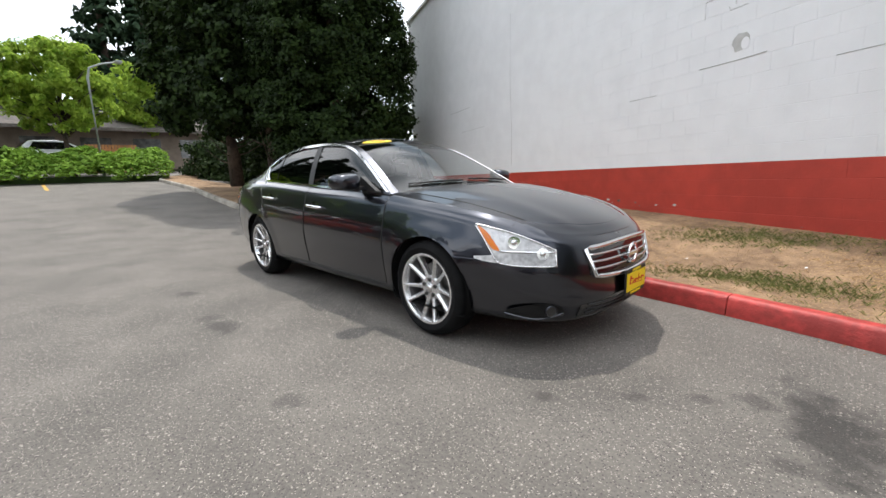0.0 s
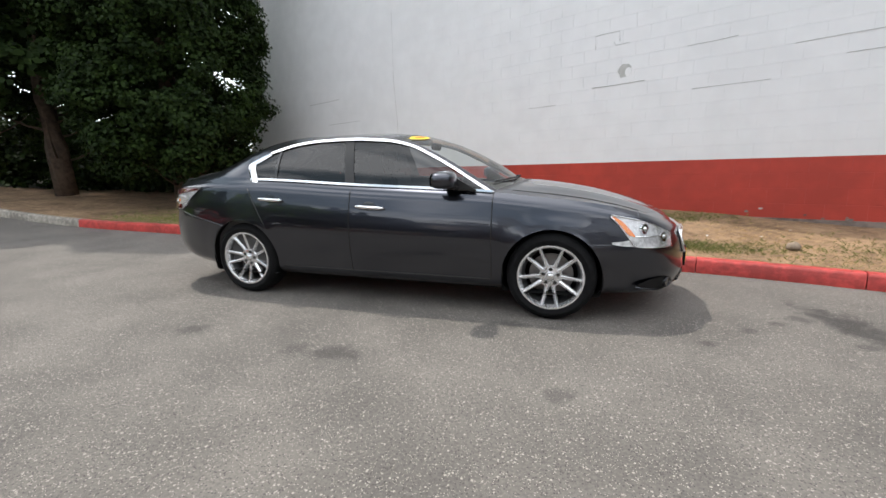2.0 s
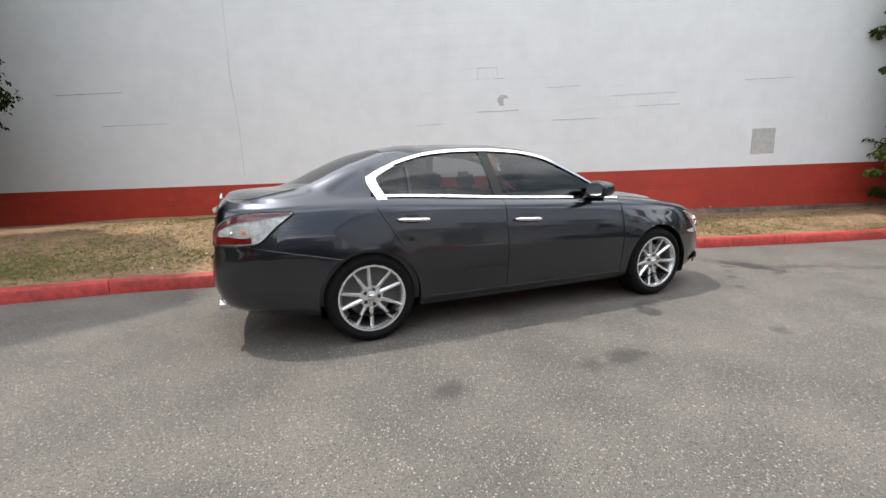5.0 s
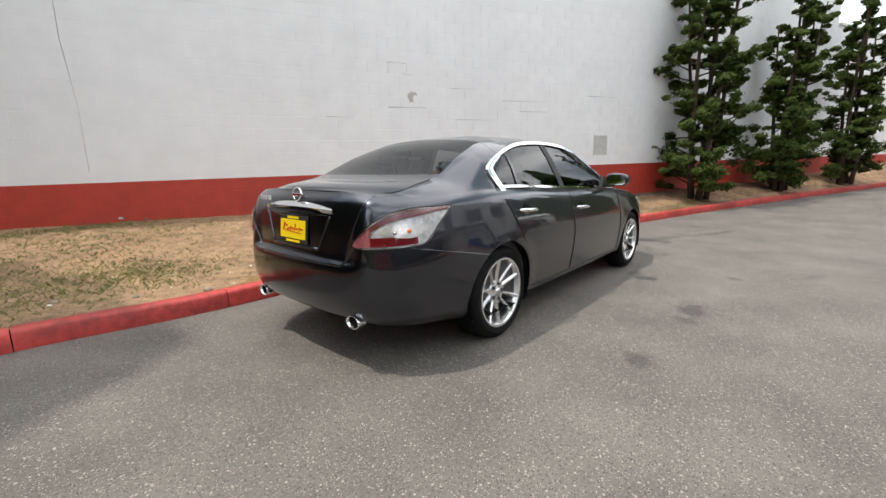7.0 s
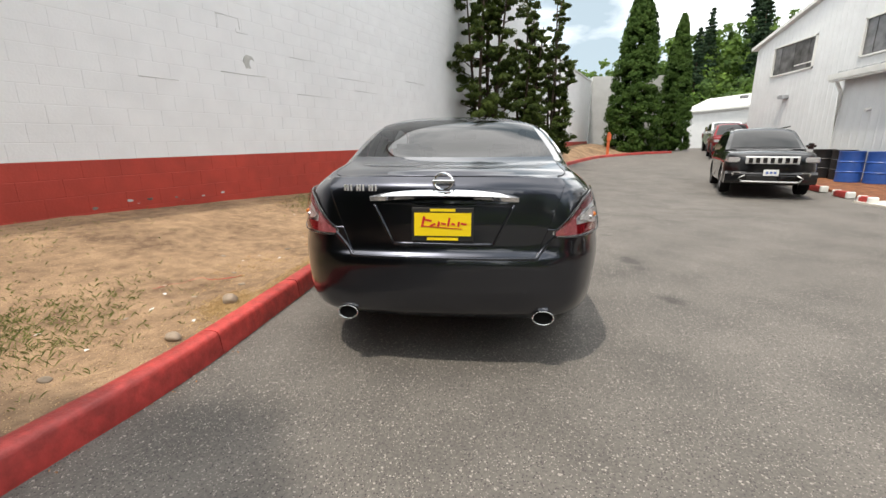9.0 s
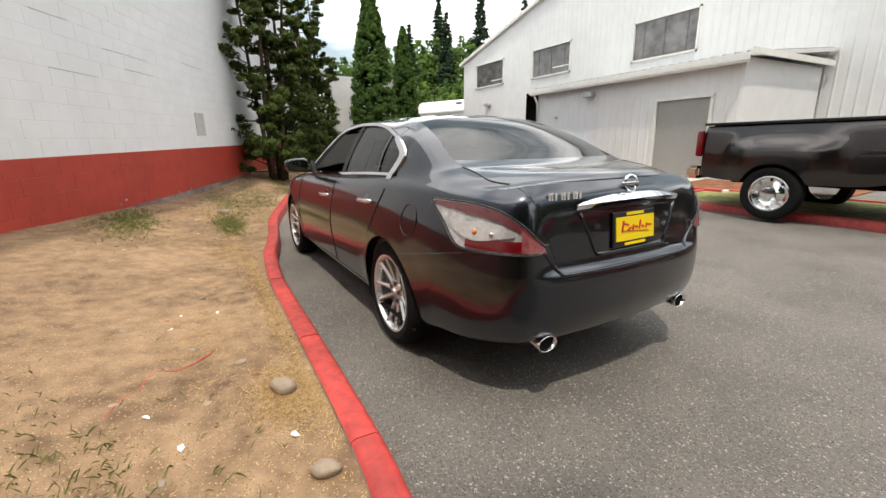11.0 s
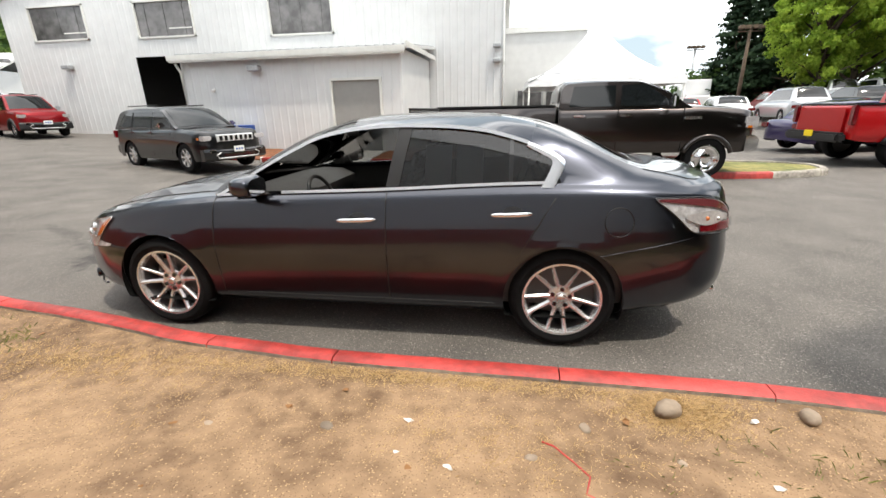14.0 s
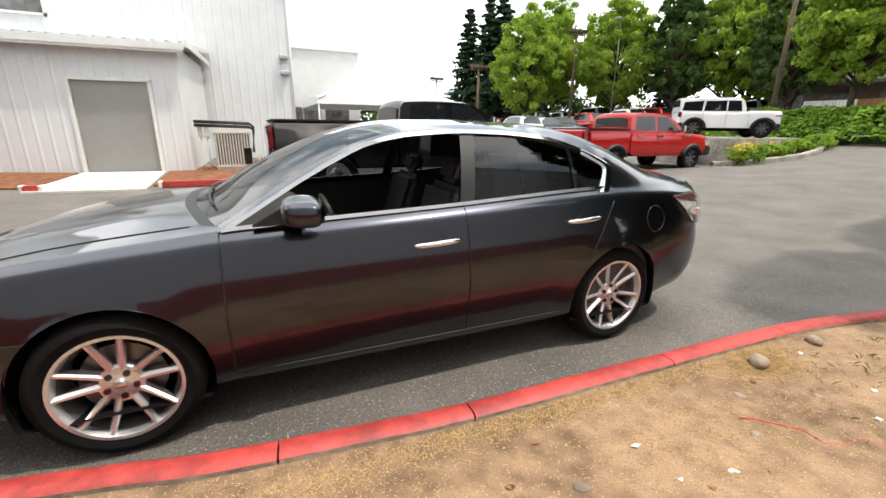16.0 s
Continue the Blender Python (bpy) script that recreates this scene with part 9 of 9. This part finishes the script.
ivy("ivy_bank", "low bright green ivy hedge along the road edge", ((-23.8, -12.5), (-24.2, 3.0)), 1.25, 71, 26, 1300)
ivy("ivy_bank", "low bright green ivy hedge along the road edge", ((-23.5, -9.2), (-20.5, -12.2)), 0.8, 72, n=300)
b2 = bmesh.new()
prism(b2, [(-25.0, -12.6), (-23.1, -12.6), (-23.3, 3.0), (-25.2, 3.0)], "z", 0.0, 1.25)
solid("ivy_mound", b2, M_HILL, "earth mound under the ivy", "ground", kind="structure", smooth=False)
wpl = thing("planter", "raised planter with a low concrete retaining wall", "planter", kind="structure")
b2 = bmesh.new()
prism(b2, [(-14.9, -7.6), (-15.1, -10.8), (-21.5, -12.0), (-23.5, -9.6), (-20.5, -8.0), (-17.5, -7.3)], "z", 0.0, 1.16)
part("retaining_wall", b2, M_CONCRETE, wpl, smooth=False)
ring = [(-14.2, -7.3), (-15.5, -6.75), (-17.5, -6.5), (-20.5, -7.1), (-23.8, -8.9)]
b2 = bmesh.new()
rows = []
for s_, p, q in along(ring, 0.5):
    n = Vector((-q.y, q.x))
    z = ground_z(p.x, p.y)
    rows.append([Vector((p.x + n.x * o, p.y + n.y * o, z + hh)) for o, hh in ((-0.1, -0.05), (-0.1, 0.15), (-0.07, 0.18), (0.07, 0.18), (0.1, -0.05))])
grid(b2, rows)
bmesh.ops.recalc_face_normals(b2, faces=b2.faces)
part("planter_kerb", b2, M_CONCRETE, wpl)
suv("off_roader", "white boxy off-road vehicle with black arches on the planter", pose(-17.4, -9.35, 1.16, 0, 0, 140) @ Matrix.Scale(0.91, 4), M_PAINT_WHITE, L=4.1, W=1.80, H=1.72, wb=2.70, r=0.40, hood=1.14, boxy=True, slots=7, flare=M_BLACK, kind="dark")
rp = random.Random(81)
for k in range(12):
    x = -15.0 - k * 0.62 + rp.uniform(-0.2, 0.2)
    y = -6.95 - 0.10 * max(0, k - 4) ** 1.3 * 0.5 + rp.uniform(-0.15, 0.15)
    b = thing("shrub", "yellow-green flowering shrub in the planter" if k < 3 else "low green shrub in the planter", "shrub", pose(x, y, ground_z(x, y)), "planter shrubs")
    part("stems", limb_mesh([([Vector((0, 0, 0)), Vector((0.2 * math.cos(a), 0.2 * math.sin(a), 0.35))], 0.012, 0.004) for a in range(6)]), M_BARK, b)
    leaf_cloud("leaves", [((rp.gauss(0, 0.20), rp.gauss(0, 0.20), rp.uniform(0.1, 0.62)), 0.16, (0, 0, 1)) for _ in range(16)], 34, 0.10, M_LEAF_IVY if k % 3 else M_LEAF_MAPLE, b, 90 + k)
    if k < 3:
        leaf_cloud("flowers", [((rp.gauss(0, 0.22), rp.gauss(0, 0.22), rp.uniform(0.45, 0.75)), 0.10, (0, 0, 1)) for _ in range(9)], 12, 0.06, M_FLOWER, b, 120 + k)


# lamp posts and poles
def flood_pole(x, y, h, label, wood=True):
    p = thing("light_pole", label, "lamp post", at_ground(x, y), "light poles")
    b2 = bmesh.new()
    tube(b2, [(0, 0, -0.2), (0, 0, h)], [0.15, 0.10], 10)
    part("pole", b2, M_WOOD_POLE if wood else M_GALV, p)
    b2 = bmesh.new()
    tube(b2, [(-0.8, 0, h - 0.2), (0.8, 0, h - 0.2)], 0.05, 6)
    part("cross_arm", b2, M_WOOD_POLE, p)
    for dx in (-0.65, -0.2, 0.25, 0.65):
        b2 = bmesh.new()
        box(b2, (dx, 0.1, h + 0.06), (0.36, 0.42, 0.26), None, 0.05, 2)
        part("floodlight", b2, M_WOOD_POLE, p)
    return p


flood_pole(-27.0, -13.0, 11.0, "tall brown pole with a cross of floodlights")
flood_pole(-18.0, -32.5, 6.2, "tall brown pole with a cross of floodlights")
flood_pole(-23.5, -26.5, 7.8, "tall brown pole with a cross of floodlights")
flood_pole(-20.0, -47.0, 6.4, "slim pole with floodlights beyond the tent", False)
for x, y, h in ((-25.5, -24, 8.0), (-24.3, 0.35, 5.6)):
    p = thing("street_lamp", "slim grey street lamp with a curved arm", "lamp post", at_ground(x, y))
    b2 = bmesh.new()
    tube(b2, [(0, 0, -0.2), (0, 0, h - 0.6), (0.15, 0.1, h - 0.15), (0.6, 0.5, h), (1.2, 1.0, h + 0.05)], [0.08, 0.06, 0.05, 0.045, 0.04], 8)
    part("pole", b2, M_GALV, p)
    b2 = bmesh.new()
    box(b2, (1.35, 1.12, h + 0.04), (0.5, 0.3, 0.12), None, 0.04, 2)
    part("lamp_head", b2, M_GALV, p)

# low brown-roofed building and fences behind the ivy
low = thing("low_building", "long low building with a brown roof and pale walls", "building", at_ground(-36.5, -4.0, 88))
b2 = bmesh.new()
box(b2, (0, 0, 1.2), (26, 7, 2.6))
part("wall", b2, M_BROWNWALL, low, smooth=False)
b2 = bmesh.new()
prism(b2, [(-4.6, 2.4), (0, 3.9), (4.6, 2.4), (4.6, 2.6), (0, 4.15), (-4.6, 2.6)], "x", -13.8, 13.8)
part("roof", b2, M_ROOF_BROWN, low, smooth=False)
for k in range(9):
    b2 = bmesh.new()
    box(b2, (-11.5 + k * 2.8, -3.52, 1.35), (1.6, 0.06, 1.3))
    part("window", b2, M_WINFILM, low, smooth=False)
for y0, mt, lb in ((-9.0, M_CEDAR, "cedar board fence behind the ivy"), (1.5, M_CEDAR, "cedar board fence behind the ivy"), (-11.5, M_TRIM, "white slatted fence behind the ivy")):
    fn = thing("fence", lb, "fence", at_ground(-29.5, y0, 90))
    for k in range(16):
        b2 = bmesh.new()
        box(b2, (-1.2 + k * 0.16, 0, 0.95), (0.13, 0.03, 1.7))
        part("slat", b2, mt, fn, smooth=False)
    for z in (0.45, 1.5):
        b2 = bmesh.new()
        box(b2, (0, 0.04, z), (2.7, 0.04, 0.09))
        part("rail", b2, mt, fn, smooth=False)

# cars of the far lot
rl = random.Random(77)
cols = [(M_PAINT_WHITE, "white"), (M_PAINT_SILVER, "silver"), (M_PAINT_BLACK, "black"), (M_PAINT_RED, "red"), (M_PAINT_WHITE, "white"), (M_PAINT_DEEPRED, "dark red"), (M_PAINT_SILVER, "silver")]
protos = {}
for k in range(20):
    x, y = -13 - (k % 10) * 2.75 + rl.uniform(-0.3, 0.3), -23.0 - (k // 10) * 7 - (k % 10) * -0.4
    mt, nm = cols[k % 7]
    mm = at_ground(x, y, 262 + rl.uniform(-3, 3), dz=0.35)
    if nm in protos:
        copy_thing(protos[nm], mm)
    else:
        protos[nm] = far_car("parked_car", nm + " car parked in the far lot", mm, mt, van=k % 3 == 1, H=1.45 + 0.25 * (k % 3 == 1))
copy_thing(protos["white"], at_ground(-28.5, -1.0, 100, dz=0.5))
bx = thing("box_truck", "white box truck beyond the tent", "truck", at_ground(-17.5, -40, 80))
b2 = bmesh.new()
box(b2, (0, 0, 1.9), (4.5, 2.2, 2.6), None, 0.04)
part("cargo_box", b2, M_PAINT_WHITE, bx)
b2 = bmesh.new()
box(b2, (2.9, 0, 1.2), (1.3, 2.0, 1.5), None, 0.15, 3)
part("cab", b2, M_PAINT_WHITE, bx)
add_wheels(bx, (-1.4, 2.6), 1.05, 0.4, 0.25, "seven")

# ---- nearest blocks of the wall ----
add_blocks()
